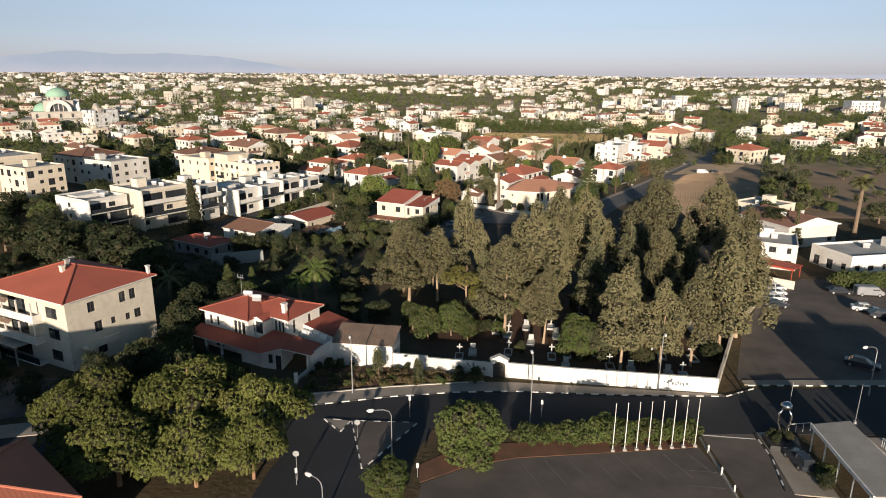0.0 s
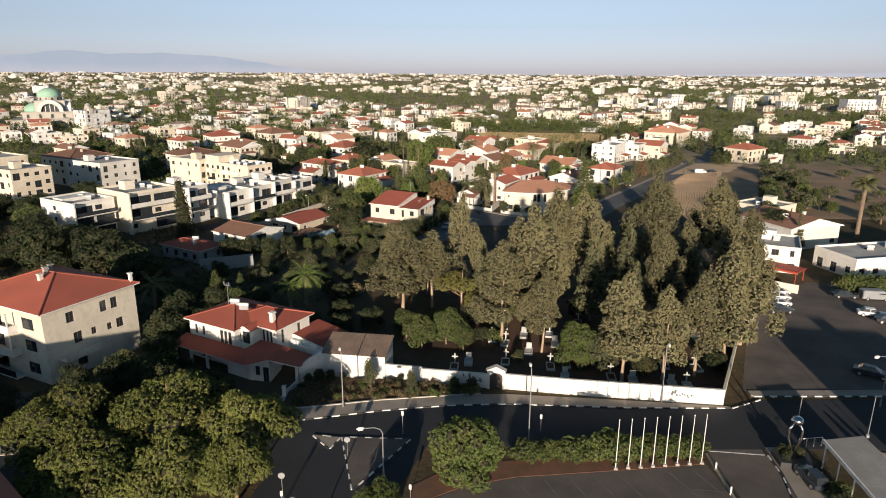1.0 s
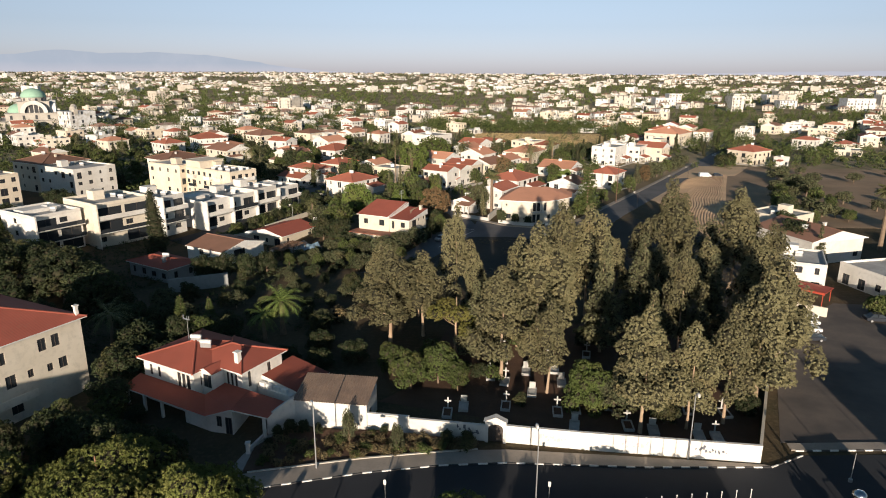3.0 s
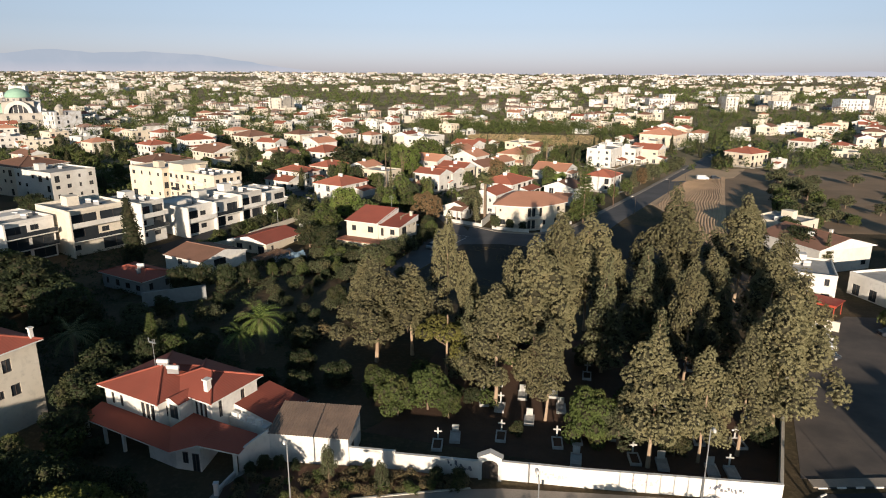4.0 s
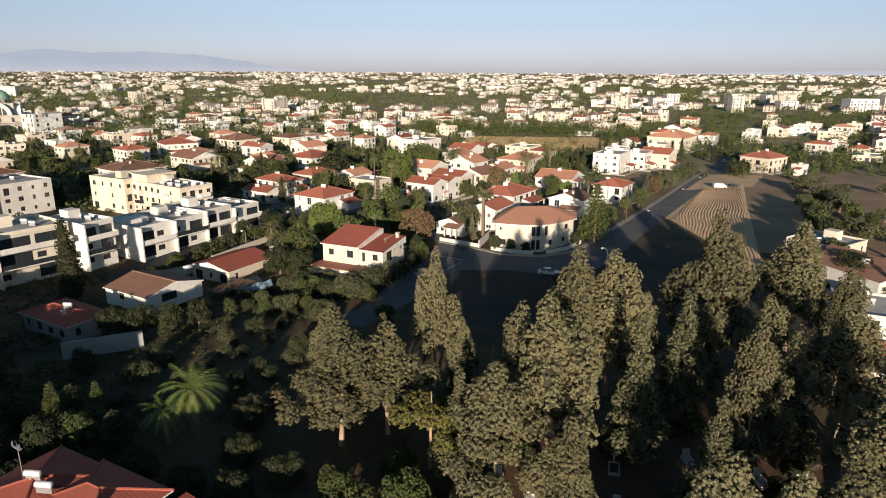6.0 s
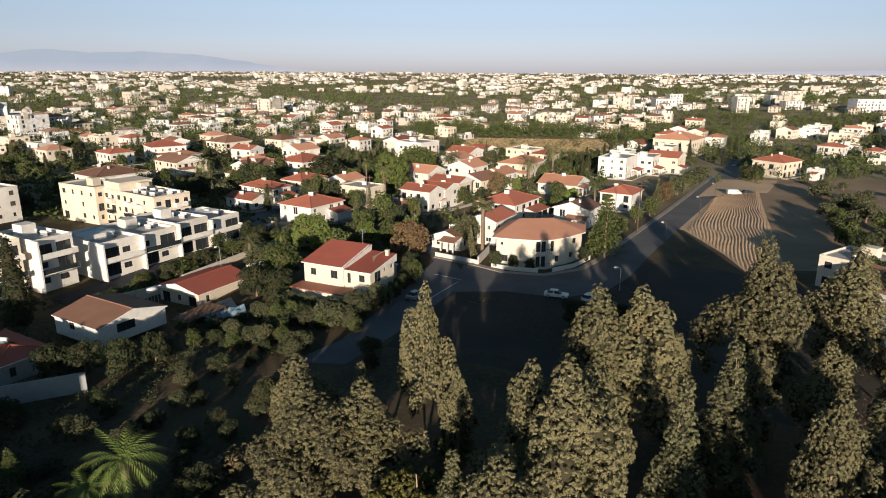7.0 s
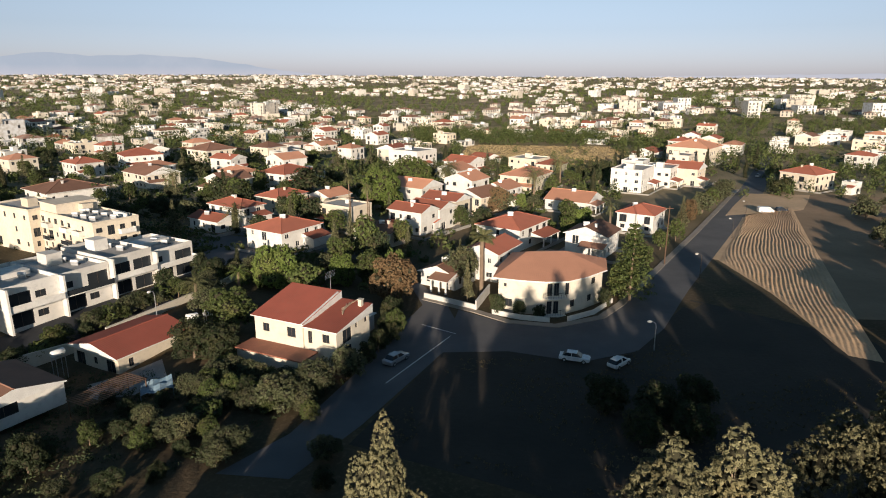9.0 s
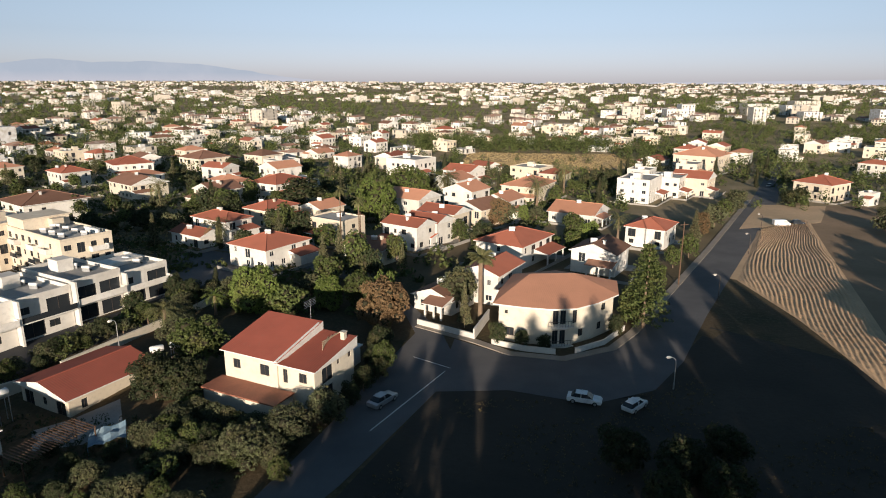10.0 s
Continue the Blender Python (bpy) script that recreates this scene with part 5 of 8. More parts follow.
# red-roofed house in the near corner
house(-40.2, 35.0, 57, 12, 12, 6.0, 2, "hip", "cream", "tile", "cream house with broad red tile roof", 0.8, 0.32, 95, z=0, style="dark", chimney=False, heater=False)


# unseen houses added out of view, so that their shade falls on the gardens
house(-60.0, 27.0, 57, 13, 13, 11.6, 4, "hip", "cream", "tile", "unseen cream four-storey house with red tile roof, added for shade", 0.6, 0.32, 96, z=0, style="dark", chimney=False, heater=False)
house(-80.0, 30.0, 57, 13, 14, 12.0, 4, "hip", "white", "tile", "unseen white four-storey house with red tile roof, added for shade", 0.6, 0.32, 98, z=0, style="dark", chimney=False, heater=False)


# ---- church with green dome ----
church = thing("church", -389, 506, -5, 35, "pale stone church with green dome and arched gables", "church")
church.matrix_world = church.matrix_world @ Matrix.Diagonal((0.98, 0.98, 0.98, 1))
g = Geo(); g.box(-20, -16, -1, 24, 16, 13); g.box(-20.5, -16.5, 13, 24.5, 16.5, 13.6); part("wall", g.mesh("wall", M["stone"]), church)
g = Geo(); g.box(-28, -22, -1, 30, 22, 7.2); part("aisle", g.mesh("aisle", M["stone"]), church)
g = Geo(); g.box(-28.6, -22.6, 7.2, 30.6, 22.6, 7.9); part("cornice", g.mesh("cornice", M["concrete"]), church)
g = Geo(); g.box(-11, -11, 13.6, 11, 11, 22); g.box(-11.4, -11.4, 22, 11.4, 11.4, 22.5); part("drum_base", g.mesh("drum_base", M["stone"]), church)
g = Geo(); g.tube([(0, 0, 22), (0, 0, 25.2), (0, 0, 25.5)], [8.8, 8.8, 9.4], 24); drum = part("drum", g.mesh("drum", M["stone"]), church)
for k in range(12):
    g = Geo(); g.box(-0.8, -8.9, 22.9, 0.8, -8.7, 24.8, Matrix.Rotation(radians(30 * k + 15), 4, "Z")); part("window", g.mesh("window", M["glass_far"]), drum)
g = Geo(); g.ball((0, 0, 25.5), 9.2, 24, 8, squash=0.78, half=True); part("dome", g.mesh("dome", M["green_dome"], smooth=True), church, "green copper dome")
g = Geo(); g.box(-0.12, -0.12, 32.5, 0.12, 0.12, 35.4); g.box(-0.8, -0.1, 34.2, 0.8, 0.1, 34.5); part("cross", g.mesh("cross", M["steel"]), church)
g = Geo(); g.ball((-11.5, 0, 13.6), 8.2, 20, 7, squash=0.85, half=True); part("half_dome", g.mesh("half_dome", M["green_dome"], smooth=True), church, "lower green half dome")
for m in (Matrix.Identity(4), Matrix.Rotation(radians(90), 4, "Z")):
    g = Geo()
    for k in range(16):
        a0, a1 = math.pi * k / 16, math.pi * (k + 1) / 16
        for ri, ro, y0, y1 in ((6.6, 9.6, -15.2, -11.0),):
            q = [(r * math.cos(t), 13.6 + r * math.sin(t)) for r, t in ((ri, a0), (ro, a0), (ro, a1), (ri, a1))]
            f0, f1 = [m @ Vector((x, y0, z)) for x, z in q], [m @ Vector((x, y1, z)) for x, z in q]
            g.face(*f0)
            g.face(f0[1], f1[1], f1[2], f0[2])
            g.face(f0[0], f0[3], f1[3], f1[0])
    part("gable_arch", g.mesh("gable_arch", M["white"], clean=True), church, "broad white arch over the gable")
    g = Geo()
    pts = [(6.6 * math.cos(math.pi * k / 12), 13.65 + 6.6 * math.sin(math.pi * k / 12)) for k in range(13)]
    g.face(*(m @ Vector((x, -13.2, z)) for x, z in pts))
    w = part("window", g.mesh("window", M["glass_far"]), church, "large half-round window")
    for k in range(3):
        g = Geo(); x = -3.3 + 3.3 * k
        g.box(x - 0.25, -13.45, 13.65, x + 0.25, -13.2, 13.65 + math.sqrt(6.6 ** 2 - x * x), m); part("mullion", g.mesh("mullion", M["white"]), w)
for k in range(10):
    g = Geo(); x = -26 + k * 5.5
    g.box(x, -22.12, 1.6, x + 1.9, -21.98, 5.0); g.tube([(x + 0.95, -22.12, 5.0), (x + 0.95, -21.98, 5.0)], [0.95, 0.95], 12); part("window", g.mesh("window", M["glass_far"]), church)
for k in range(7):
    g = Geo(); y = -18 + k * 5.6
    g.box(-28.12, y, 1.6, -27.98, y + 1.9, 5.6); part("window", g.mesh("window", M["glass_far"]), church)
for k in range(5):
    g = Geo(); x = -17 + k * 8.6
    g.box(x, -16.1, 8.6, x + 1.8, -15.98, 11.8); part("window", g.mesh("window", M["glass_far"]), church)
for sx, sy in ((25, -21), (25, 6)):
    g = Geo(); g.box(sx, sy, 0, sx + 5, sy + 5, 16); g.box(sx - 0.3, sy - 0.3, 16, sx + 5.3, sy + 5.3, 16.6); g.ball((sx + 2.5, sy + 2.5, 16.6), 2.6, 12, 5, half=True); part("bell_tower", g.mesh("bell_tower", M["stone"]), church)


# ---- plants ----
def sprays(centres, radii, per, length, width, seed, flat=1.0, tilt=0.9):
    """Leaf sprays as small rhombs over clumps: returns vertex and face arrays."""
    rng = np.random.default_rng(seed)
    c = np.repeat(np.asarray(centres, float), per, 0)
    r = np.repeat(np.asarray(radii, float), per, 0)
    n = len(c)
    d = rng.normal(size=(n, 3))
    d /= np.linalg.norm(d, axis=1, keepdims=True)
    rad = r * rng.uniform(0.8, 1.06, n)[:, None]
    p = c + d * rad * np.array([1, 1, flat])
    nrm = d + rng.normal(size=(n, 3)) * tilt * 0.5
    nrm /= np.linalg.norm(nrm, axis=1, keepdims=True)
    a = np.cross(nrm, rng.normal(size=(n, 3)))
    a /= np.linalg.norm(a, axis=1, keepdims=True) + 1e-9
    b = np.cross(nrm, a)
    s = rng.uniform(0.65, 1.3, n)[:, None]
    a, b = a * length * s / 2, b * width * s / 2
    mid = nrm * length * 0.12 * s
    v = np.stack([p - a, p - b + mid, p + a, p + b + mid], 1).reshape(-1, 3)
    f = np.arange(4 * n).reshape(-1, 4)
    return v, f


def array_mesh(name, v, f, mat):
    me = bpy.data.meshes.new(name)
    me.vertices.add(len(v))
    me.vertices.foreach_set("co", np.ascontiguousarray(v, np.float32).ravel())
    k = f.shape[1]
    me.loops.add(f.size)
    me.loops.foreach_set("vertex_index", f.ravel().astype(np.int32))
    me.polygons.add(len(f))
    me.polygons.foreach_set("loop_start", np.arange(0, f.size, k, dtype=np.int32))
    me.materials.append(mat)
    me.update()
    me.validate()
    return me


def trunk_mesh(h, r, limbs, seed, mat):
    rng = random.Random(seed)
    g = Geo()
    pts, x, y = [], 0.0, 0.0
    for k in range(7):
        pts.append((x, y, h * k / 6 - (0.3 if k == 0 else 0)))
        x += rng.uniform(-1, 1) * h * 0.012
        y += rng.uniform(-1, 1) * h * 0.012
    g.tube(pts, [r * (1.25 if k == 0 else 1 - k / 7.2) for k in range(7)], 8)
    for e in limbs:
        s = min(0.9, max(0.12, (e[2] - 0.25 * math.hypot(e[0], e[1])) / h))
        k = min(int(s * 6), 5)
        b = Vector(pts[k]).lerp(Vector(pts[k + 1]), s * 6 - k)
        e = Vector(e)
        mid = b.lerp(e, 0.5) + Vector((0, 0, -0.06 * (e - b).length))
        g.tube([b, mid, e], [r * 0.38 * (1 - 0.6 * s), r * 0.24 * (1 - 0.5 * s), 0.03], 5, cap=False)
    return g.mesh("trunk", mat)


KINDS = {}


def lobe_crown(lobes, spacing, tuft, per, leaf, seed, up=0.35, jitter=0.45, under=-0.55, core=0.64):
    """Foliage of one crown: every lobe (centre, radii) carries tufts over its surface and small sprays over each tuft,
    round a plain ball core.
    """
    rng = np.random.default_rng(seed)
    C = np.array([l[0] for l in lobes], float)
    R = np.array([l[1] for l in lobes], float)
    V, F, base = [], [], 0
    tp, tn = [], []
    for k in range(len(lobes)):
        c, r = C[k], R[k]
        area = 4 * math.pi * (((r[0] * r[1]) ** 1.6 + (r[0] * r[2]) ** 1.6 + (r[1] * r[2]) ** 1.6) / 3) ** (1 / 1.6)
        n = max(8, int(area / spacing ** 2))
        i = np.arange(n) + 0.5
        z = 1 - 2 * i / n
        a = i * 2.39996 + rng.uniform(0, 6.28)
        d = np.stack([np.sqrt(1 - z * z) * np.cos(a), np.sqrt(1 - z * z) * np.sin(a), z], 1) + rng.normal(size=(n, 3)) * 0.10
        d /= np.linalg.norm(d, axis=1, keepdims=True)
        swell = 1 + 0.10 * np.sin(d[:, 0] * 5 + k) * np.sin(d[:, 1] * 5 + 2 * k) + 0.08 * np.sin(d[:, 2] * 7 + 3 * k)
        p = c + d * r * (swell * rng.uniform(0.86, 1.10, n))[:, None]
        nr = d / r
        nr /= np.linalg.norm(nr, axis=1, keepdims=True)
        keep = (d[:, 2] > under + rng.uniform(-0.2, 0.2, n)) & (rng.random(n) > 0.05)
        for j in range(len(lobes)):
            if j != k:
                keep &= (((p - C[j]) / R[j]) ** 2).sum(1) > 0.62
        tp.append(p[keep]); tn.append(nr[keep])
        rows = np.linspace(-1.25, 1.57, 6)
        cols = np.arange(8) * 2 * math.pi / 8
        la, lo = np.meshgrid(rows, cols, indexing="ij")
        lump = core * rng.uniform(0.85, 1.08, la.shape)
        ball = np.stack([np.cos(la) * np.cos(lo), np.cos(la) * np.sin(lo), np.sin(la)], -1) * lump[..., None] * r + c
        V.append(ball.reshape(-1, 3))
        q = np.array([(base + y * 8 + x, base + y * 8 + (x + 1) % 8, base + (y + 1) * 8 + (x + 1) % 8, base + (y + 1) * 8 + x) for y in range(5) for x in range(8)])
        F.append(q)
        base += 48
    tp, tn = np.concatenate(tp), np.concatenate(tn)
    n = len(tp) * per
    size = np.repeat(rng.uniform(0.7, 1.35, len(tp)), per)[:, None]
    p, m = np.repeat(tp, per, 0), np.repeat(tn, per, 0)
    e = m + np.array([0, 0, up]) + rng.normal(size=(n, 3)) * 0.62
    e /= np.linalg.norm(e, axis=1, keepdims=True)
    p = p + e * tuft * size * rng.uniform(0.55, 1.0, (n, 1))
    nrm = e + rng.normal(size=(n, 3)) * jitter
    nrm /= np.linalg.norm(nrm, axis=1, keepdims=True)
    a = np.cross(nrm, rng.normal(size=(n, 3)))
    a /= np.linalg.norm(a, axis=1, keepdims=True) + 1e-9
    b = np.cross(nrm, a)
    s = rng.uniform(0.65, 1.3, n)[:, None]
    a, b = a * leaf[0] * s / 2, b * leaf[1] * s / 2
    mid = nrm * leaf[0] * 0.12 * s
    V.append(np.stack([p - a, p - b + mid, p + a, p + b + mid], 1).reshape(-1, 3))
    F.append(base + np.arange(4 * n).reshape(-1, 4))
    return np.concatenate(V), np.concatenate(F)


def conic_lobes(h, r, lo, seed, n=30, slim=1.0, tall=1.5):
    """Lobes of a tall ragged conifer: leading tops, then many boughs that widen downwards, with gaps."""
    rng = random.Random(seed)
    out = [((rng.uniform(-0.2, 0.2), rng.uniform(-0.2, 0.2), h * 0.92), (0.15 * r, 0.15 * r, 0.085 * h)), ((rng.uniform(-0.3, 0.3), rng.uniform(-0.3, 0.3), h * 0.80), (0.25 * r, 0.24 * r, 0.09 * h)), ((0.2 * r, -0.1 * r, h * 0.74), (0.18 * r, 0.18 * r, 0.10 * h))]
    a, ph = rng.uniform(0, 6.28), rng.uniform(0, 6.28)
    if rng.random() < 0.6:
        t = rng.uniform(0, 6.28)
        out.append(((0.34 * r * math.cos(t), 0.34 * r * math.sin(t), h * 0.79), (0.14 * r, 0.14 * r, 0.09 * h)))
    for k in range(n):
        s = (k + 0.5) / n
        a += 2.4 + rng.uniform(-0.5, 0.5)
        z = h * (lo + 0.05 + (0.78 - lo) * (1 - s) + rng.uniform(-0.03, 0.03))
        wide = r * (0.14 + 0.62 * min(1, s * 1.5)) * (1.0 if s < 0.8 else 1.15 - s * 0.3) * rng.uniform(0.45, 1.28)
        q = r * rng.uniform(0.13, 0.27)
        bend = 0.16 * r * math.sin(5 * s + ph)
        out.append(((wide * math.cos(a) + bend, wide * math.sin(a) - bend * 0.6, z), (q * slim, q * slim * rng.uniform(0.8, 1.2), q * tall * rng.uniform(0.6, 1.3))))
    return out


def tier_lobes(h, r, lo, seed, tiers=9):
    """Lobes of a layered conifer: uneven whorls of boughs that reach out and up."""
    rng = random.Random(seed)
    out = [((0, 0, h * 0.95), (0.13 * r, 0.13 * r, 0.06 * h)), ((0, 0, h * 0.55), (0.2 * r, 0.2 * r, 0.36 * h))]
    for k in range(tiers):
        s = k / (tiers - 1)
        z = h * (lo + 0.05 + (0.84 - lo) * s)
        reach = r * (1.0 - 0.82 * s) * rng.uniform(0.85, 1.1)
        m = 6 if s < 0.5 else 5
        for j in range(m):
            if rng.random() < 0.12:
                continue
            a = 6.283 * j / m + k * 0.7 + rng.uniform(-0.3, 0.3)
            q = reach * rng.uniform(0.62, 0.78)
            out.append(((q * math.cos(a), q * math.sin(a), z + 0.14 * q), (reach * 0.32, reach * 0.32, 0.030 * h + 0.10 * reach)))
    return out


def pine_lobes(h, r, lo, seed, n=8):
    """Lobes of a stone pine: clusters of flattened billows at several heights, with gaps between the clusters."""
    rng = random.Random(seed)
    heads = []
    tries = 0
    while len(heads) < n and tries < 600:
        tries += 1
        a, q = rng.uniform(0, 6.28), r * 0.80 * math.sqrt(rng.random())
        z = h * (0.86 - 0.42 * (q / r) ** 1.4 - rng.random() * 0.14)
        c = Vector((q * math.cos(a), q * math.sin(a), max(z, h * lo + 0.6)))
        if all(math.hypot(*(c - o).xy) / (0.47 * r) + abs(c.z - o.z) / (h * 0.5) > 1.0 for o in heads):
            heads.append(c)
    out = []
    for c in heads:
        for k in range(rng.choice((5, 6, 7))):
            w = r * rng.uniform(0.16, 0.25)
            a = rng.uniform(0, 6.28)
            q = 0 if k == 0 else r * rng.uniform(0.12, 0.27)
            out.append(((c.x + q * math.cos(a), c.y + q * math.sin(a), c.z + (0.25 if k == 0 else rng.uniform(-0.7, 0.15))), (w, w, w * rng.uniform(0.65, 0.85))))
    return out


def dome_lobes(h, r, lo, seed, n=9, loose=0.3):
    """Lobes of a rounded broadleaf crown of uneven outline."""
    rng = random.Random(seed)
    mid = h * (0.5 + lo / 2)
    out = [((0, 0, mid), (0.60 * r, 0.60 * r, 0.36 * h * (1 - lo)))]
    a = rng.uniform(0, 6.28)
    for k in range(n):
        a += 2.4
        t = (k + 0.5) / n
        z = h * (lo + 0.10 + (0.78 - lo) * t)
        q = r * math.sqrt(max(0.04, 1 - (1.35 * t - 0.45) ** 2)) * 0.72 * rng.uniform(1 - loose, 1 + loose * 0.5)
        w = r * rng.uniform(0.18, 0.36)
        out.append(((q * math.cos(a), q * math.sin(a), z + rng.uniform(-0.06, 0.06) * h), (w, w * rng.uniform(0.8, 1.2), w * rng.uniform(0.65, 1.0) * min(1.2, h / r / 1.6))))
    return out


def column_lobes(h, r, lo, seed, n=7):
    rng = random.Random(seed)
    return [((rng.uniform(-0.15, 0.15) * r, rng.uniform(-0.15, 0.15) * r, h * (0.08 + 0.82 * k / (n - 1))), (r * (0.9 - 0.55 * (k / (n - 1)) ** 2), r * (0.9 - 0.55 * (k / (n - 1)) ** 2), h * 0.13)) for k in range(n)]


def plant_kind(key, name, label, category, h, r, lo, shape, spacing, tuft, per, leaf, mat, bark="bark", trunk_r=0.22, variants=2, limbs=12, under=-0.55, jitter=0.45, up=0.35, core=0.66, **more):
    KINDS[key] = []
    for v in range(variants):
        lobes = shape(h, r, lo, hash_seed(key) + 7 * v, **more)
        vv, ff = lobe_crown(lobes, spacing, tuft, per, leaf, v + 11, up, jitter, under, core)
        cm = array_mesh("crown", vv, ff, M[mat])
        # the core balls get the painted shade colour, the sprays the leaf colour
        cm.materials.append(M["crown_shade"])
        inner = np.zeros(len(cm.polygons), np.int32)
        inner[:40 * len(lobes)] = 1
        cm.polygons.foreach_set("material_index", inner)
        tm = trunk_mesh(h * 0.86 if lo < 0.5 else h * 0.8, trunk_r, [l[0] for l in lobes][:limbs], v + 3, M[bark])
        KINDS[key].append((name, label, category, h, r, cm, tm))


def hash_seed(s):
    return sum((i + 1) * ord(c) for i, c in enumerate(s))


def plant(key, x, y, h, v=0, wide=1.0, z=None, rz=None, label="", group=""):
    if y > 212 and key + "_far" in KINDS:
        key += "_far"
    name, lb, cat, h0, r0, cm, tm = KINDS[key][v % len(KINDS[key])]
    ob = new(name)
    s = h / h0
    rz = (x * 37.1 + y * 17.3) % 360 if rz is None else rz
    ob.matrix_world = pose(x, y, (ground_z(x, y) if z is None else z), 0, 0, rz) @ Matrix.Diagonal((s * wide, s * wide, s, 1))
    tagged(ob, label or lb, cat, group)
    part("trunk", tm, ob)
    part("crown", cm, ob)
    return ob


plant_kind("grove", "conifer_tree", "tall grey-green conifer with ragged crown", "tree", 18, 4.9, 0.22, conic_lobes, 0.38, 0.24, 19, (0.21, 0.085), "l_grove", "bark_pale", 0.24, 5, 14, n=34, up=0.9)
plant_kind("spire", "conifer_tree", "slender grey-green conifer with layered branches", "tree", 16, 3.4, 0.08, tier_lobes, 0.36, 0.22, 16, (0.22, 0.08), "l_spire", "bark_pale", 0.2, 3, 30, up=0.7)
plant_kind("pine", "pine_tree", "broad green pine with billowing crown", "tree", 9, 5.6, 0.24, pine_lobes, 0.36, 0.26, 22, (0.20, 0.075), "l_pine", "bark_red", 0.26, 4, 14, n=13, under=-0.35, up=0.6, jitter=0.6)
plant_kind("ypine", "pine_tree", "yellow-green pine with spreading boughs", "tree", 10.5, 4.6, 0.4, pine_lobes, 0.40, 0.28, 20, (0.26, 0.09), "l_yellow", "bark_pale", 0.25, 1, 12, n=7, under=-0.3, up=0.6)
plant_kind("round", "broadleaf_tree", "bushy green tree with rounded crown", "tree", 6, 4.0, 0.05, dome_lobes, 0.34, 0.24, 14, (0.22, 0.085), "l_bright", "bark", 0.2, 2, 12, n=30, up=0.8, under=-0.8, jitter=0.6)
plant_kind("broad", "broadleaf_tree", "dark green broadleaf tree", "tree", 7, 3.2, 0.14, dome_lobes, 0.36, 0.24, 12, (0.24, 0.13), "l_green", "bark", 0.18, 4, 10, n=20, jitter=0.6)
plant_kind("broad_far", "broadleaf_tree", "dark green broadleaf tree", "tree", 7, 3.2, 0.14, dome_lobes, 0.60, 0.34, 8, (0.48, 0.26), "l_green", "bark", 0.18, 3, 6, n=16)
plant_kind("dark", "broadleaf_tree", "dense dark green tree", "tree", 7, 3.4, 0.10, dome_lobes, 0.40, 0.26, 12, (0.26, 0.13), "l_dark", "bark", 0.2, 4, 10, n=20, jitter=0.6)
plant_kind("dark_far", "broadleaf_tree", "dense dark green tree", "tree", 7, 3.4, 0.10, dome_lobes, 0.62, 0.34, 8, (0.48, 0.26), "l_dark", "bark", 0.2, 3, 6, n=16)
plant_kind("olive", "olive_tree", "grey-green olive tree with loose crown", "tree", 4, 2.3, 0.18, dome_lobes, 0.32, 0.24, 12, (0.20, 0.075), "l_olive", "bark", 0.16, 5, 10, n=18, loose=0.5, up=0.8, jitter=0.7)
plant_kind("olive_far", "olive_tree", "grey-green olive tree with loose crown", "tree", 4, 2.3, 0.18, dome_lobes, 0.5, 0.3, 8, (0.36, 0.16), "l_olive", "bark", 0.16, 3, 6, n=14, loose=0.5)
plant_kind("dry", "broadleaf_tree", "brownish drying tree with rounded crown", "tree", 7, 3.0, 0.10, dome_lobes, 0.36, 0.26, 14, (0.24, 0.13), "l_dry", "bark", 0.18, 1, 10, n=20, under=-0.9, jitter=0.6)
plant_kind("lime", "broadleaf_tree", "dense light green rounded tree", "tree", 7, 4.0, 0.05, dome_lobes, 0.36, 0.24, 14, (0.24, 0.13), "l_lime", "bark", 0.2, 2, 8, n=26, loose=0.15, under=-0.9, jitter=0.6)
plant_kind("bush", "shrub", "low green garden shrub", "shrub", 1.8, 1.5, 0.1, dome_lobes, 0.30, 0.2, 11, (0.20, 0.10), "l_green", "bark", 0.06, 3, 8, n=7, loose=0.45, under=-0.9)
plant_kind("oleander", "shrub", "sunlit leafy garden shrub", "shrub", 2.2, 1.4, 0.08, dome_lobes, 0.28, 0.22, 12, (0.22, 0.07), "l_bright", "bark", 0.06, 3, 8, n=7, loose=0.45, under=-0.9, up=0.8)
plant_kind("dryshrub", "shrub", "low brownish bed shrub", "shrub", 1.8, 1.5, 0.1, dome_lobes, 0.34, 0.24, 9, (0.24, 0.09), "l_bed", "bark", 0.05, 3, 6, n=6, loose=0.5, under=-0.9, up=0.9)
plant_kind("cypress", "cypress_tree", "narrow dark green cypress", "tree", 11, 1.45, 0.03, column_lobes, 0.28, 0.16, 14, (0.20, 0.09), "l_cypress", "bark", 0.16, 2, 4, up=1.2, under=-2, core=0.85)


def araucaria_kind():
    """Norfolk pine: regular whorls of level branches."""
    rng = random.Random(4)
    pts, rad = [], []
    for k in range(15):
        s = k / 15
        R = 2.5 * (1 - s) ** 0.8 + 0.15
        for j in range(7):
            a = 6.283 * j / 7 + k * 0.4
            for q in (0.35, 0.7, 1.0):
                pts.append((R * q * math.cos(a), R * q * math.sin(a), 1.2 + 10.4 * s + 0.25 * q))
                rad.append([0.32 * (1.1 - 0.4 * s)])
    v, f = sprays(pts, rad, 16, 0.34, 0.14, 7, 0.6)
    KINDS["araucaria"] = [("norfolk_pine", "tall Norfolk pine with tiered branches", "tree", 12, 2.5, array_mesh("crown", v, f, M["l_green"]), trunk_mesh(11.8, 0.16, pts[:60:3], 2, M["bark"]))]


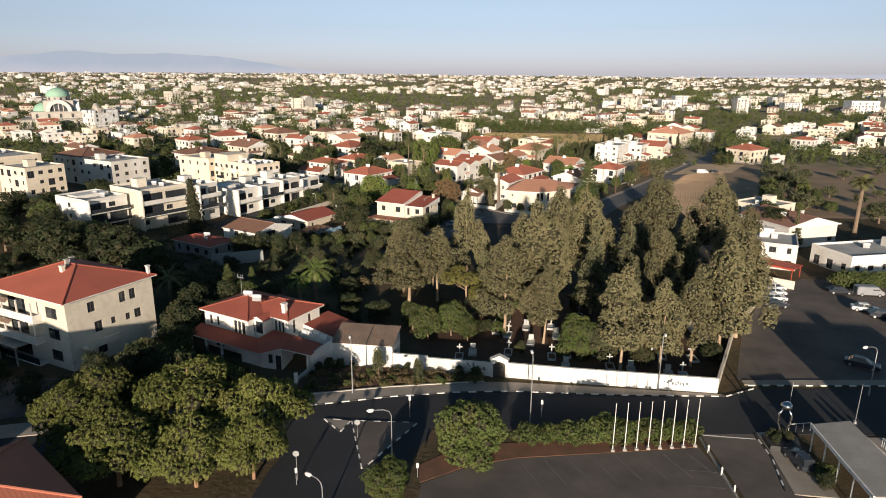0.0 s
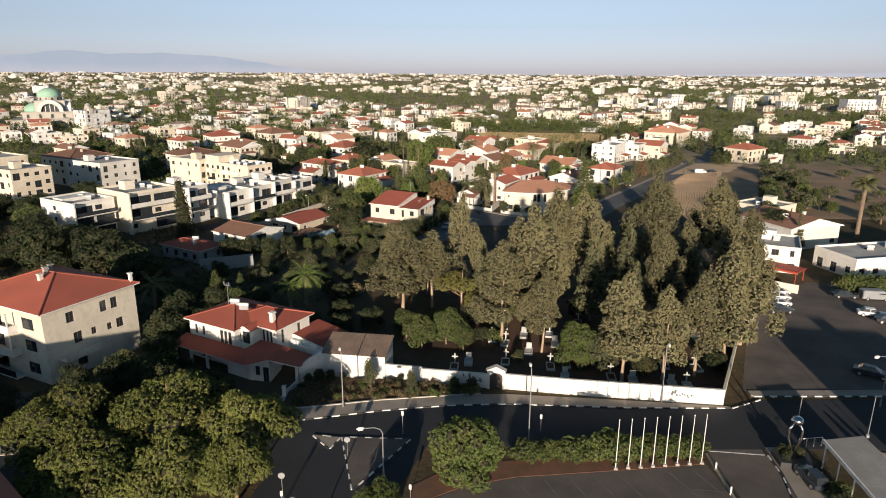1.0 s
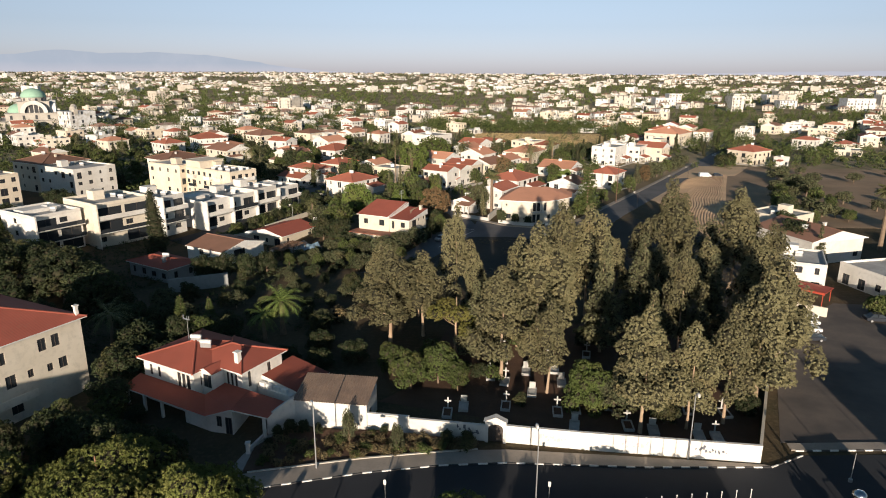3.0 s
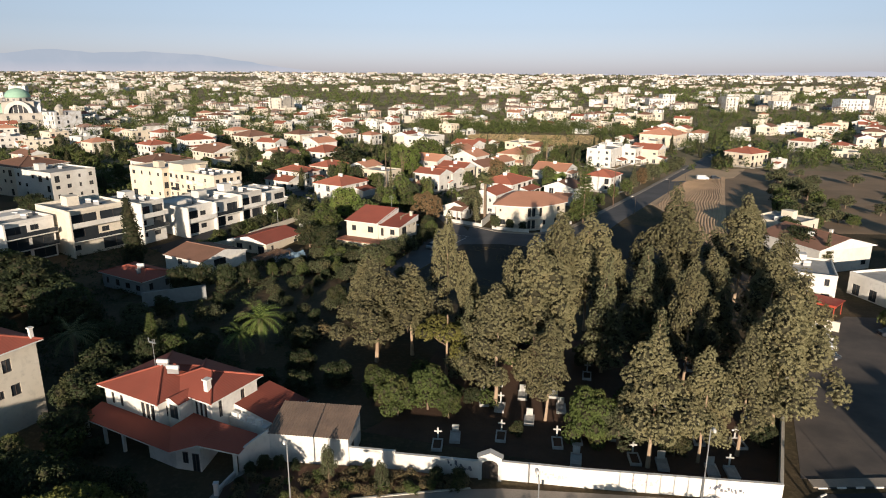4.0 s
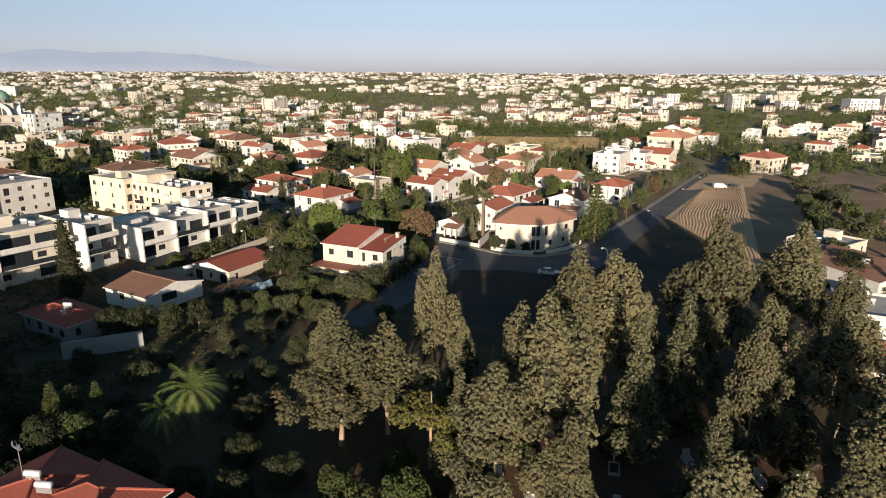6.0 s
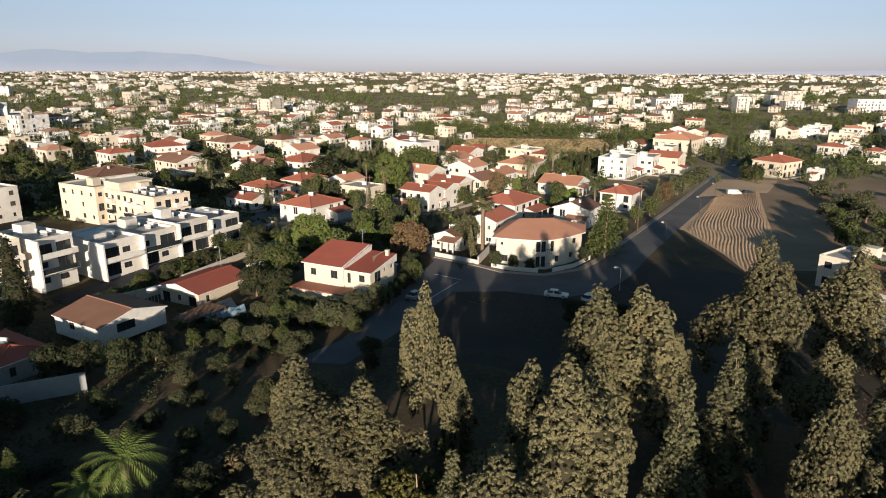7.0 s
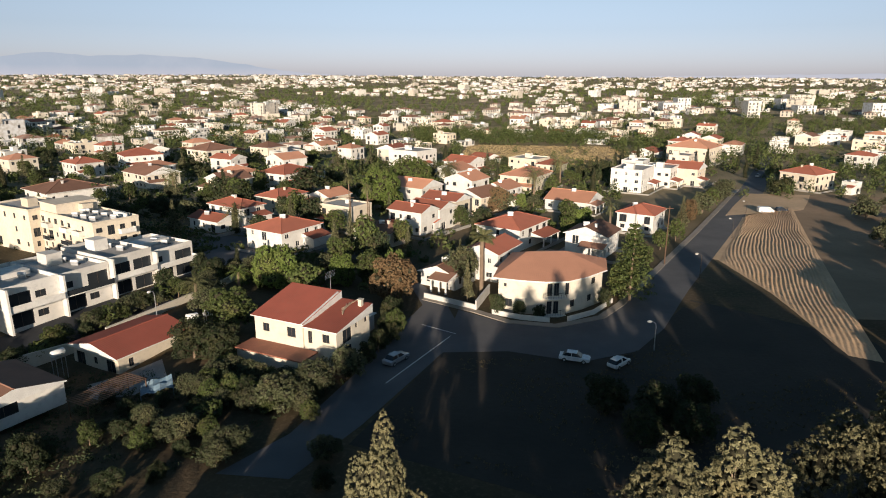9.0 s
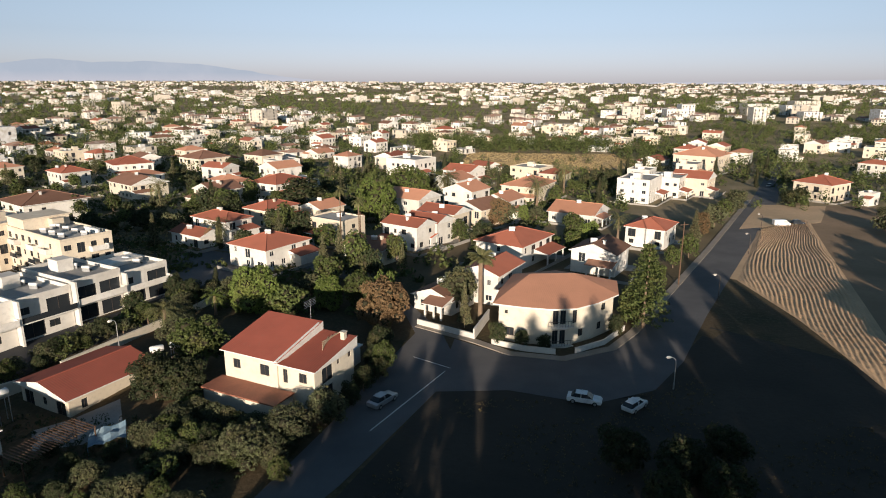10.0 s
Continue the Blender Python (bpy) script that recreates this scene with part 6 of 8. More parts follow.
def palm_kind(key, h, n, frond, label, mat):
    """Palm: bare trunk and arching fronds, each with leaflets down both sides."""
    rng = random.Random(hash_seed(key))
    V, F = [], []
    for k in range(n):
        a = 6.283 * k / n + rng.uniform(-0.1, 0.1)
        el = rng.uniform(0.25, 1.35) if key == "palm_tall" else rng.uniform(-0.35, 1.2)
        prev = Vector((0, 0, h))
        d = Vector((math.cos(a) * math.cos(el), math.sin(a) * math.cos(el), math.sin(el)))
        side = Vector((-math.sin(a), math.cos(a), 0))
        for j in range(12):
            p = prev + d * frond / 12
            d = (d + Vector((0, 0, -0.13))).normalized()
            w = frond * (0.34 if key == "palm_tall" else 0.2) * math.sin(math.pi * (j + 1.5) / 14)
            for s in (-1, 1):
                tip = p + side * s * w + d * w * 0.8 + Vector((0, 0, -w * 0.3))
                i = len(V)
                V += [prev, prev.lerp(p, 1.3 if key[:6] in ("palm_t", "palm_s") else 0.55), tip, prev.lerp(p, 0.15) + (tip - prev) * 0.5]
                F.append((i, i + 1, i + 2, i + 3))
            prev = p
    cm = array_mesh("crown", np.array([tuple(p) for p in V]), np.array(F), M[mat])
    g = Geo()
    g.tube([(0, 0, -0.2), (0.05, 0, h * 0.3), (0.1, 0.05, h * 0.7), (0, 0, h)], [0.5, 0.42, 0.40, 0.46] if key == "palm_tall" else [0.2, 0.14, 0.13, 0.15] if key == "palm_slim" else [0.32, 0.24, 0.22, 0.26], 9)
    KINDS[key] = [("palm_tree", label, "palm", h, frond, cm, g.mesh("trunk", M["bark"]))]


araucaria_kind()
palm_kind("palm_tall", 12, 40, 2.9, "tall fan palm with bare trunk", "l_palm")
palm_kind("palm_slim", 14, 22, 1.9, "slender tall palm with small crown", "l_palm")
palm_kind("palm", 4.5, 30, 3.2, "date palm with arching fronds", "l_palm")
palm_kind("palm_low", 3.2, 34, 2.4, "low bright green palm", "l_lime")

# cemetery grove: x, y, height, kind, variant, width
for x, y, h, k, v, w in (
        (-8.3, 125.6, 19.2, "grove", 0, 0.60), (-17.2, 110.7, 15.3, "grove", 1, 1.25), (-12.4, 113.6, 14.0, "grove", 2, 1.2), (0.3, 99.7, 16.3, "grove", 3, 1.05),
        (5.0, 105.0, 20.8, "grove", 0, 0.95), (9.5, 123, 20.4, "grove", 1, 0.85), (14.1, 126.2, 19.4, "grove", 2, 0.95), (14.9, 111, 17.0, "spire", 0, 0.95),
        (22.2, 121.5, 16.0, "spire", 1, 1.1), (25.3, 108.1, 18.0, "grove", 3, 0.7), (28.8, 133.9, 23.0, "grove", 0, 0.85), (43.0, 143.1, 20.2, "grove", 1, 0.95),
        (17.0, 88.6, 15.6, "grove", 2, 0.95), (22.6, 90.2, 13.5, "grove", 3, 0.85), (27.3, 92.0, 15.0, "grove", 0, 0.9), (32.0, 95.0, 18.5, "grove", 1, 0.95),
        (37.0, 104.0, 18.0, "grove", 2, 1.0), (39.0, 118, 17.5, "grove", 3, 0.9), (6.5, 97.0, 13.0, "grove", 1, 0.9), (-3.5, 106.5, 12.0, "spire", 0, 1.2),
        (-19.5, 117.5, 14.2, "grove", 3, 1.15), (33.0, 126, 14.5, "grove", 2, 0.9), (20.0, 101, 13.5, "spire", 1, 1.1), (30.5, 112, 15.5, "spire", 0, 1.2),
        (42.5, 127, 14, "grove", 0, 0.75), (47.5, 149, 16, "grove", 3, 0.8), (8.0, 115.0, 16.0, "grove", 3, 0.9), (-4.6, 122.0, 11.5, "grove", 2, 0.7), (2.5, 111.5, 17.5, "grove", 1, 0.8), (25.8, 126.5, 13.0, "grove", 3, 0.85), (19.5, 131, 12.5, "grove", 0, 0.8), (-14.5, 122.0, 11.5, "grove", 0, 0.8), (48, 138, 15, "grove", 2, 0.9),  (11.5, 93.5, 6.0, "round", 0, 0.75)):
    plant(k, x, y, h, v, w * (1.15 if k == "grove" else 1.05), group="cemetery trees")
plant("ypine", -6.7, 107.6, 10.5, 0, 1.0, group="cemetery trees")
plant("olive", 14.5, 92.5, 5.2, 0, 1.1)
for x, y, h, w in ((-11.5, 96.0, 5.2, 1.0), (-8.0, 98.0, 5.6, 1.0), (-14.5, 99.5, 4.6, 1.0), (-5.2, 96.2, 4.0, 0.9)):
    plant("broad", x, y, h, int(h), w)

# foreground pines, the round tree and the hedge
# the last four pines stand unseen out of view, added to shade the flats
for x, y, h, v, w in ((-43.0, 61.0, 10.4, 0, 0.95), (-33.0, 63.5, 10.6, 1, 1.0), (-24.6, 63.0, 9.6, 2, 0.85), (-36.5, 55.0, 8.6, 3, 1.0), (-28.8, 56.0, 8.2, 0, 0.95), (-23.6, 58.0, 8.0, 1, 0.72),
                      (-76, 50, 10.0, 2, 1.0), (-68, 47, 10.5, 3, 1.0), (-60, 45, 9.5, 0, 1.0), (-84, 55, 10.5, 1, 1.0)):
    plant("pine", x, y, h, v, w, group="roadside pines")
plant("round", -2.0, 65.6, 6.0, 0, 0.95)
plant("round", -9.6, 57.4, 3.6, 1, 0.9)
rng = random.Random(8)
for k in range(26):
    s = k / 25
    x, y = 4.2 + 18.6 * s, 69.0 + 3.2 * s + rng.uniform(-0.5, 0.5)
    plant("oleander" if k % 3 else "bush", x, y, rng.uniform(1.6, 2.4) * (1.3 if 0.42 < s < 0.6 else 1), k, 0.95, label="hedge shrub beside the parking lot", group="parking lot hedge")
# planting bed shrubs and saplings
for k in range(125):
    q = rng.random()
    x = -25 + 23 * q
    y0, y1 = 75.6 + 6.8 * q, 82.6 + 2.2 * min(1.0, q * 2.2) - 0.3
    plant("bush" if k % 4 == 0 else "dryshrub", x, rng.uniform(y0 + 0.4, max(y0 + 0.6, y1 - 0.6)), rng.uniform(0.45, 1.05), k, 1.0, label="small shrub in the planting bed", group="bed shrubs")
for x, y, h in ((-24.6, 82.2, 1.7), (-23.4, 83.2, 2.0), (-22.0, 83.6, 1.8), (-20.2, 83.6, 1.4), (-24.9, 80.2, 1.3), (-5.2, 83.4, 1.9), (-2.9, 83.4, 2.0), (-12.6, 84.2, 1.3)):
    plant("dark", x, y, h, int(-x), 0.8, label="dark shrub by the white wall", group="bed shrubs")
for x, y, h in ((-16.2, 82.2, 4.1), (-10.5, 81.0, 3.6)):
    plant("olive", x, y, h, int(x), 0.36, label="slender young tree in the planting bed")

# orchard and gardens
for k in range(46):
    x, y = rng.uniform(-64, -14), rng.uniform(104, 150)
    if y > 126 + (x + 64) * 0.9 and x > -40 and y > 150:
        continue
    if math.hypot(x + 34, y - 111) < 5 or (x > -22 and y < 120) or (x < -52 and 124 < y < 148):
        continue
    plant("olive" if rng.random() < (0.8 if y < 124 else 0.4) else "dark", x, y, rng.uniform(2.4, 3.8) * (1.0 if y < 124 else 0.7), k, rng.uniform(0.9, 1.25), group="orchard trees")
for k in range(46):
    x, y = rng.uniform(-50, -24), rng.uniform(146, 168)
    if x > -52 + (y - 118) * 0.62 + 4 or (x > -42 and y > 163) or (x < -45.5 and y > 152):
        continue
    plant(rng.choice(("olive", "dark", "broad", "bush")), x, y, rng.uniform(1.6, 3.2), k, rng.uniform(0.9, 1.2), group="garden trees")
for x, y, h, k, w in (
        (-45, 181, 7.5, "broad", 1.1), (-47, 173, 6.5, "dark", 1.1), (-42.5, 172.5, 5.5, "dark", 1.1), (-40, 165, 3.2, "olive", 1.1), (-46.2, 205, 8.6, "lime", 0.9), (-33.9, 208, 6.2, "lime", 0.8), (-37.6, 230, 11, "spire", 0.9), (-42.5, 290, 13, "lime", 0.9), (-74.6, 317, 10, "dark", 1.6), (-10.9, 217, 8, "spire", 0.7),
        (-21.6, 199, 9.2, "dry", 1.1), (-22.2, 202.5, 9.0, "lime", 0.5), (-40, 205, 5, "bush", 1.0), (-60, 207, 5, "dark", 1.0), (-53, 190, 4.5, "olive", 1.2), (-56, 196, 4.2, "olive", 1.2),
        (-18.5, 183.5, 4.5, "broad", 0.8), (-20, 189, 4.8, "dark", 0.9), (-22.5, 168, 4.5, "olive", 1.0), (-25.5, 164, 4.2, "olive", 1.2), (-29, 159, 4.4, "olive", 1.2),
        (-92, 133, 7.5, "dark", 1.4), (-84, 128, 8, "dark", 1.4), (-100, 140, 6, "broad", 1.3), (-74, 121, 7, "dark", 1.2), (-66, 116, 5, "dark", 1.3), (-58, 108, 5.5, "dark", 1.2), (-51, 97, 5, "dark", 1.1),
        (-48, 104, 5, "dark", 1.0), (-75, 108, 5, "dark", 1.4), (-85, 114, 6, "dark", 1.4), (-70, 96, 5, "dark", 1.2), (-49, 79, 4.5, "broad", 0.9), (-45, 76, 3.4, "bush", 1.0), (-52, 74, 5, "dark", 0.9),
        (-2.5, 190.9 + 4.4, 3.6, "dark", 0.8), (1.4, 194.4, 3.0, "dark", 0.8), (4.8, 193.8, 2.6, "dark", 0.9), (16.8, 201.5, 3.6, "dark", 0.7), (20.5, 209, 6.2, "oleander", 0.7), (23.5, 213, 4.5, "broad", 0.7),
        (-8.2, 201.6, 7.5, "spire", 0.8), (-9.8, 211, 8, "olive", 0.8), (-33.5, 230, 9, "broad", 0.9), (-30, 226, 7, "dark", 0.8), (-27, 240, 7, "broad", 0.8),
        (29.5, 231, 4.5, "broad", 0.8), (36, 246, 5, "broad", 0.9), (42, 256, 5.5, "broad", 1.0), (47, 271, 9.5, "spire", 1.0), (52, 283, 7.0, "dry", 0.9), (55, 288, 8.5, "spire", 1.1), (60, 298, 6.5, "olive", 1.1), (66, 310, 6, "broad", 1.0), (72, 322, 5.5, "olive", 1.2), (79, 338, 5.5, "olive", 1.3),
        (15, 258, 5, "round", 1.0), (20, 262, 4.6, "dark", 1.0), (-4, 290, 7.5, "olive", 1.2), (-38, 322, 13, "round", 1.0), (-60, 300, 7, "broad", 1.1), (98, 340, 6, "dark", 1.2), (104, 346, 6, "dark", 1.1),
        (-66, 246, 6, "dark", 1.0), (-62, 259, 9, "spire", 1.0), (-57, 262, 8, "dark", 0.9), (-90, 290, 8, "dark", 1.2), (-97, 296, 8, "dark", 1.2), (-106, 268, 6, "dark", 1.4), (-112, 256, 6, "dark", 1.4), (-118, 262, 6, "dark", 1.2)):
    plant(k, x, y, h, int(x + y), w)
for k in range(46):
    x, y = rng.uniform(-112, -44), rng.uniform(62, 132)
    if -72 < x < -49 and 74 < y < 100 or (x < -62 and 126 < y) or (x > -50 and y < 98 and y > 80):
        continue
    if y < 66 + (x + 112) * 0.10 or y < 52.5 + (x + 80) * 0.36 + 8:
        continue
    plant(rng.choice(("dark", "dark", "broad")), x, y, rng.uniform(2.8, 5.0), k, rng.uniform(0.9, 1.35), group="shaded garden trees")
plant("araucaria", 21.8, 205.0, 15.5, 0, 1.25)
plant("araucaria", -50.5, 109, 7.0)
plant("araucaria", -47.5, 112.5, 5.5)
plant("palm_tall", -5.8, 205.6, 11.0)
plant("palm_tall", 88, 178, 14)
plant("palm", -58.5, 103, 5.4)
plant("palm_low", -34.8, 111.5, 5.6)
plant("palm_low", -36.6, 108.5, 4.2)
plant("palm", -55.5, 191, 5.0)
plant("palm", -74.8, 250, 6.2)
plant("palm", -122, 305, 8)
plant("palm", -26, 330, 8)
plant("palm", -102, 137, 5.5)
for x, y, h in ((-82.4, 156.6, 15.0), (-58, 214, 5.5), (-44, 330, 10), (52, 410, 10), (60, 412, 11), (66, 408, 9), (48, 405, 9), (95, 420, 10), (122, 430, 11)):
    plant("cypress", x, y, h, int(h), 1.0 if h < 14 else 1.15)
# trees along the right of the field
for k in range(26):
    s = k / 25
    x = 69 + 38 * s + rng.uniform(0, 14)
    y = 158 + 140 * s + rng.uniform(-5, 5)
    if 60 < x < 95 and y < 196:
        continue
    plant(rng.choice(("olive", "broad", "olive", "olive")), x, y, rng.uniform(3.2, 5.8), k, 1.2, group="trees beside the field")
for k in range(13):
    x, y = rng.uniform(104, 190), rng.uniform(225, 330)
    plant("olive", x, y, rng.uniform(3.0, 4.6), k, 1.2, group="olive grove beyond the field")
for k in range(10):
    x, y = rng.uniform(76, 130), rng.uniform(150, 215)
    if x < 96 and y < 195:
        continue
    plant(rng.choice(("broad", "dark", "olive")), x, y, rng.uniform(4, 7), k, 1.2)
# clipped hedge by the annexe
for k in range(14):
    plant("bush", 64.4 + k * 1.2, 132.6 + 0.1 * k, 3.4, k, 0.75, label="tall clipped green hedge", group="annexe hedge")

# cemetery undergrowth
for k in range(34):
    x, y = rng.uniform(-13, 42), rng.uniform(88, 132)
    if x > 29 + (y - 84) * 0.42 or (6 < x < 14 and 96 < y < 112) or x < -2 and y < 95:
        continue
    plant(rng.choice(("bush", "dark", "dark")), x, y, rng.uniform(1.6, 3.6), k, 1.1, label="dark shrub under the cemetery trees", group="cemetery undergrowth")

for x, y, h in ((-64, 66, 5), (-70, 70, 6), (-58, 69, 4.5), (-54, 71, 5), (-76, 66, 6), (-61, 73, 3.5), (-67, 74, 5), (-73, 76, 6), (-80, 78, 7), (-78, 86, 7), (-76, 95, 7)):
    plant("dark", x, y, h * 0.6, int(h * 2), 1.3, group="shaded garden trees")
# dark shrubs and trees between the pines and the villa
for k in range(34):
    x, y = rng.uniform(-52, -26), rng.uniform(66, 84)
    if y < 66.5 + (x + 52) * 0.42 or y > 80 + (x + 30) * -0.3 or (x > -34 and y > 76):
        continue
    plant(rng.choice(("dark", "bush", "dark", "broad")), x, y, rng.uniform(1.6, 3.0), k, 1.1, group="villa garden")
for x, y, h in ((-47.5, 86, 6), (-50, 92, 7.5), (-46, 97, 6.5), (-41, 100, 6), (-36, 101, 5.5), (-30, 100, 5), (-25, 99.5, 5), (-21, 103, 5), (-27, 106, 5), (-42, 107, 6), (-53, 101, 8)):
    plant("dark", x, y, h * 0.68, int(h * 2), 1.3, group="villa garden")

for x, y, h in ((-46.0, 74.5, 6.8), (-42.6, 73.8, 6.9), (-39.2, 73.0, 6.6), (-35.8, 72.6, 6.4), (-32.6, 72.4, 6.0)):
    plant("dark", x, y, h, int(-x), 0.85, group="villa garden")

# shrubs before the terrace of the house by the lane
for k in range(11):
    q = k / 10
    x, y = -24.4 - 1.63 - 0.946 * (2 + 13 * q) * 1.0 - 0.33 * 3.6, 169.7 - 4.7 + 0.326 * (2 + 13 * q) - 0.9
    plant("olive" if k % 3 else "bush", x + 0.4 * math.sin(k), y + 0.4 * math.cos(k * 2), 2.3 + 0.5 * math.sin(k * 1.7), k, 1.0, group="terrace shrubs")

# green shrubs in the garden before that terrace
for k in range(14):
    x = -42 + 1.35 * k + 0.8 * math.sin(k * 2.1)
    plant(("olive", "broad", "oleander", "broad")[k % 4], x, 161.5 - 0.28 * (x + 42) * 0.6 + 2.2 * math.sin(k * 1.3), 2.4 + 1.0 * (0.5 + 0.5 * math.sin(k * 2.7)), k, 1.0, group="terrace shrubs")

# more orchard undergrowth, and trees between the cemetery and the field
for k in range(46):
    x, y = rng.uniform(-62, -16), rng.uniform(104, 160)
    if x > -52 + (y - 118) * 0.62 + 3 and y > 130 or (x < -50 and 124 < y < 150) or math.hypot(x + 34, y - 111) < 4 or (x > -22 and y < 122):
        continue
    plant(rng.choice(("olive", "dryshrub", "dark", "olive")), x, y, rng.uniform(1.0, 2.6), k, 1.2, group="orchard undergrowth")
for x, y, h, k in ((66, 172, 8.5, "dark"), (68.5, 184, 7.5, "dark"), (73, 196, 7, "broad"), (78, 208, 7.5, "dark"), (81, 221, 7, "broad"), (85, 232, 6, "olive"), (68, 164, 9, "spire"), (90, 246, 5.5, "broad"), (93, 258, 5, "olive")):
    plant(k, x, y, h, int(x), 1.0, group="trees beside the field")

# planting between the white rows and the low houses before them
for k in range(22):
    q = k / 21
    x, y = -74.5 + 17.5 * q + 0.9 * math.sin(k * 2.3), 166 + 46 * q
    plant(("olive", "dark", "olive", "bush", "broad")[k % 5], x, y, 2.4 + 1.4 * (0.5 + 0.5 * math.sin(k * 1.9)), k, 1.05, group="forecourt planting")

# trees and palms in the gardens behind the bend
for x, y, h, k, w in (
        (-63.4, 268.6, 8.0, "broad", 1.00), (-68.0, 269.6, 7.0, "dark", 0.80), (-99.3, 293.8, 9.0, "dark", 1.00), (-90.6, 291.0, 9.0, "broad", 1.00), (-41.6, 231.0, 8.5, "spire", 1.10),
        (-34.7, 228.2, 7.0, "spire", 1.00), (-39.4, 214.7, 4.5, "olive", 1.00), (-4.8, 288.1, 9.0, "dry", 0.90), (19.4, 268.3, 6.0, "lime", 0.75), (15.4, 269.2, 8.0, "broad", 0.80),
        (27.9, 275.0, 6.0, "palm", 1.00), (7.1, 319.4, 9.0, "palm", 0.90), (18.6, 355.1, 10.0, "palm", 0.80), (2.1, 299.9, 4.5, "lime", 0.80), (-26.4, 343.1, 8.0, "palm", 1.00),
        (-44.0, 254.5, 15.0, "palm_slim", 1.00), (-35.6, 239.6, 15.0, "palm_slim", 1.00), (-14.8, 265.3, 5.5, "broad", 1.00), (-25.0, 236.2, 6.0, "spire", 1.00), (-63.4, 208.2, 5.5, "dark", 0.70),
        (-52.7, 202.3, 3.6, "palm_low", 1.00), (-66.5, 199.4, 4.5, "dark", 0.80)):
    plant(k, x, y, h, int(x + y), w, group="garden trees of the town")
# dark trees south of the low white house and at the foot of the lane
for x, y, h in ((-60.0, 135.5, 5.6), (-56.6, 136.6, 5.4), (-53.2, 139.6, 5.2), (-50.0, 142.8, 4.8), (-28.5, 131.0, 4.5), (-24.8, 132.0, 4.4)):
    plant("dark", x, y, h, int(-x), 0.95, group="orchard trees")
# dark shrubs along the lane
for x, y, h in ((-20.2, 184.5, 3.2), (-18.6, 180.5, 3.4), (-19.8, 177.0, 3.6), (-20.6, 173.0, 3.4), (-22.4, 168.5, 3.6), (-19.6, 187.5, 3.4)):
    plant("dark", x, y, h, int(h * 9), 0.85, group="lane shrubs")

# dark trees before the tall blocks of flats
for x, y, h in ((-128, 160, 8), (-137, 152, 8), (-120, 150, 7.5), (-113, 143, 8), (-142, 166, 7.5), (-106, 134, 8.5), (-133, 170, 7), (-124, 168, 6.5), (-148, 158, 8), (-98, 126, 9), (-116, 132, 8), (-126, 140, 8), (-140, 140, 8)):
    plant("dark" if int(x) % 3 else "broad", x, y, h, int(-x), 1.2, group="trees by the white rows")
# large dark trees before the white rows, and the copse beside them
for x, y, h, w in ((-79.1, 120.2, 9.5, 1.3), (-70.1, 116.2, 8.0, 1.2), (-118, 178, 7, 1.3), (-126, 184, 7, 1.3), (-111, 170, 6.5, 1.3), (-134, 192, 7, 1.3), (-120, 190, 6.5, 1.2), (-106, 160, 6, 1.3)):
    plant("dark", x, y, h, int(x), w, group="trees by the white rows")


# ---- the town beyond ----
def clear_of(x, y, taken, d):
    return all((x - a) ** 2 + (y - b) ** 2 > d * d for a, b in taken)


taken = [(r[0], r[1]) for r in H] + [(-370, 500), (-352, 500), (-390, 515), (-370, 520), (-400, 500), (-86, 210), (-142, 264), (-143, 212), (-160, 220), (-138, 178), (-145, 196)]
rng = random.Random(77)


def open_ground(x, y):
    """Roads, the dry meadow and the wooded belt stay free of houses."""
    if -30 < x < 70 and 425 < y < 520:
        return True
    if -70 < x < 60 and 520 < y < 575:
        return True
    if 90 < x < 260 and 150 < y < 400:
        return True
    return abs(x - (88.9 + (y - 351.5) * 0.41)) < 10 and y > 340


count = 0
tries = 0
while count < 150 and tries < 4000:
    tries += 1
    y = 285 + 420 * rng.random() ** 0.8
    x = rng.uniform(-0.95 * y - 10, 0.62 * y + 20)
    if y < 345 and (x > -110 or x < -230) and x < 150:
        continue
    if open_ground(x, y) or not clear_of(x, y, taken, 21):
        continue
    taken.append((x, y))
    r = rng.random()
    roof = "hip" if r < 0.38 else "gable" if r < 0.6 else "flat"
    wall = rng.choice(("white", "white", "cream", "pale"))
    tile = rng.choice(("tile", "tile_or", "tile_br", "tile"))
    s = rng.choice((1, 2, 2))
    colour = {"white": "white", "cream": "cream", "pale": "pale"}[wall]
    roof_word = {"hip": "tiled hip roof", "gable": "tiled gable roof", "flat": "flat roof"}[roof]
    house(x, y, rng.choice((50, 58, 64, 70)), rng.uniform(9, 15), rng.uniform(9, 14), 3.1 * s, s, roof, wall, tile, "%s %s house with %s among trees" % (colour, ("low", "two-storey")[s - 1], roof_word),
          seed=count + 300, style="far", chimney=rng.random() < 0.3, heater=rng.random() < 0.5, annexe=rng.random() < 0.6, group="town houses", far=True)
    count += 1


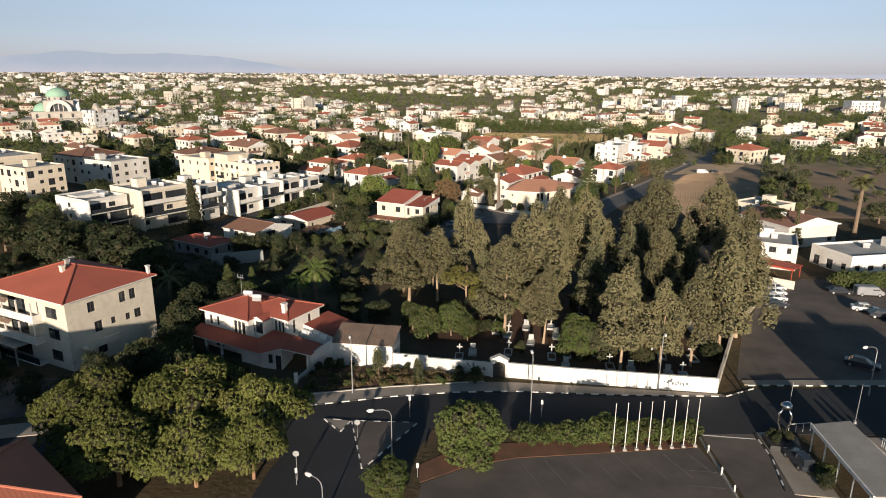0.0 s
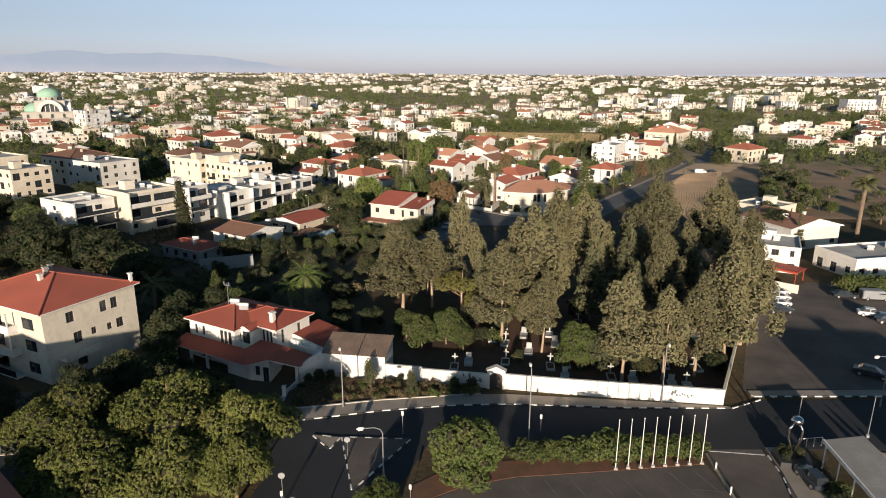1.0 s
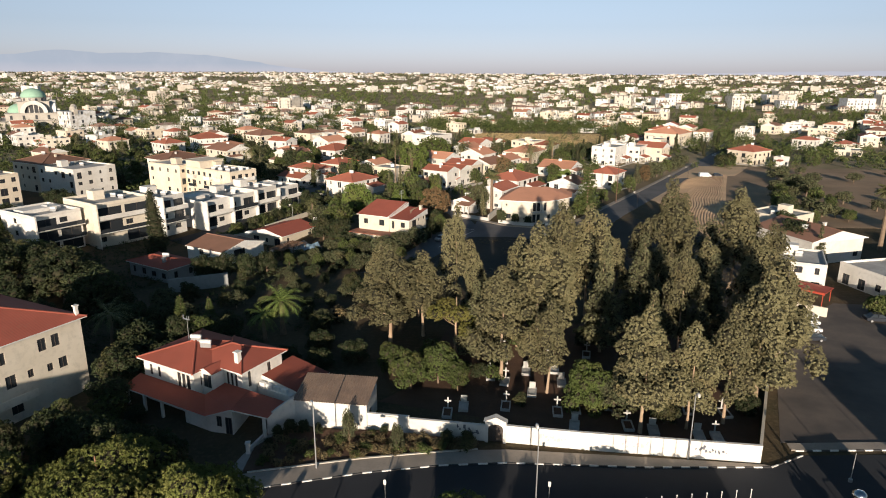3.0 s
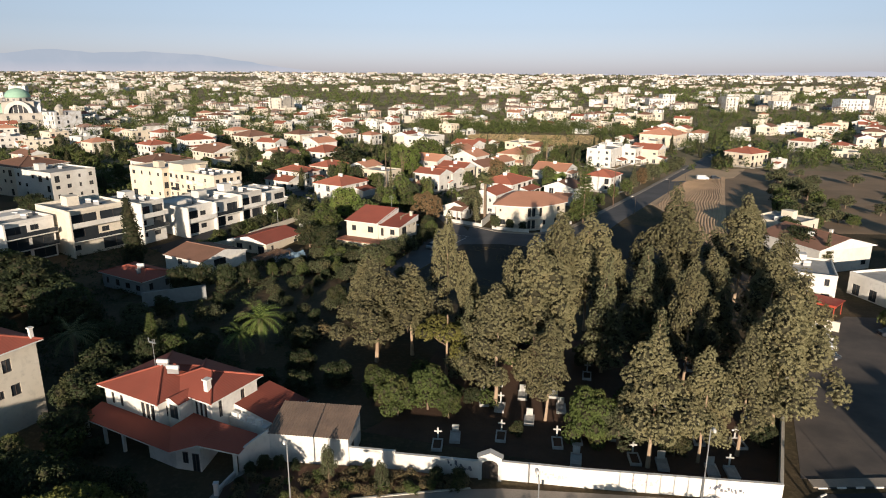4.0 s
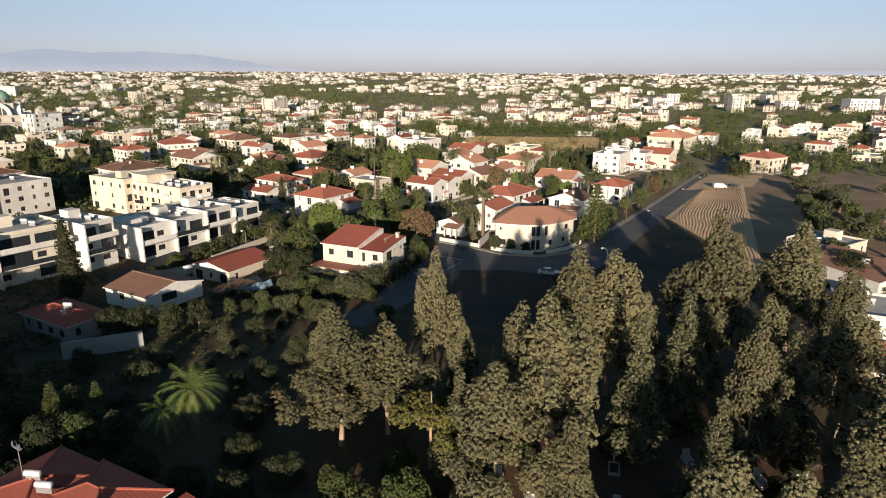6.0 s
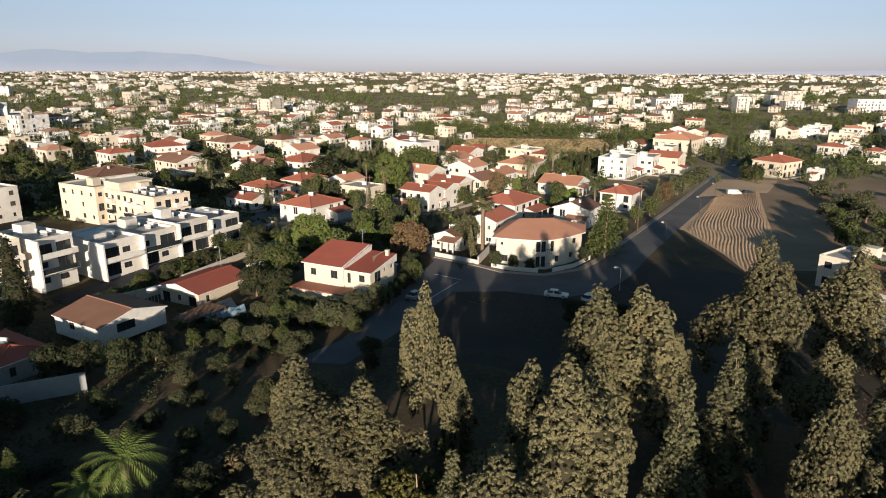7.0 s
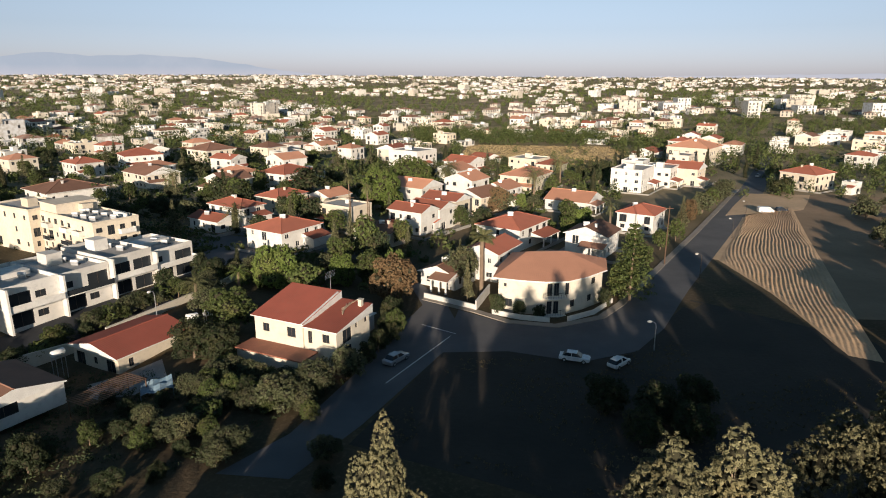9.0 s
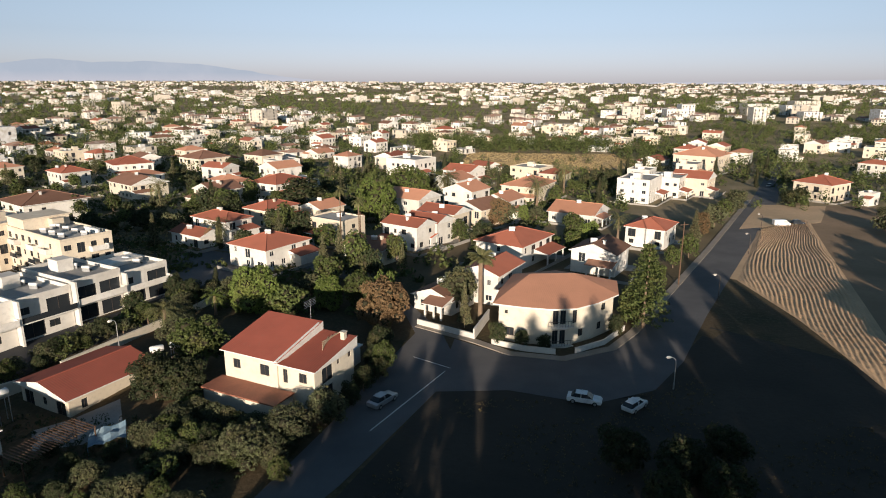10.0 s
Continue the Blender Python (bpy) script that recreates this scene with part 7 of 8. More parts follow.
class Bulk:
    def __init__(self):
        self.v, self.f, self.n = [], [], 0

    def box(self, x, y, z, w, d, h, a):
        c, s = math.cos(a), math.sin(a)
        for zz in (z - 2, z + h):
            for u, v in ((0, 0), (w, 0), (w, d), (0, d)):
                self.v.append((x + u * c - v * s, y + u * s + v * c, zz))
        n = self.n
        self.f += [(n, n + 1, n + 5, n + 4), (n + 1, n + 2, n + 6, n + 5), (n + 2, n + 3, n + 7, n + 6), (n + 3, n, n + 4, n + 7), (n + 4, n + 5, n + 6, n + 7)]
        self.n += 8

    def hip(self, x, y, z, w, d, rise, a, o=0.5):
        c, s = math.cos(a), math.sin(a)
        pts = [(-o, -o, 0), (w + o, -o, 0), (w + o, d + o, 0), (-o, d + o, 0)]
        k = min(w, d) / 2
        pts += [(k, d / 2, rise), (w - k, d / 2, rise)] if w >= d else [(w / 2, k, rise), (w / 2, d - k, rise)]
        n = self.n
        self.v += [(x + p[0] * c - p[1] * s, y + p[0] * s + p[1] * c, z + p[2]) for p in pts]
        if w >= d:
            self.f += [(n, n + 1, n + 5, n + 4), (n + 1, n + 2, n + 5), (n + 2, n + 3, n + 4, n + 5), (n + 3, n, n + 4), (n + 3, n + 2, n + 1, n)]
        else:
            self.f += [(n, n + 1, n + 4), (n + 1, n + 2, n + 5, n + 4), (n + 2, n + 3, n + 5), (n + 3, n, n + 4, n + 5), (n + 3, n + 2, n + 1, n)]
        self.n += 6

    def put(self, name, mat, label, category):
        me = bpy.data.meshes.new(name)
        me.from_pydata(self.v, [], self.f)
        me.materials.append(mat)
        solid(name, me, label, category, kind="stuff")


def island_material(name, cols, rough=0.85):
    m, n, l, bsdf = node_material(name)
    geo = n.new("ShaderNodeNewGeometry")
    cr = n.new("ShaderNodeValToRGB")
    cr.color_ramp.interpolation = "CONSTANT"
    while len(cr.color_ramp.elements) < len(cols):
        cr.color_ramp.elements.new(0.5)
    for k, c in enumerate(cols):
        cr.color_ramp.elements[k].position = k / len(cols)
        cr.color_ramp.elements[k].color = (*c, 1)
    l.new(geo.outputs["Random Per Island"], cr.inputs[0])
    col = mix_rgb(n, l, ramp(n, l, noise_fac(n, l, 0.4, 3), 0.4, 0.7), cr.outputs[0], (0.4, 0.36, 0.3))
    l.new(col, bsdf.inputs["Base Color"])
    bsdf.inputs["Roughness"].default_value = rough
    return m


walls_mat = island_material("town_walls", [(0.66, 0.66, 0.66), (0.58, 0.53, 0.46), (0.62, 0.60, 0.56), (0.70, 0.71, 0.72), (0.50, 0.45, 0.38)])
roofs_mat = island_material("town_roofs", [(0.32, 0.12, 0.075), (0.38, 0.18, 0.11), (0.24, 0.13, 0.09), (0.42, 0.22, 0.14)])
dark_mat = M["glass_far"]
bw, br, bd = Bulk(), Bulk(), Bulk()
for n_houses, ya, yb in ((560, 430, 950), (1350, 950, 2200), (2300, 2200, 4700)):
    for _ in range(n_houses):
        y = math.sqrt(rng.uniform(ya * ya, yb * yb))
        x = rng.uniform(-1.0 * y - 20, 0.66 * y + 40)
        dens = noise.noise((x * 0.0035, y * 0.0022, 2.0))
        if dens < -0.15 or open_ground(x, y) or (y < 760 and not clear_of(x, y, taken, 17)):
            continue
        if x < -0.42 * y and y < 1500 and rng.random() < 0.4:
            continue
        far = y > 2200
        w, d = rng.uniform(9, 17), rng.uniform(9, 15)
        s = rng.choice((1, 1, 2, 2)) if not far else rng.choice((1, 2, 2, 3))
        if rng.random() < 0.025:
            s, w, d = rng.choice((3, 4, 5)), w * 1.5, d * 1.4
        if far:
            w, d = w * 1.5, d * 1.4
        h = 3.1 * s
        a = radians(rng.choice((20, 50, 58, 64, 70)) + rng.uniform(-4, 4))
        z = ground_z(x, y)
        bw.box(x, y, z, w, d, h, a)
        if s < 3 and rng.random() < 0.5:
            br.hip(x, y, z + h, w, d, 0.32 * min(w, d) / 2, a)
        else:
            bw.box(x + 2, y + 3, z + h, 3, 3, 1.6, a)
        if y < 1100:
            c, sn = math.cos(a), math.sin(a)
            for st in range(s):
                for k in range(3):
                    if rng.random() < 0.5:
                        u = w * (k + 0.3) / 3
                        bd.box(x + u * c + 0.05 * sn, y + u * sn - 0.05 * c, z + st * 3.1 + 2.9, 1.5, 0.2, 0.0 - 1.7 + 1.8, a)
                        v = d * (k + 0.3) / 3
                        bd.box(x - v * sn - 0.05 * c, y + v * c - 0.05 * sn, z + st * 3.1 + 2.9, 0.2, 1.5, 0.1, a)
# a few larger white blocks on the skyline
for x, y, w, d, h in ((392, 860, 34, 18, 15), (440, 880, 22, 16, 19), (330, 900, 22, 16, 10), (250, 830, 14, 14, 18), (176, 900, 24, 20, 12), (196, 915, 16, 18, 17), (300, 1000, 30, 22, 10), (352, 1010, 24, 20, 13), (-60, 1500, 40, 30, 9), (350, 1150, 50, 30, 9), (430, 1180, 40, 24, 13), (130, 2000, 60, 20, 11)):
    bw.box(x, y, ground_z(x, y), w, d, h, radians(6))
    for st in range(int(h / 3.2)):
        for k in range(0, int(w / 4), 1 + st % 2):
            bd.box(x + k * 4 + 1, y + k * 0.42 - 0.1, ground_z(x, y) + st * 3.2 + 2.9, 1.5, 0.2, -0.2 + 0.3, radians(6))
bw.put("distant_town", walls_mat, "crowd of pale houses reaching to the horizon", "town")
br.put("distant_roofs", roofs_mat, "red and brown tile roofs of distant houses", "town")
bd.put("distant_windows", dark_mat, "dark windows of distant houses", "town")

# garden trees between the houses behind the bend
n_garden = 0
spots = []
while n_garden < 190:
    y = rng.uniform(208, 420)
    x = rng.uniform(-0.75 * y, 0.3 * y + 20)
    if x > -16 + (y - 198) * 0.45 or open_ground(x, y):
        if not (x > 100 and y > 340):
            continue
    if x < -56 and y < 232 or abs(x + 30 + (y - 226) * 1.5) < 8 and y < 262:
        continue
    hit = False
    for (a, b) in taken:
        u, v = x - a, y - b
        if -15 < u < 13 and -4 < v < 23 and -3 < u * math.cos(1.08) + v * math.sin(1.08) < 17 and -3 < -u * math.sin(1.08) + v * math.cos(1.08) < 16:
            hit = True
            break
    if hit or not clear_of(x, y, spots, 4.0):
        continue
    spots.append((x, y))
    kind = rng.choice(("broad", "broad", "dark", "olive", "olive", "bush", "oleander", "cypress", "spire"))
    hh = {"bush": 2.0, "oleander": 2.4, "olive": 4.2, "cypress": 8.0, "spire": 8.5}.get(kind, 5.2) * rng.uniform(0.75, 1.35)
    plant(kind, x, y, hh, n_garden, rng.uniform(0.85, 1.15), group="garden trees of the town")
    n_garden += 1

# low garden greenery between the houses, as one mass
gcs, grs = [], []
for _ in range(15000):
    y = rng.uniform(204, 430)
    x = rng.uniform(-0.9 * y, 0.32 * y + 20)
    if x > -18 + (y - 198) * 0.45 and not (x > 100 and y > 335) or open_ground(x, y):
        continue
    if x < -56 and y < 226 or abs(x + 30 + (y - 226) * 1.5) < 7 and y < 262:
        continue
    if noise.noise((x * 0.09, y * 0.09, 4.0)) < -0.12:
        continue
    bad = False
    for (a, b) in taken:
        u, v = x - a, y - b
        if -16 < u < 14 and -4 < v < 24 and -1.5 < u * math.cos(1.08) + v * math.sin(1.08) < 16 and -1.5 < -u * math.sin(1.08) + v * math.cos(1.08) < 15:
            bad = True
            break
    if bad:
        continue
    q = rng.uniform(0.5, 1.5)
    gcs.append((x, y, ground_z(x, y) + q * 0.55))
    grs.append([q])
gv_, gf_ = sprays(gcs, grs, 10, 1.0, 0.55, 15, 0.75)
solid("garden_greenery", array_mesh("garden_greenery", gv_, gf_, M["l_green"]), "low shrubs and hedges filling the gardens", "greenery", kind="stuff")

# scattered trees between the houses
cs, rs = [], []
for n_trees, ya, yb, sz in ((4000, 330, 800, 2.3), (5800, 800, 2000, 2.9), (4200, 2000, 4600, 4.4)):
    for _ in range(n_trees):
        y = math.sqrt(rng.uniform(ya * ya, yb * yb))
        x = rng.uniform(-1.0 * y - 20, 0.66 * y + 40)
        if -30 < x < 70 and 425 < y < 520 and rng.random() < 0.85:
            continue
        if abs(x - (88.9 + (y - 351.5) * 0.41)) < 9 and y > 340:
            continue
        if y < 760 and not clear_of(x, y, [(a + 2, b + 8) for a, b in taken if abs(a - x) < 14 and abs(b - y) < 20], 9):
            continue
        h = sz * rng.uniform(0.9, 1.8)
        z = ground_z(x, y)
        for k in range(3):
            q = sz * 0.55
            cs.append((x + rng.uniform(-q, q), y + rng.uniform(-q, q), z + h * (0.35 + 0.35 * k)))
            rs.append([sz * rng.uniform(0.55, 0.9)])
# wooded belts
for n_trees, xa, xb, ya, yb, sz in ((230, -75, 62, 520, 585, 3.2), (430, -430, -150, 430, 660, 3.2), (160, 60, 160, 440, 560, 3.0), (160, 180, 420, 560, 760, 3.2), (240, -700, -200, 800, 1100, 4.5), (200, 250, 520, 1000, 1250, 4.5), (60, 100, 200, 345, 430, 2.4)):
    for _ in range(n_trees):
        x, y = rng.uniform(xa, xb), rng.uniform(ya, yb)
        if y < 760 and not clear_of(x, y, [(a + 2, b + 8) for a, b in taken if abs(a - x) < 14 and abs(b - y) < 20], 9):
            continue
        h = sz * rng.uniform(1.2, 2.4)
        z = ground_z(x, y)
        for k in range(4):
            q = sz * 0.5
            cs.append((x + rng.uniform(-q, q), y + rng.uniform(-q, q), z + h * (0.2 + 0.3 * k)))
            rs.append([sz * rng.uniform(0.5, 0.85)])
cs, rs = np.array(cs), np.array(rs)
near = cs[:, 1] < 800
v1, f1 = sprays(cs[near], rs[near], 20, 1.0, 0.55, 5, 0.9)
solid("tree_belt", array_mesh("tree_belt", v1, f1, M["l_green"]), "scattered dark green trees between the houses", "trees", kind="stuff")
mid = (cs[:, 1] >= 800) & (cs[:, 1] < 2000)
v2, f2 = sprays(cs[mid], rs[mid], 8, 2.2, 1.1, 6, 0.9)
solid("tree_belt", array_mesh("tree_belt", v2, f2, M["l_green"]), "hazy trees among the far houses", "trees", kind="stuff")
far = cs[:, 1] >= 2000
v3, f3 = sprays(cs[far], rs[far], 3, 6.5, 3.0, 7, 0.8)
solid("tree_belt", array_mesh("tree_belt", v3, f3, M["l_olive"]), "far trees towards the horizon", "trees", kind="stuff")

# dry grass tufts that catch the low sun
tc, tr = [], []
for n_t, xa, xb, ya, yb in ((5200, -31, 68, 426, 516), (900, -110, -84, 235, 300)):
    for _ in range(n_t):
        x, y = rng.uniform(xa, xb), rng.uniform(ya, yb)
        if abs(x - (88.9 + (y - 351.5) * 0.41)) < 9 and y > 320:
            continue
        tc.append((x, y, ground_z(x, y) + 0.15))
        tr.append([rng.uniform(0.3, 0.7)])
tv, tf = sprays(tc, tr, 5, 0.7, 0.3, 23, 0.5)
solid("dry_grass", array_mesh("dry_grass", tv, tf, M["l_straw"]), "tufts of dry golden grass", "grass", kind="stuff")

# rough weeds and stubble on the vacant lot
wc, wr = [], []
for _ in range(5200):
    x, y = rng.uniform(-16, 56), rng.uniform(134, 192)
    if noise.noise((x * 0.08, y * 0.08, 9.0)) < -0.05 or y > 178 - max(0, 12 - x) * 0.1 + max(0, x - 12) * 0.6 or x > 28 and y > 176 or x < -17 + (y - 152) * 0.4 or y < 152 - (x + 16) * 0.3:
        continue
    wc.append((x, y, ground_z(x, y) + 0.1))
    wr.append([rng.uniform(0.12, 0.3)])
wv, wf = sprays(wc, wr, 6, 0.22, 0.09, 29, 0.55)
solid("weeds", array_mesh("weeds", wv, wf, M["l_bed"]), "dry brown weeds on the vacant lot", "weeds", kind="stuff")

# dark trees standing on the vacant lot
for x, y, h, w in ((12.0, 163.0, 4.6, 1.2), (17.5, 160.5, 5.2, 1.2), (23.0, 164.5, 4.6, 1.1), (15.0, 156.0, 4.2, 1.1), (21.0, 157.0, 4.8, 1.2)):
    plant("dark", x, y, h, int(x), w, group="trees on the vacant lot")

# low ground cover in the shaded gardens and the orchard
cover, cover_r = [], []
for _ in range(9000):
    x, y = rng.uniform(-128, -22), rng.uniform(62, 168)
    if noise.noise((x * 0.07, y * 0.07, 6.0)) < -0.02 or y < 70 + (x + 60) * 0.3 or x > -52 + (y - 118) * 0.62 and y > 118 or -62 < x < -26 and 76 < y < 100:
        continue
    q = rng.uniform(0.25, 0.7)
    cover.append((x, y, ground_z(x, y) + q * 0.5))
    cover_r.append([q])
cv, cf = sprays(cover, cover_r, 14, 0.34, 0.15, 31, 0.7)
solid("garden_greenery", array_mesh("garden_greenery", cv, cf, M["l_dark"]), "low dark undergrowth in the shaded gardens", "greenery", kind="stuff")

# hills on the horizon, glowing; haze is painted in, paler towards the foot
hm, hn, hl, hb = node_material("far_hills_painted_haze")
hb.inputs["Base Color"].default_value = (0.0, 0.0, 0.0, 1)
hb.inputs["Roughness"].default_value = 1.0
hb.inputs["Specular IOR Level"].default_value = 0.0
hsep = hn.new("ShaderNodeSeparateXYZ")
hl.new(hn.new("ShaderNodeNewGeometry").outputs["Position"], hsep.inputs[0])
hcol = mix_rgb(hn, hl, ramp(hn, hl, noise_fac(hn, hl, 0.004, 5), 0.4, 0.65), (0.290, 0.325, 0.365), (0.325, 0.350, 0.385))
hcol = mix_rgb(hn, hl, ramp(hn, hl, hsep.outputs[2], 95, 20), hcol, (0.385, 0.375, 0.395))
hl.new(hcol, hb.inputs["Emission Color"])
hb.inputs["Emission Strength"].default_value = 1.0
v, f = [], []
n = 220
for k in range(n + 1):
    a = -0.85 + 1.65 * k / n
    x, y = 4850 * math.sin(a), 4850 * math.cos(a)
    t = (a + 0.58) / 0.25
    top = 30 + 105 * math.exp(-((a + 0.64) / 0.2) ** 2) + 26 * math.exp(-((a + 0.645) / 0.04) ** 2) + 70 * math.exp(-((a + 0.46) / 0.12) ** 2) + 6 * noise.noise((a * 16, 0, 0)) + 6 * noise.noise((a * 45, 0, 3)) + 3 * noise.noise((a * 120, 0, 5))
    top += 26 * math.exp(-((a - 0.5) / 0.25) ** 2)
    if a > -0.25:
        top = min(top, 62)
    v += [(x, y, -20), (x, y, top), (x * 1.01, y * 1.01, -20)]
for k in range(n):
    i = 3 * k
    f += [(i, i + 3, i + 4, i + 1), (i + 1, i + 4, i + 5, i + 2)]
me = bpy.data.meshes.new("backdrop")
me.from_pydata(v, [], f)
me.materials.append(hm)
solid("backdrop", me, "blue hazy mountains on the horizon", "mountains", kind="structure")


# ---- street and foreground details ----
def kerb(line, name_label, step=1.0, first=0):
    """Kerb of black and white painted stones, each a piece."""
    ob = thing("kerb", 0, 0, 0, 0, name_label, "kerb", kind="structure")
    me = []
    for mat in ("paint_w", "paint_k"):
        g = Geo()
        g.box(0.02, -0.14, -0.2, step - 0.02, 0.0, 0.155)
        me.append(g.mesh("kerb_stone", M[mat]))
    k, carry = first, 0.0
    for a, b in zip(line, line[1:]):
        d = Vector((b[0] - a[0], b[1] - a[1], 0))
        n = max(1, round(d.length / step))
        for j in range(n):
            p = Vector((a[0], a[1], 0)) + d * j / n
            part("kerb_stone", me[k % 2], ob, m=Matrix.Translation(p) @ Matrix.Rotation(math.atan2(d.y, d.x), 4, "Z") @ Matrix.Diagonal((d.length / n / step, 1, 1, 1)))
            k += 1


kerb(KERB[1:9], "black and white painted kerb of the main road")
kerb([(33.6, 86.9), (52, 89.4), (76, 92.2)], "black and white painted kerb by the car park")
ISL = [(-16.6, 70.3), (-8.9, 70.9), (-13.0, 61.2)]
kerb([ISL[0], ISL[2], ISL[1], ISL[0]], "painted kerb round the traffic island", 0.9)
kerb([(-20.0, 70.3), (-17.4, 67.9), (-16.9, 70.2), (-20.0, 70.3)], "painted kerb round the island nose", 0.9)
g = Geo(); g.prism(ISL[::-1], -0.1, 0.13)
solid("traffic_island", g.mesh("traffic_island", M["asphalt_old"], clean=True), "triangular paved traffic island with painted kerbs", "traffic island", kind="structure")
g = Geo(); g.prism([(-16.9, 70.2), (-20.0, 70.3), (-17.4, 67.9)], -0.1, 0.13)
solid("traffic_island", g.mesh("traffic_island", M["pave"], clean=True), "small paved island nose with painted kerbs", "traffic island", kind="structure")
kerb([(29.9, 63.4), (30.6, 69.0), (30.4, 74.0)], "worn kerb beside the driveway", 1.0, 1)
strip("planted_island", [(30.7, 63), (30.9, 69.5), (30.8, 74.6)], [(34.9, 63), (34.9, 70.2), (34.0, 75.0)], "pave", "paved strip with planting beside the driveway", 0.12, "pavement")


def street_lamp(x, y, h, rz, arm=1.8, label="galvanised street lamp with curved arm", metal="steel", head="paint_w"):
    ob = thing("street_lamp", x, y, None, rz, label, "street lamp", "street lamps")
    g = Geo()
    g.tube([(0, 0, -0.2), (0, 0, 0.9), (0, 0, 0.95), (0, 0, h - 0.8)], [0.11, 0.11, 0.075, 0.055], 8)
    p = part("pole", g.mesh("pole", M[metal]), ob)
    g = Geo()
    g.tube([(0, 0, h - 0.8), (arm * 0.12, 0, h - 0.3), (arm * 0.45, 0, h), (arm, 0, h + 0.12)], [0.055, 0.05, 0.045, 0.04], 7)
    part("arm", g.mesh("arm", M[metal]), ob)
    g = Geo()
    g.tube([(arm - 0.05, 0, h + 0.12), (arm + 0.1, 0, h + 0.15), (arm + 0.5, 0, h + 0.16), (arm + 0.75, 0, h + 0.13)], [0.07, 0.15, 0.17, 0.06], 8)
    hd = part("lamp_head", g.mesh("lamp_head", M[head], smooth=True), ob)
    g = Geo()
    g.box(arm + 0.1, -0.11, h - 0.04, arm + 0.6, 0.11, h + 0.02)
    part("lens", g.mesh("lens", M["lamp_glass"]), hd)


street_lamp(-10.4, 63.9, 5.8, 205, 1.9)
street_lamp(4.5, 72.0, 9.2, 100, 0.5)
street_lamp(-18.4, 77.0, 8.2, 280, 0.5)
street_lamp(21.3, 83.7, 8.2, 270, 0.6)
street_lamp(48.5, 86.3, 7.0, 205, 1.9)
street_lamp(21.8, 182.6, 4.6, 190, 0.7, "short grey street lamp on the bend")
street_lamp(39.0, 222.0, 5.2, 190, 0.8, "dark street lamp beside the road", "frame_d", "concrete")
street_lamp(58.0, 262.0, 5.2, 190, 0.8, "dark street lamp beside the road", "frame_d", "concrete")
street_lamp(71, 291, 5.2, 190, 0.8, "dark street lamp beside the road", "frame_d", "concrete")
street_lamp(-14.6, 53.0, 4.2, 160, 1.2)


def flagpole(x, y):
    ob = thing("flagpole", x, y, None, 0, "bare white flagpole on a small concrete foot", "flagpole", "flagpoles by the hedge")
    g = Geo(); g.tube([(0, 0, 0.1), (0, 0, 3), (0, 0, 5.8)], [0.05, 0.045, 0.03], 8); g.ball((0, 0, 5.85), 0.07, 8, 5)
    part("pole", g.mesh("pole", M["paint_w"]), ob)
    g = Geo(); g.prism([(-0.2, -0.2), (0.2, -0.2), (0.2, 0.2), (-0.2, 0.2)], -0.1, 0.28)
    part("foot", g.mesh("foot", M["concrete"]), ob)


for k in range(8):
    flagpole(13.6 + 9.3 * k / 7, 68.3 + 2.3 * k / 7)


def sign(x, y, h, rz, kind, label):
    ob = thing("road_sign", x, y, None, rz, label, "road sign", "road signs")
    g = Geo(); g.tube([(0, 0, -0.1), (0, 0, h)], [0.035, 0.035], 7)
    part("post", g.mesh("post", M["steel"]), ob)
    g = Geo()
    if kind == "disc":
        g.tube([(0, -0.06, h - 0.3), (0, -0.03, h - 0.3)], [0.33, 0.33], 20)
    else:
        g.box(-0.13, -0.06, h - 0.55, 0.13, -0.03, h)
    part("plate", g.mesh("plate", M["steel" if kind == "disc" else "paint_w"]), ob)


sign(-19.1, 58.4, 3.4, 10, "disc", "round white road sign seen from behind")
sign(-18.9, 57.6, 2.0, 40, "plate", "small white plate on a post")
sign(-15.0, 66.8, 2.4, 10, "disc", "grey back of a round road sign")
sign(-9.9, 72.0, 3.0, 0, "plate", "narrow sign on a post at the junction")
sign(5.9, 74.8, 2.2, 0, "plate", "white bollard sign at the road edge")
sign(-7.0, 60.6, 1.7, 0, "plate", "white marker post by the parking lot")
for x, y, h in ((37.0, 81.7, 3.4), (43.3, 78.5, 5.2)):
    ob = thing("pole", x, y, None, 0, "thin rusty metal pole beside the road", "pole")
    g = Geo(); g.tube([(0, 0, -0.2), (0.05, 0, h)], [0.05, 0.04], 7); g.tube([(0, 0, -0.1), (0, 0, 0.35)], [0.22, 0.2], 10)
    part("shaft", g.mesh("shaft", M["steel"]), ob)

# bay lines of the parking lot, lane marks on the bend
lines = thing("bay_markings", 0, 0, 0, 0, "faded white parking bay lines on asphalt", "road marking", kind="structure")
for k in range(8):
    x = 3.5 + 2.6 * k
    y1 = 65.2 + 0.24 * (x - 3.1) - 0.5
    g = Geo(); m = Matrix.Translation((x, y1, 0)) @ Matrix.Rotation(radians(-62), 4, "Z")
    g.box(0, -0.05, 0.012, 4.6, 0.05, 0.026, m)
    part("line", g.mesh("line", M["faded_line"]), lines)
for k in range(3):
    g = Geo(); g.box(20.6, 60.4 + 2.7 * k, 0.012, 24.2, 60.5 + 2.7 * k, 0.026)
    part("line", g.mesh("line", M["faded_line"]), lines)
lines = thing("lane_markings", 0, 0, 0, 0, "thin white lane lines at the bend", "road marking", kind="structure")
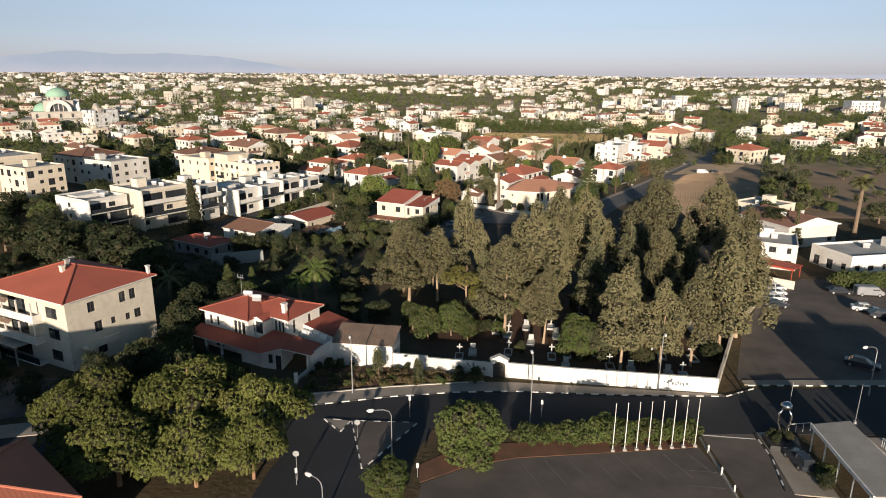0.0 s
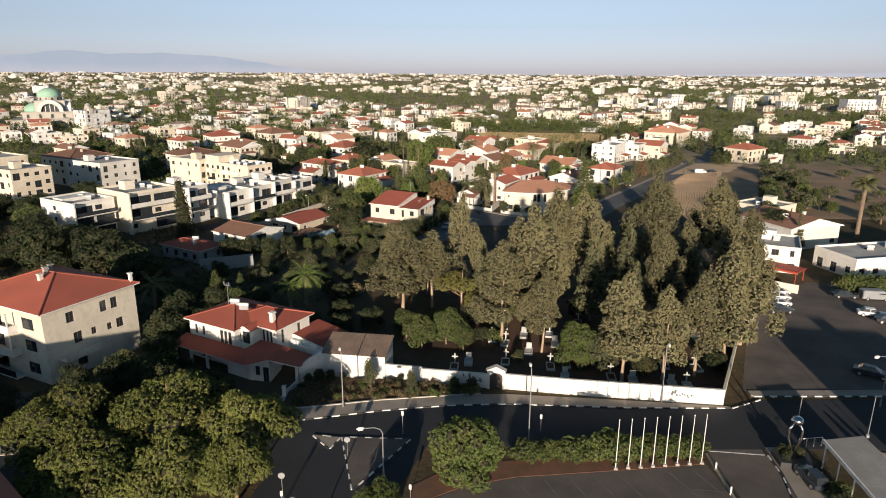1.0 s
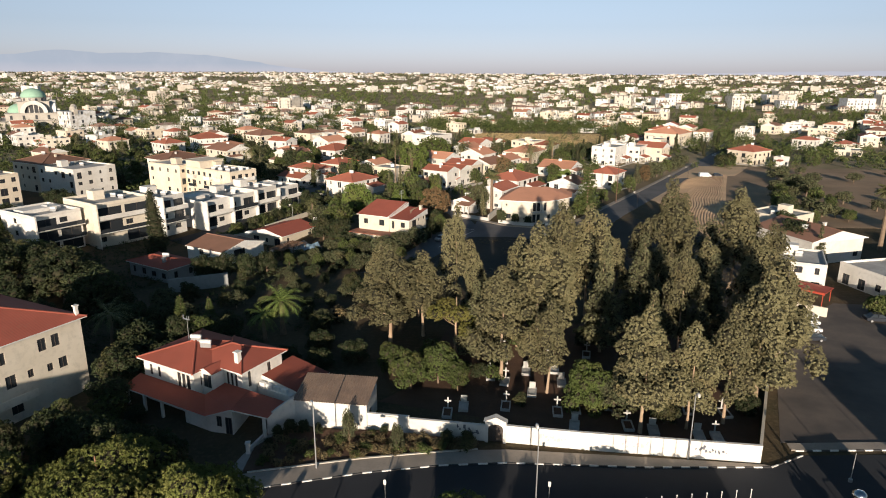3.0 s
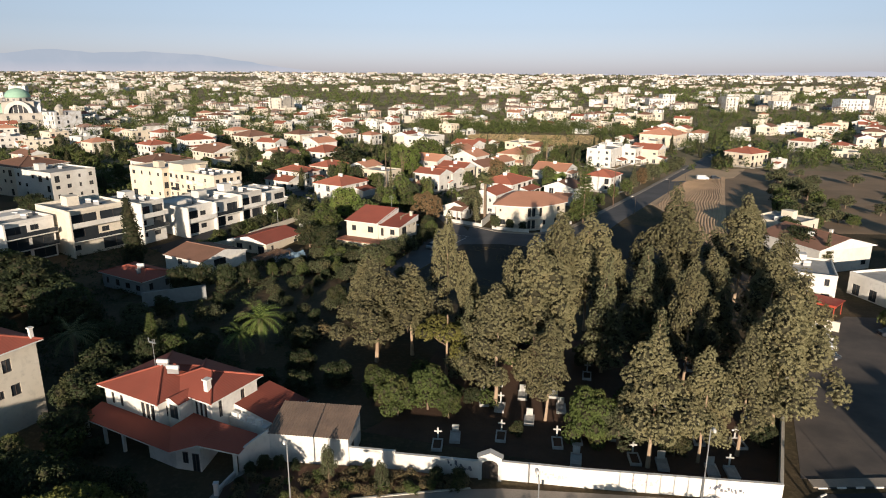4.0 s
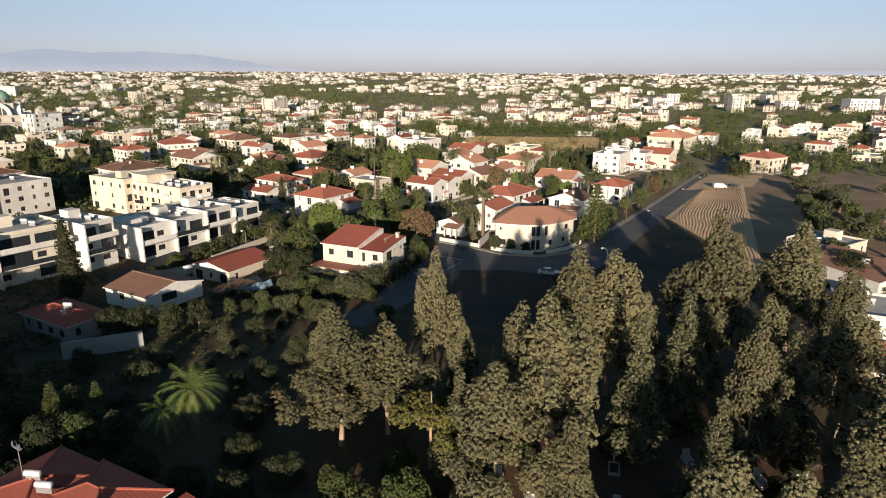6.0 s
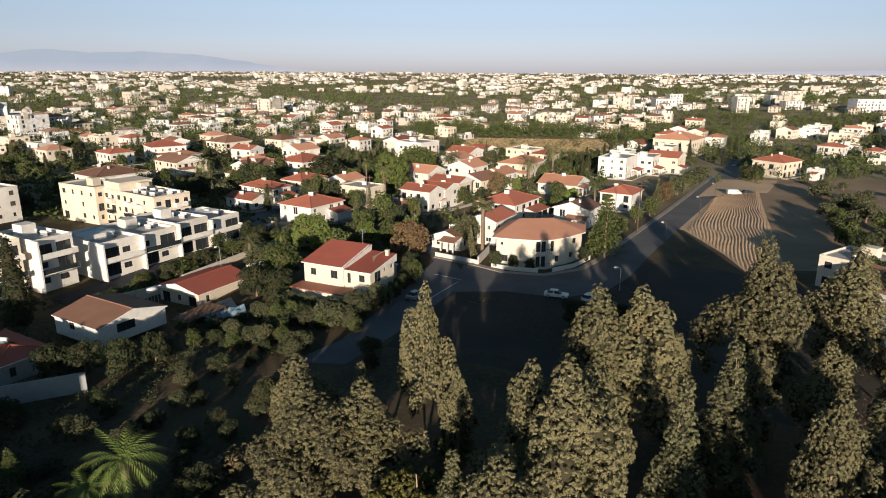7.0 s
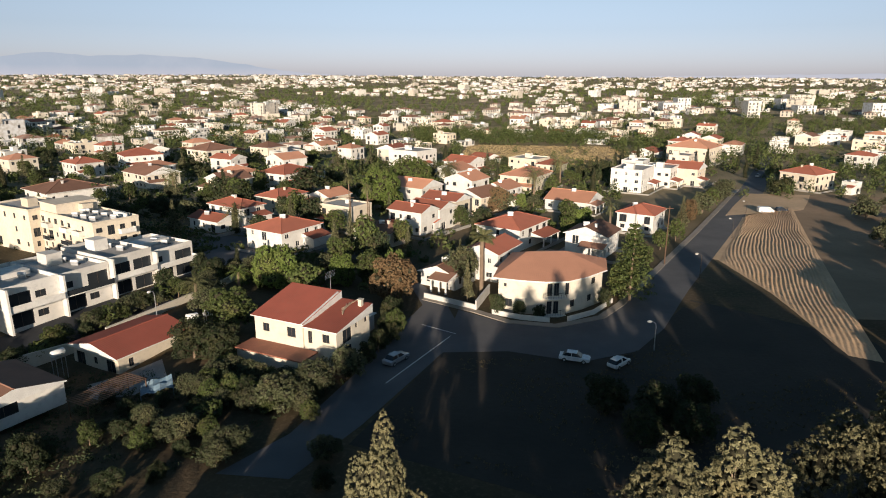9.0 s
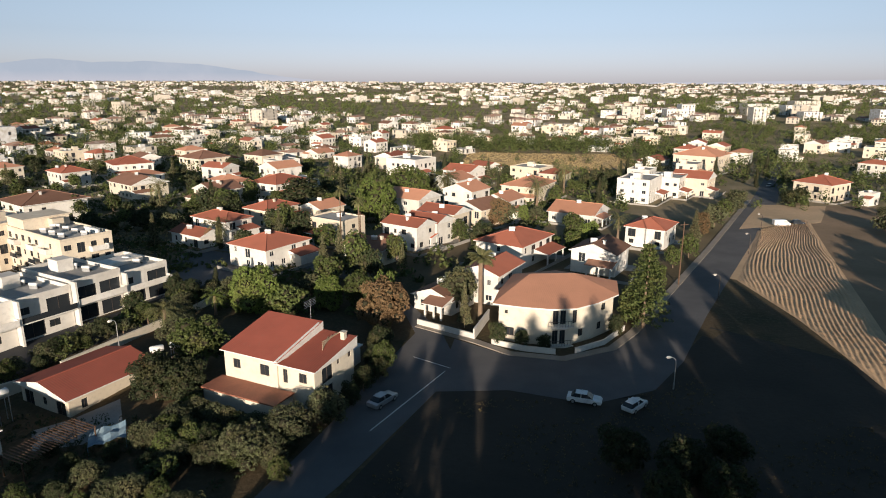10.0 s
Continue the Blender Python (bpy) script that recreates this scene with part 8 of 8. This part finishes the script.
for a, b in (((-14.9, 188.7), (-8.9, 185.4)), ((-9.6, 184.4), (-16.7, 167.2))):
    d = Vector((b[0] - a[0], b[1] - a[1], 0))
    g = Geo(); g.box(0, -0.07, 0.03, d.length, 0.07, 0.044, Matrix.Translation((a[0], a[1], 0)) @ Matrix.Rotation(math.atan2(d.y, d.x), 4, "Z"))
    part("line", g.mesh("line", M["paint_w"]), lines)
g = Geo(); g.box(24.4, 73.05, 0.05, 30.2, 73.2, 0.064, Matrix.Identity(4))
part("line", g.mesh("line", M["paint_w"]), lines)
# low wall and bollards along the parking lot
for (x, y) in ((23.9, 65.5), (24.3, 62.5), (23.6, 69.6)):
    ob = thing("bollard", x + 0.5, y, None, 0, "short white bollard beside the driveway", "bollard", "bollards")
    g = Geo(); g.tube([(0, 0, -0.1), (0, 0, 0.85), (0, 0, 0.95)], [0.1, 0.1, 0.05], 8); part("post", g.mesh("post", M["paint_w"]), ob)
street_wall([(25.3, 52), (24.9, 62), (24.0, 72.4)], 0.25, 0.2, "low concrete kerb wall of the parking lot", mat="concrete", cap=False)

# sculpture with a silver ball
g = Geo()
g.ball((0, 0, 5.0), 0.62, 16, 10, squash=0.8)
for s in (-1, 1):
    g.tube([(0.75 * s, 0, 0.5), (0.15 * s, 0, 1.7), (0.62 * s, 0, 2.9), (0.62 * s, 0, 3.9), (0.3 * s, 0, 4.6)], [0.1, 0.13, 0.15, 0.13, 0.1], 8)
solid("sculpture", g.mesh("sculpture", M["chrome"], smooth=True), "polished metal sculpture carrying a silver ball", "sculpture", m=pose(32.5, 72.0, 0.1, 0, 0, -10))
g = Geo(); g.prism([(-1.6, -1.2), (1.6, -1.5), (2.0, 1.0), (0.2, 1.8), (-1.7, 1.2)], -0.2, 0.75)
solid("planter", g.mesh("planter", M["paint_k"]), "dark planted bed at the foot of the sculpture", "planter", m=pose(32.6, 72.0, 0))
for x, y in ((31.8, 71.6), (33.4, 72.4), (32.8, 73.0), (31.6, 72.6)):
    plant("dark", x, y, 1.2, int(y), 0.9, z=0.6, label="dark low shrub round the sculpture")
rail = thing("railing", 34.4, 75.0, 0.1, 16, "white tubular metal railing", "railing")
for k in range(4):
    g = Geo(); g.tube([(k * 0.95, 0, 0), (k * 0.95, 0, 1.1)], [0.04, 0.04], 7); part("post", g.mesh("post", M["paint_w"]), rail)
g = Geo(); g.tube([(0, 0, 1.1), (2.85, 0, 1.1)], [0.04, 0.04], 7); part("rail", g.mesh("rail", M["paint_w"]), rail)

# covered walk with white posts
walkway = thing("covered_walkway", 35.2, 71.6, 0, 0, "flat-roofed covered walkway on white steel posts", "canopy")
g = Geo(); g.prism([(0, 0), (0.4, -12.6), (5.2, -12.0), (4.6, 1.4)][::-1][::-1], 3.1, 3.28)
part("roof_slab", g.mesh("roof_slab", M["concrete"], clean=True), walkway)
g = Geo(); g.box(-0.08, -12.6, 2.95, 0.08, 0.1, 3.34, Matrix.Rotation(radians(1.8), 4, "Z"))
part("fascia", g.mesh("fascia", M["paint_w"]), walkway)
for k in range(5):
    for px in (0.15, 4.4):
        g = Geo(); g.box(px + 0.1 * k * 0.8, -0.3 - 2.9 * k, -0.2, px + 0.1 * k * 0.8 + 0.12, -0.18 - 2.9 * k, 3.1)
        part("post", g.mesh("post", M["paint_w"]), walkway)
street_wall([(41.0, 74.2), (41.9, 66), (42.4, 58)], 1.7, 0.25, "cream wall beside the covered walkway", mat="cream")
fence = thing("fence", 42.0, 70.6, 1.78, -83.5, "white upright-bar fence on the cream wall", "fence")
for k in range(26):
    g = Geo() if k == 0 else g
    if k == 0:
        g.box(0, 0, 0, 0.07, 0.07, 0.95)
        bar = g.mesh("bar", M["paint_w"])
    part("bar", bar, fence, m=Matrix.Translation((0.3 * k, 0.1, 0)))
g = Geo(); g.box(0, 0.1, 0.95, 7.7, 0.17, 1.03); part("rail", g.mesh("rail", M["paint_w"]), fence)
strip("pavement", [(42.6, 56), (42.2, 66), (41.3, 75)], [(60, 58), (60, 70), (58, 77)], "pave", "paved yard behind the cream wall", 0.1, "pavement")
plant("bush", 34.9, 66.5, 1.6, 0, 1.0)
plant("dark", 34.2, 64.5, 1.8, 0, 1.0)


# ---- cars ----
def car_meshes(colour, kind):
    """Body as a lofted profile with rounded shoulders, glasshouse, bumpers; along x, wheels on the ground."""
    L, W = {"saloon": (4.5, 1.75), "hatch": (3.9, 1.68), "van": (5.0, 1.95)}[kind]
    if kind == "van":
        prof = [(-0.5, 0.45), (-0.5, 1.75), (-0.44, 1.95), (0.22, 1.95), (0.36, 1.25), (0.48, 1.0), (0.5, 0.5), (0.46, 0.32), (-0.48, 0.32)]
        roofp = [(0.20, 1.85), (0.355, 1.27), (0.34, 1.27), (0.17, 1.85)]
    else:
        t = 0.05 if kind == "saloon" else -0.04
        prof = [(-0.5, 0.5), (-0.49, 0.86), (-0.34 - t, 0.92), (0.24, 0.90), (0.46, 0.76), (0.5, 0.58), (0.48, 0.3), (-0.48, 0.3)]
        roofp = None
    g = Geo()
    for s0, s1, k0, k1 in ((-1, -0.86, 0.92, 1.0), (-0.86, 0.86, 1.0, 1.0), (0.86, 1, 1.0, 0.92)):
        for (a, b) in zip(prof, prof[1:] + prof[:1]):
            def q(p, s, k):
                return (p[0] * L * (0.5 + 0.5 * k), s * W / 2, 0.62 + (p[1] - 0.62) * k)
            g.face(q(a, s0, k0), q(b, s0, k0), q(b, s1, k1), q(a, s1, k1))
    for s, k in ((-1, 0.92), (1, 0.92)):
        g.face(*((p[0] * L * (0.5 + 0.5 * k), s * W / 2, 0.62 + (p[1] - 0.62) * k) for p in prof))
    gl = Geo()
    if kind != "van":
        r0, r1 = (-0.26, 0.08) if kind == "saloon" else (-0.4, 0.06)
        b0, b1 = (-0.39, 0.25) if kind == "saloon" else (-0.48, 0.25)
        lo = [(b0 * L, -0.84 * W / 2, 0.88), (b1 * L, -0.84 * W / 2, 0.88), (b1 * L, 0.84 * W / 2, 0.88), (b0 * L, 0.84 * W / 2, 0.88)]
        hi = [(r0 * L, -0.66 * W / 2, 1.38), (r1 * L, -0.66 * W / 2, 1.38), (r1 * L, 0.66 * W / 2, 1.38), (r0 * L, 0.66 * W / 2, 1.38)]
        for k in range(4):
            gl.face(lo[k], lo[(k + 1) % 4], hi[(k + 1) % 4], hi[k])
        top = [(p[0] * 1.0, p[1] * 1.02, 1.38) for p in hi]
        up = [(p[0] * 0.96, p[1] * 0.9, 1.45) for p in hi]
        for k in range(4):
            g.face(top[k], top[(k + 1) % 4], up[(k + 1) % 4], up[k])
        g.face(*up)
        for sx in (-1, 1):
            g.box(-0.09 * L - 0.04, sx * 0.75 * W / 2 - 0.14, 0.9, -0.09 * L + 0.04, sx * 0.75 * W / 2 + 0.14, 1.38)
    else:
        gl.face((0.36 * L, -0.8, 1.28), (0.36 * L, 0.8, 1.28), (0.232 * L, 0.74, 1.88), (0.232 * L, -0.74, 1.88))
        for s in (-1, 1):
            gl.face((0.05 * L, s * 0.985, 1.3), (0.3 * L, s * 0.985, 1.3), (0.2 * L, s * 0.96, 1.8), (0.05 * L, s * 0.96, 1.8))
    body = g.mesh("body", M[colour], clean=True)
    glass = gl.mesh("windows", M["glass"])
    ty, rm = Geo(), Geo()
    ty.tube([(0, -0.11, 0), (0, -0.09, 0), (0, 0.09, 0), (0, 0.11, 0)], [0.26, 0.32, 0.32, 0.26], 14)
    rm.tube([(0, -0.125, 0), (0, 0.125, 0)], [0.19, 0.19], 10)
    lt = Geo(); lt.box(-0.04, -0.16, -0.07, 0.04, 0.16, 0.07)
    return L, W, body, glass, ty.mesh("tyre", M["tyre"]), rm.mesh("rim", M["steel"]), lt.mesh("light", M["lamp_glass"])


CARS = {}


def car(x, y, rz, colour="car_white", kind="saloon", label="white parked saloon car", z=None):
    if (colour, kind) not in CARS:
        CARS[colour, kind] = car_meshes(colour, kind)
    L, W, body, glass, tyre, rim, light = CARS[colour, kind]
    ob = thing("van" if kind == "van" else "car", x, y, (ground_z(x, y) + 0.03) if z is None else z, rz, label, "van" if kind == "van" else "car", "parked cars")
    part("body", body, ob)
    part("windows", glass, ob)
    for sx in (-0.31, 0.31):
        for sy in (-0.46, 0.46):
            w = part("wheel", tyre, ob, m=Matrix.Translation((sx * L, sy * W, 0.32)))
            part("rim", rim, w)
    for sx in (-0.475, 0.475):
        for sy in (-0.33, 0.33):
            part("light", light, ob, m=Matrix.Translation((sx * L, sy * W, 0.68)))


car(9.4, 177.4, -12, "car_white", "saloon", "white saloon car parked on the bend")
car(15.6, 176.4, 50, "car_white", "hatch", "white hatchback parked on the verge")
car(-16.6, 174.0, 62, "car_silver", "saloon", "silver saloon car parked in the lane")
car(80.5, 301, 5, "car_white", "van", "white delivery van on the gravel verge")
car(86.5, 304, 10, "car_dark", "hatch", "dark hatchback beside the white van")
car(48.4, 119.6, 5, "car_dark", "saloon", "dark saloon car in the car park")
car(49.4, 123.2, 5, "car_white", "saloon", "white saloon car in the car park")
car(50.8, 126.6, 5, "car_white", "hatch", "white hatchback in the car park")
car(51.8, 129.6, 8, "car_white", "hatch", "white hatchback under the trees")
car(63.6, 119.8, -14, "car_white", "saloon", "white saloon car in the car park")
car(65.0, 116.6, -14, "car_dark", "saloon", "dark saloon car in the car park")
car(66.2, 113.2, -14, "car_dark", "hatch", "dark hatchback in the car park")
car(67.0, 109.8, -14, "car_silver", "saloon", "silver saloon car in the car park")
car(63.5, 129.5, 0, "car_dark", "saloon", "dark saloon car below the hedge")
car(68.5, 129.0, 0, "car_silver", "van", "grey van parked below the hedge")
car(51.8, 95.3, -30, "car_dark", "saloon", "dark saloon car in the shaded lot")
car(33.2, 68.6, 100, "car_dark", "hatch", "dark hatchback beside the planted strip", z=0.13)
car(110, 392, 60, "car_silver", "saloon", "silver saloon car on the far road")


# ---- cemetery graves ----
def grave(x, y, rz, style):
    ob = thing("grave", x, y, None, rz, ("white marble grave with a cross", "white-edged grave with a dark bed", "white marble grave with a headstone")[style], "grave", "graves")
    g = Geo()
    for b in ((-0.6, -1.1, 0.6, -0.95), (-0.6, 0.95, 0.6, 1.1), (-0.6, -0.95, -0.45, 0.95), (0.45, -0.95, 0.6, 0.95)):
        g.box(b[0], b[1], -0.1, b[2], b[3], 0.35)
    part("border", g.mesh("border", M["marble"]), ob)
    g = Geo(); g.box(-0.45, -0.95, -0.1, 0.45, 0.95, 0.22)
    part("bed", g.mesh("bed", M["marble"] if style != 1 else M["soil"]), ob)
    g = Geo()
    if style < 2:
        g.box(-0.09, 0.98, 0.2, 0.09, 1.1, 1.75); g.box(-0.42, 0.985, 1.2, 0.42, 1.095, 1.38)
        part("cross", g.mesh("cross", M["marble"]), ob)
    else:
        g.prism([(-0.4, 0.95), (0.4, 0.95), (0.4, 1.1), (-0.4, 1.1)], 0.2, 1.2)
        part("headstone", g.mesh("headstone", M["marble"]), ob)


rng = random.Random(21)
placed = []
while len(placed) < 38:
    x, y = rng.uniform(-6, 34), rng.uniform(88.2, 114)
    if x > 27 + (y - 84) * 0.4 or not all(abs(x - a) > 1.7 or abs(y - b) > 3.0 for a, b in placed):
        continue
    placed.append((x, y))
    grave(x, y, rng.uniform(-8, 8), rng.choice((0, 1, 1, 2)))

# sprayed scribbles on the white wall (unreadable strokes)
scr = thing("graffiti", 0, 0, 0, 0, "illegible dark and pink sprayed strokes", "graffiti", kind="structure")
for x0, x1, mat, n in ((-7.6, -1.6, "graffiti", 26), (5.0, 8.2, "graffiti_pink", 12), (14, 17, "graffiti_pink", 12), (22, 25.6, "graffiti", 10)):
    g = Geo()
    for k in range(n):
        x = x0 + (x1 - x0) * k / n
        w, z, hh = rng.uniform(0.06, 0.28), rng.uniform(0.7, 1.4), rng.uniform(0.08, 0.55)
        yw = (85.5 - (x + 15.8) * 0.064) if x < 0 else (84.6 - (x - 1.45) * 0.047 if x < 10 else 84.2 - (x - 10) * 0.0159)
        m = Matrix.Translation((x, yw - 0.006, z)) @ Matrix.Rotation(radians(-3.6 if x < 0 else -2.7 if x < 10 else -0.9), 4, "Z") @ Matrix.Rotation(rng.uniform(-0.6, 0.6), 4, "Y")
        g.box(0, -0.004, 0, w, 0.0, hh, m)
    part("strokes", g.mesh("strokes", M[mat]), scr)


# ---- utility poles, garden clutter ----
def utility_pole(x, y, h, label="tall wooden utility pole"):
    ob = thing("utility_pole", x, y, None, 20, label, "pole", "utility poles")
    g = Geo(); g.tube([(0, 0, -0.3), (0, 0, h)], [0.16, 0.1], 8); part("pole", g.mesh("pole", M["wood"]), ob)
    g = Geo(); g.box(-0.9, -0.06, h - 0.7, 0.9, 0.06, h - 0.55); part("crossarm", g.mesh("crossarm", M["wood"]), ob)


utility_pole(34.0, 232.0, 13.5)
utility_pole(-38.8, 235.8, 13.5)
utility_pole(-34.4, 236.3, 13.0)
utility_pole(38.2, 116.0, 9.0)
tank_stand = thing("water_tank", -49.5, 181.5, -0.8, 10, "white cylindrical water tank on a steel stand", "water tank")
for (px, py) in ((0, 0), (1.4, 0), (0, 1.0), (1.4, 1.0)):
    g = Geo(); g.box(px, py, -0.2, px + 0.08, py + 0.08, 3.4); part("leg", g.mesh("leg", M["steel"]), tank_stand)
g = Geo(); g.tube([(-0.2, 0.5, 3.9), (-0.1, 0.5, 3.9), (1.6, 0.5, 3.9), (1.7, 0.5, 3.9)], [0.35, 0.5, 0.5, 0.35], 12); part("tank", g.mesh("tank", M["water_tank"], smooth=True), tank_stand)
copy_thing(tank_stand, pose(-51.2, 179.6, -0.9, 0, 0, 40))
copy_thing(tank_stand, pose(-64.0, 166.0, -1.8, 0, 0, 70))
street_lamp(-58.5, 183.0, 6.5, 250, 0.6)
# concrete yard, blue tarpaulin and slatted pergola beside the low red house
strip("yard", [(-59.3, 165.3), (-55.6, 167.8), (-52.0, 172.5)], [(-55.4, 160.6), (-50.0, 161.9), (-47.8, 166.5)], "concrete", "pale concrete yard beside the low house", 0.05, "yard")
g = Geo(); m = pose(-47.5, 159.5, ground_z(-47.5, 159.5) + 0.9, 6, -8, 30)
for i in range(5):
    for j in range(4):
        def tp(a, b):
            return m @ Vector((a * 0.8, b * 0.8, 0.18 * math.sin(a * 2.1 + b) + 0.1 * math.cos(b * 3)))
        g.face(tp(i, j), tp(i + 1, j), tp(i + 1, j + 1), tp(i, j + 1))
for a, b in ((0, 0), (5, 0), (0, 4), (5, 4)):
    p = m @ Vector((a * 0.8, b * 0.8, 0)); g.tube([(p.x, p.y, p.z - 1.6), (p.x, p.y, p.z)], [0.04, 0.04], 5)
solid("tarpaulin", g.mesh("tarpaulin", M["blue"]), "faded blue tarpaulin stretched over posts", "tarpaulin")
perg = thing("pergola", -50.6, 153.8, None, 71, "brown slatted pergola in the garden", "pergola")
g = Geo(); g.box(0, 0, 0, 0.12, 4.2, 0.08); slat = g.mesh("slat", M["wood"])
for k in range(22):
    part("slat", slat, perg, m=Matrix.Translation((0.4 * k, 0, 2.3)))
for px in (0, 8.4):
    for py in (0.2, 3.8):
        g = Geo(); g.box(px, py, -0.2, px + 0.12, py + 0.12, 2.3); part("post", g.mesh("post", M["wood"]), perg)
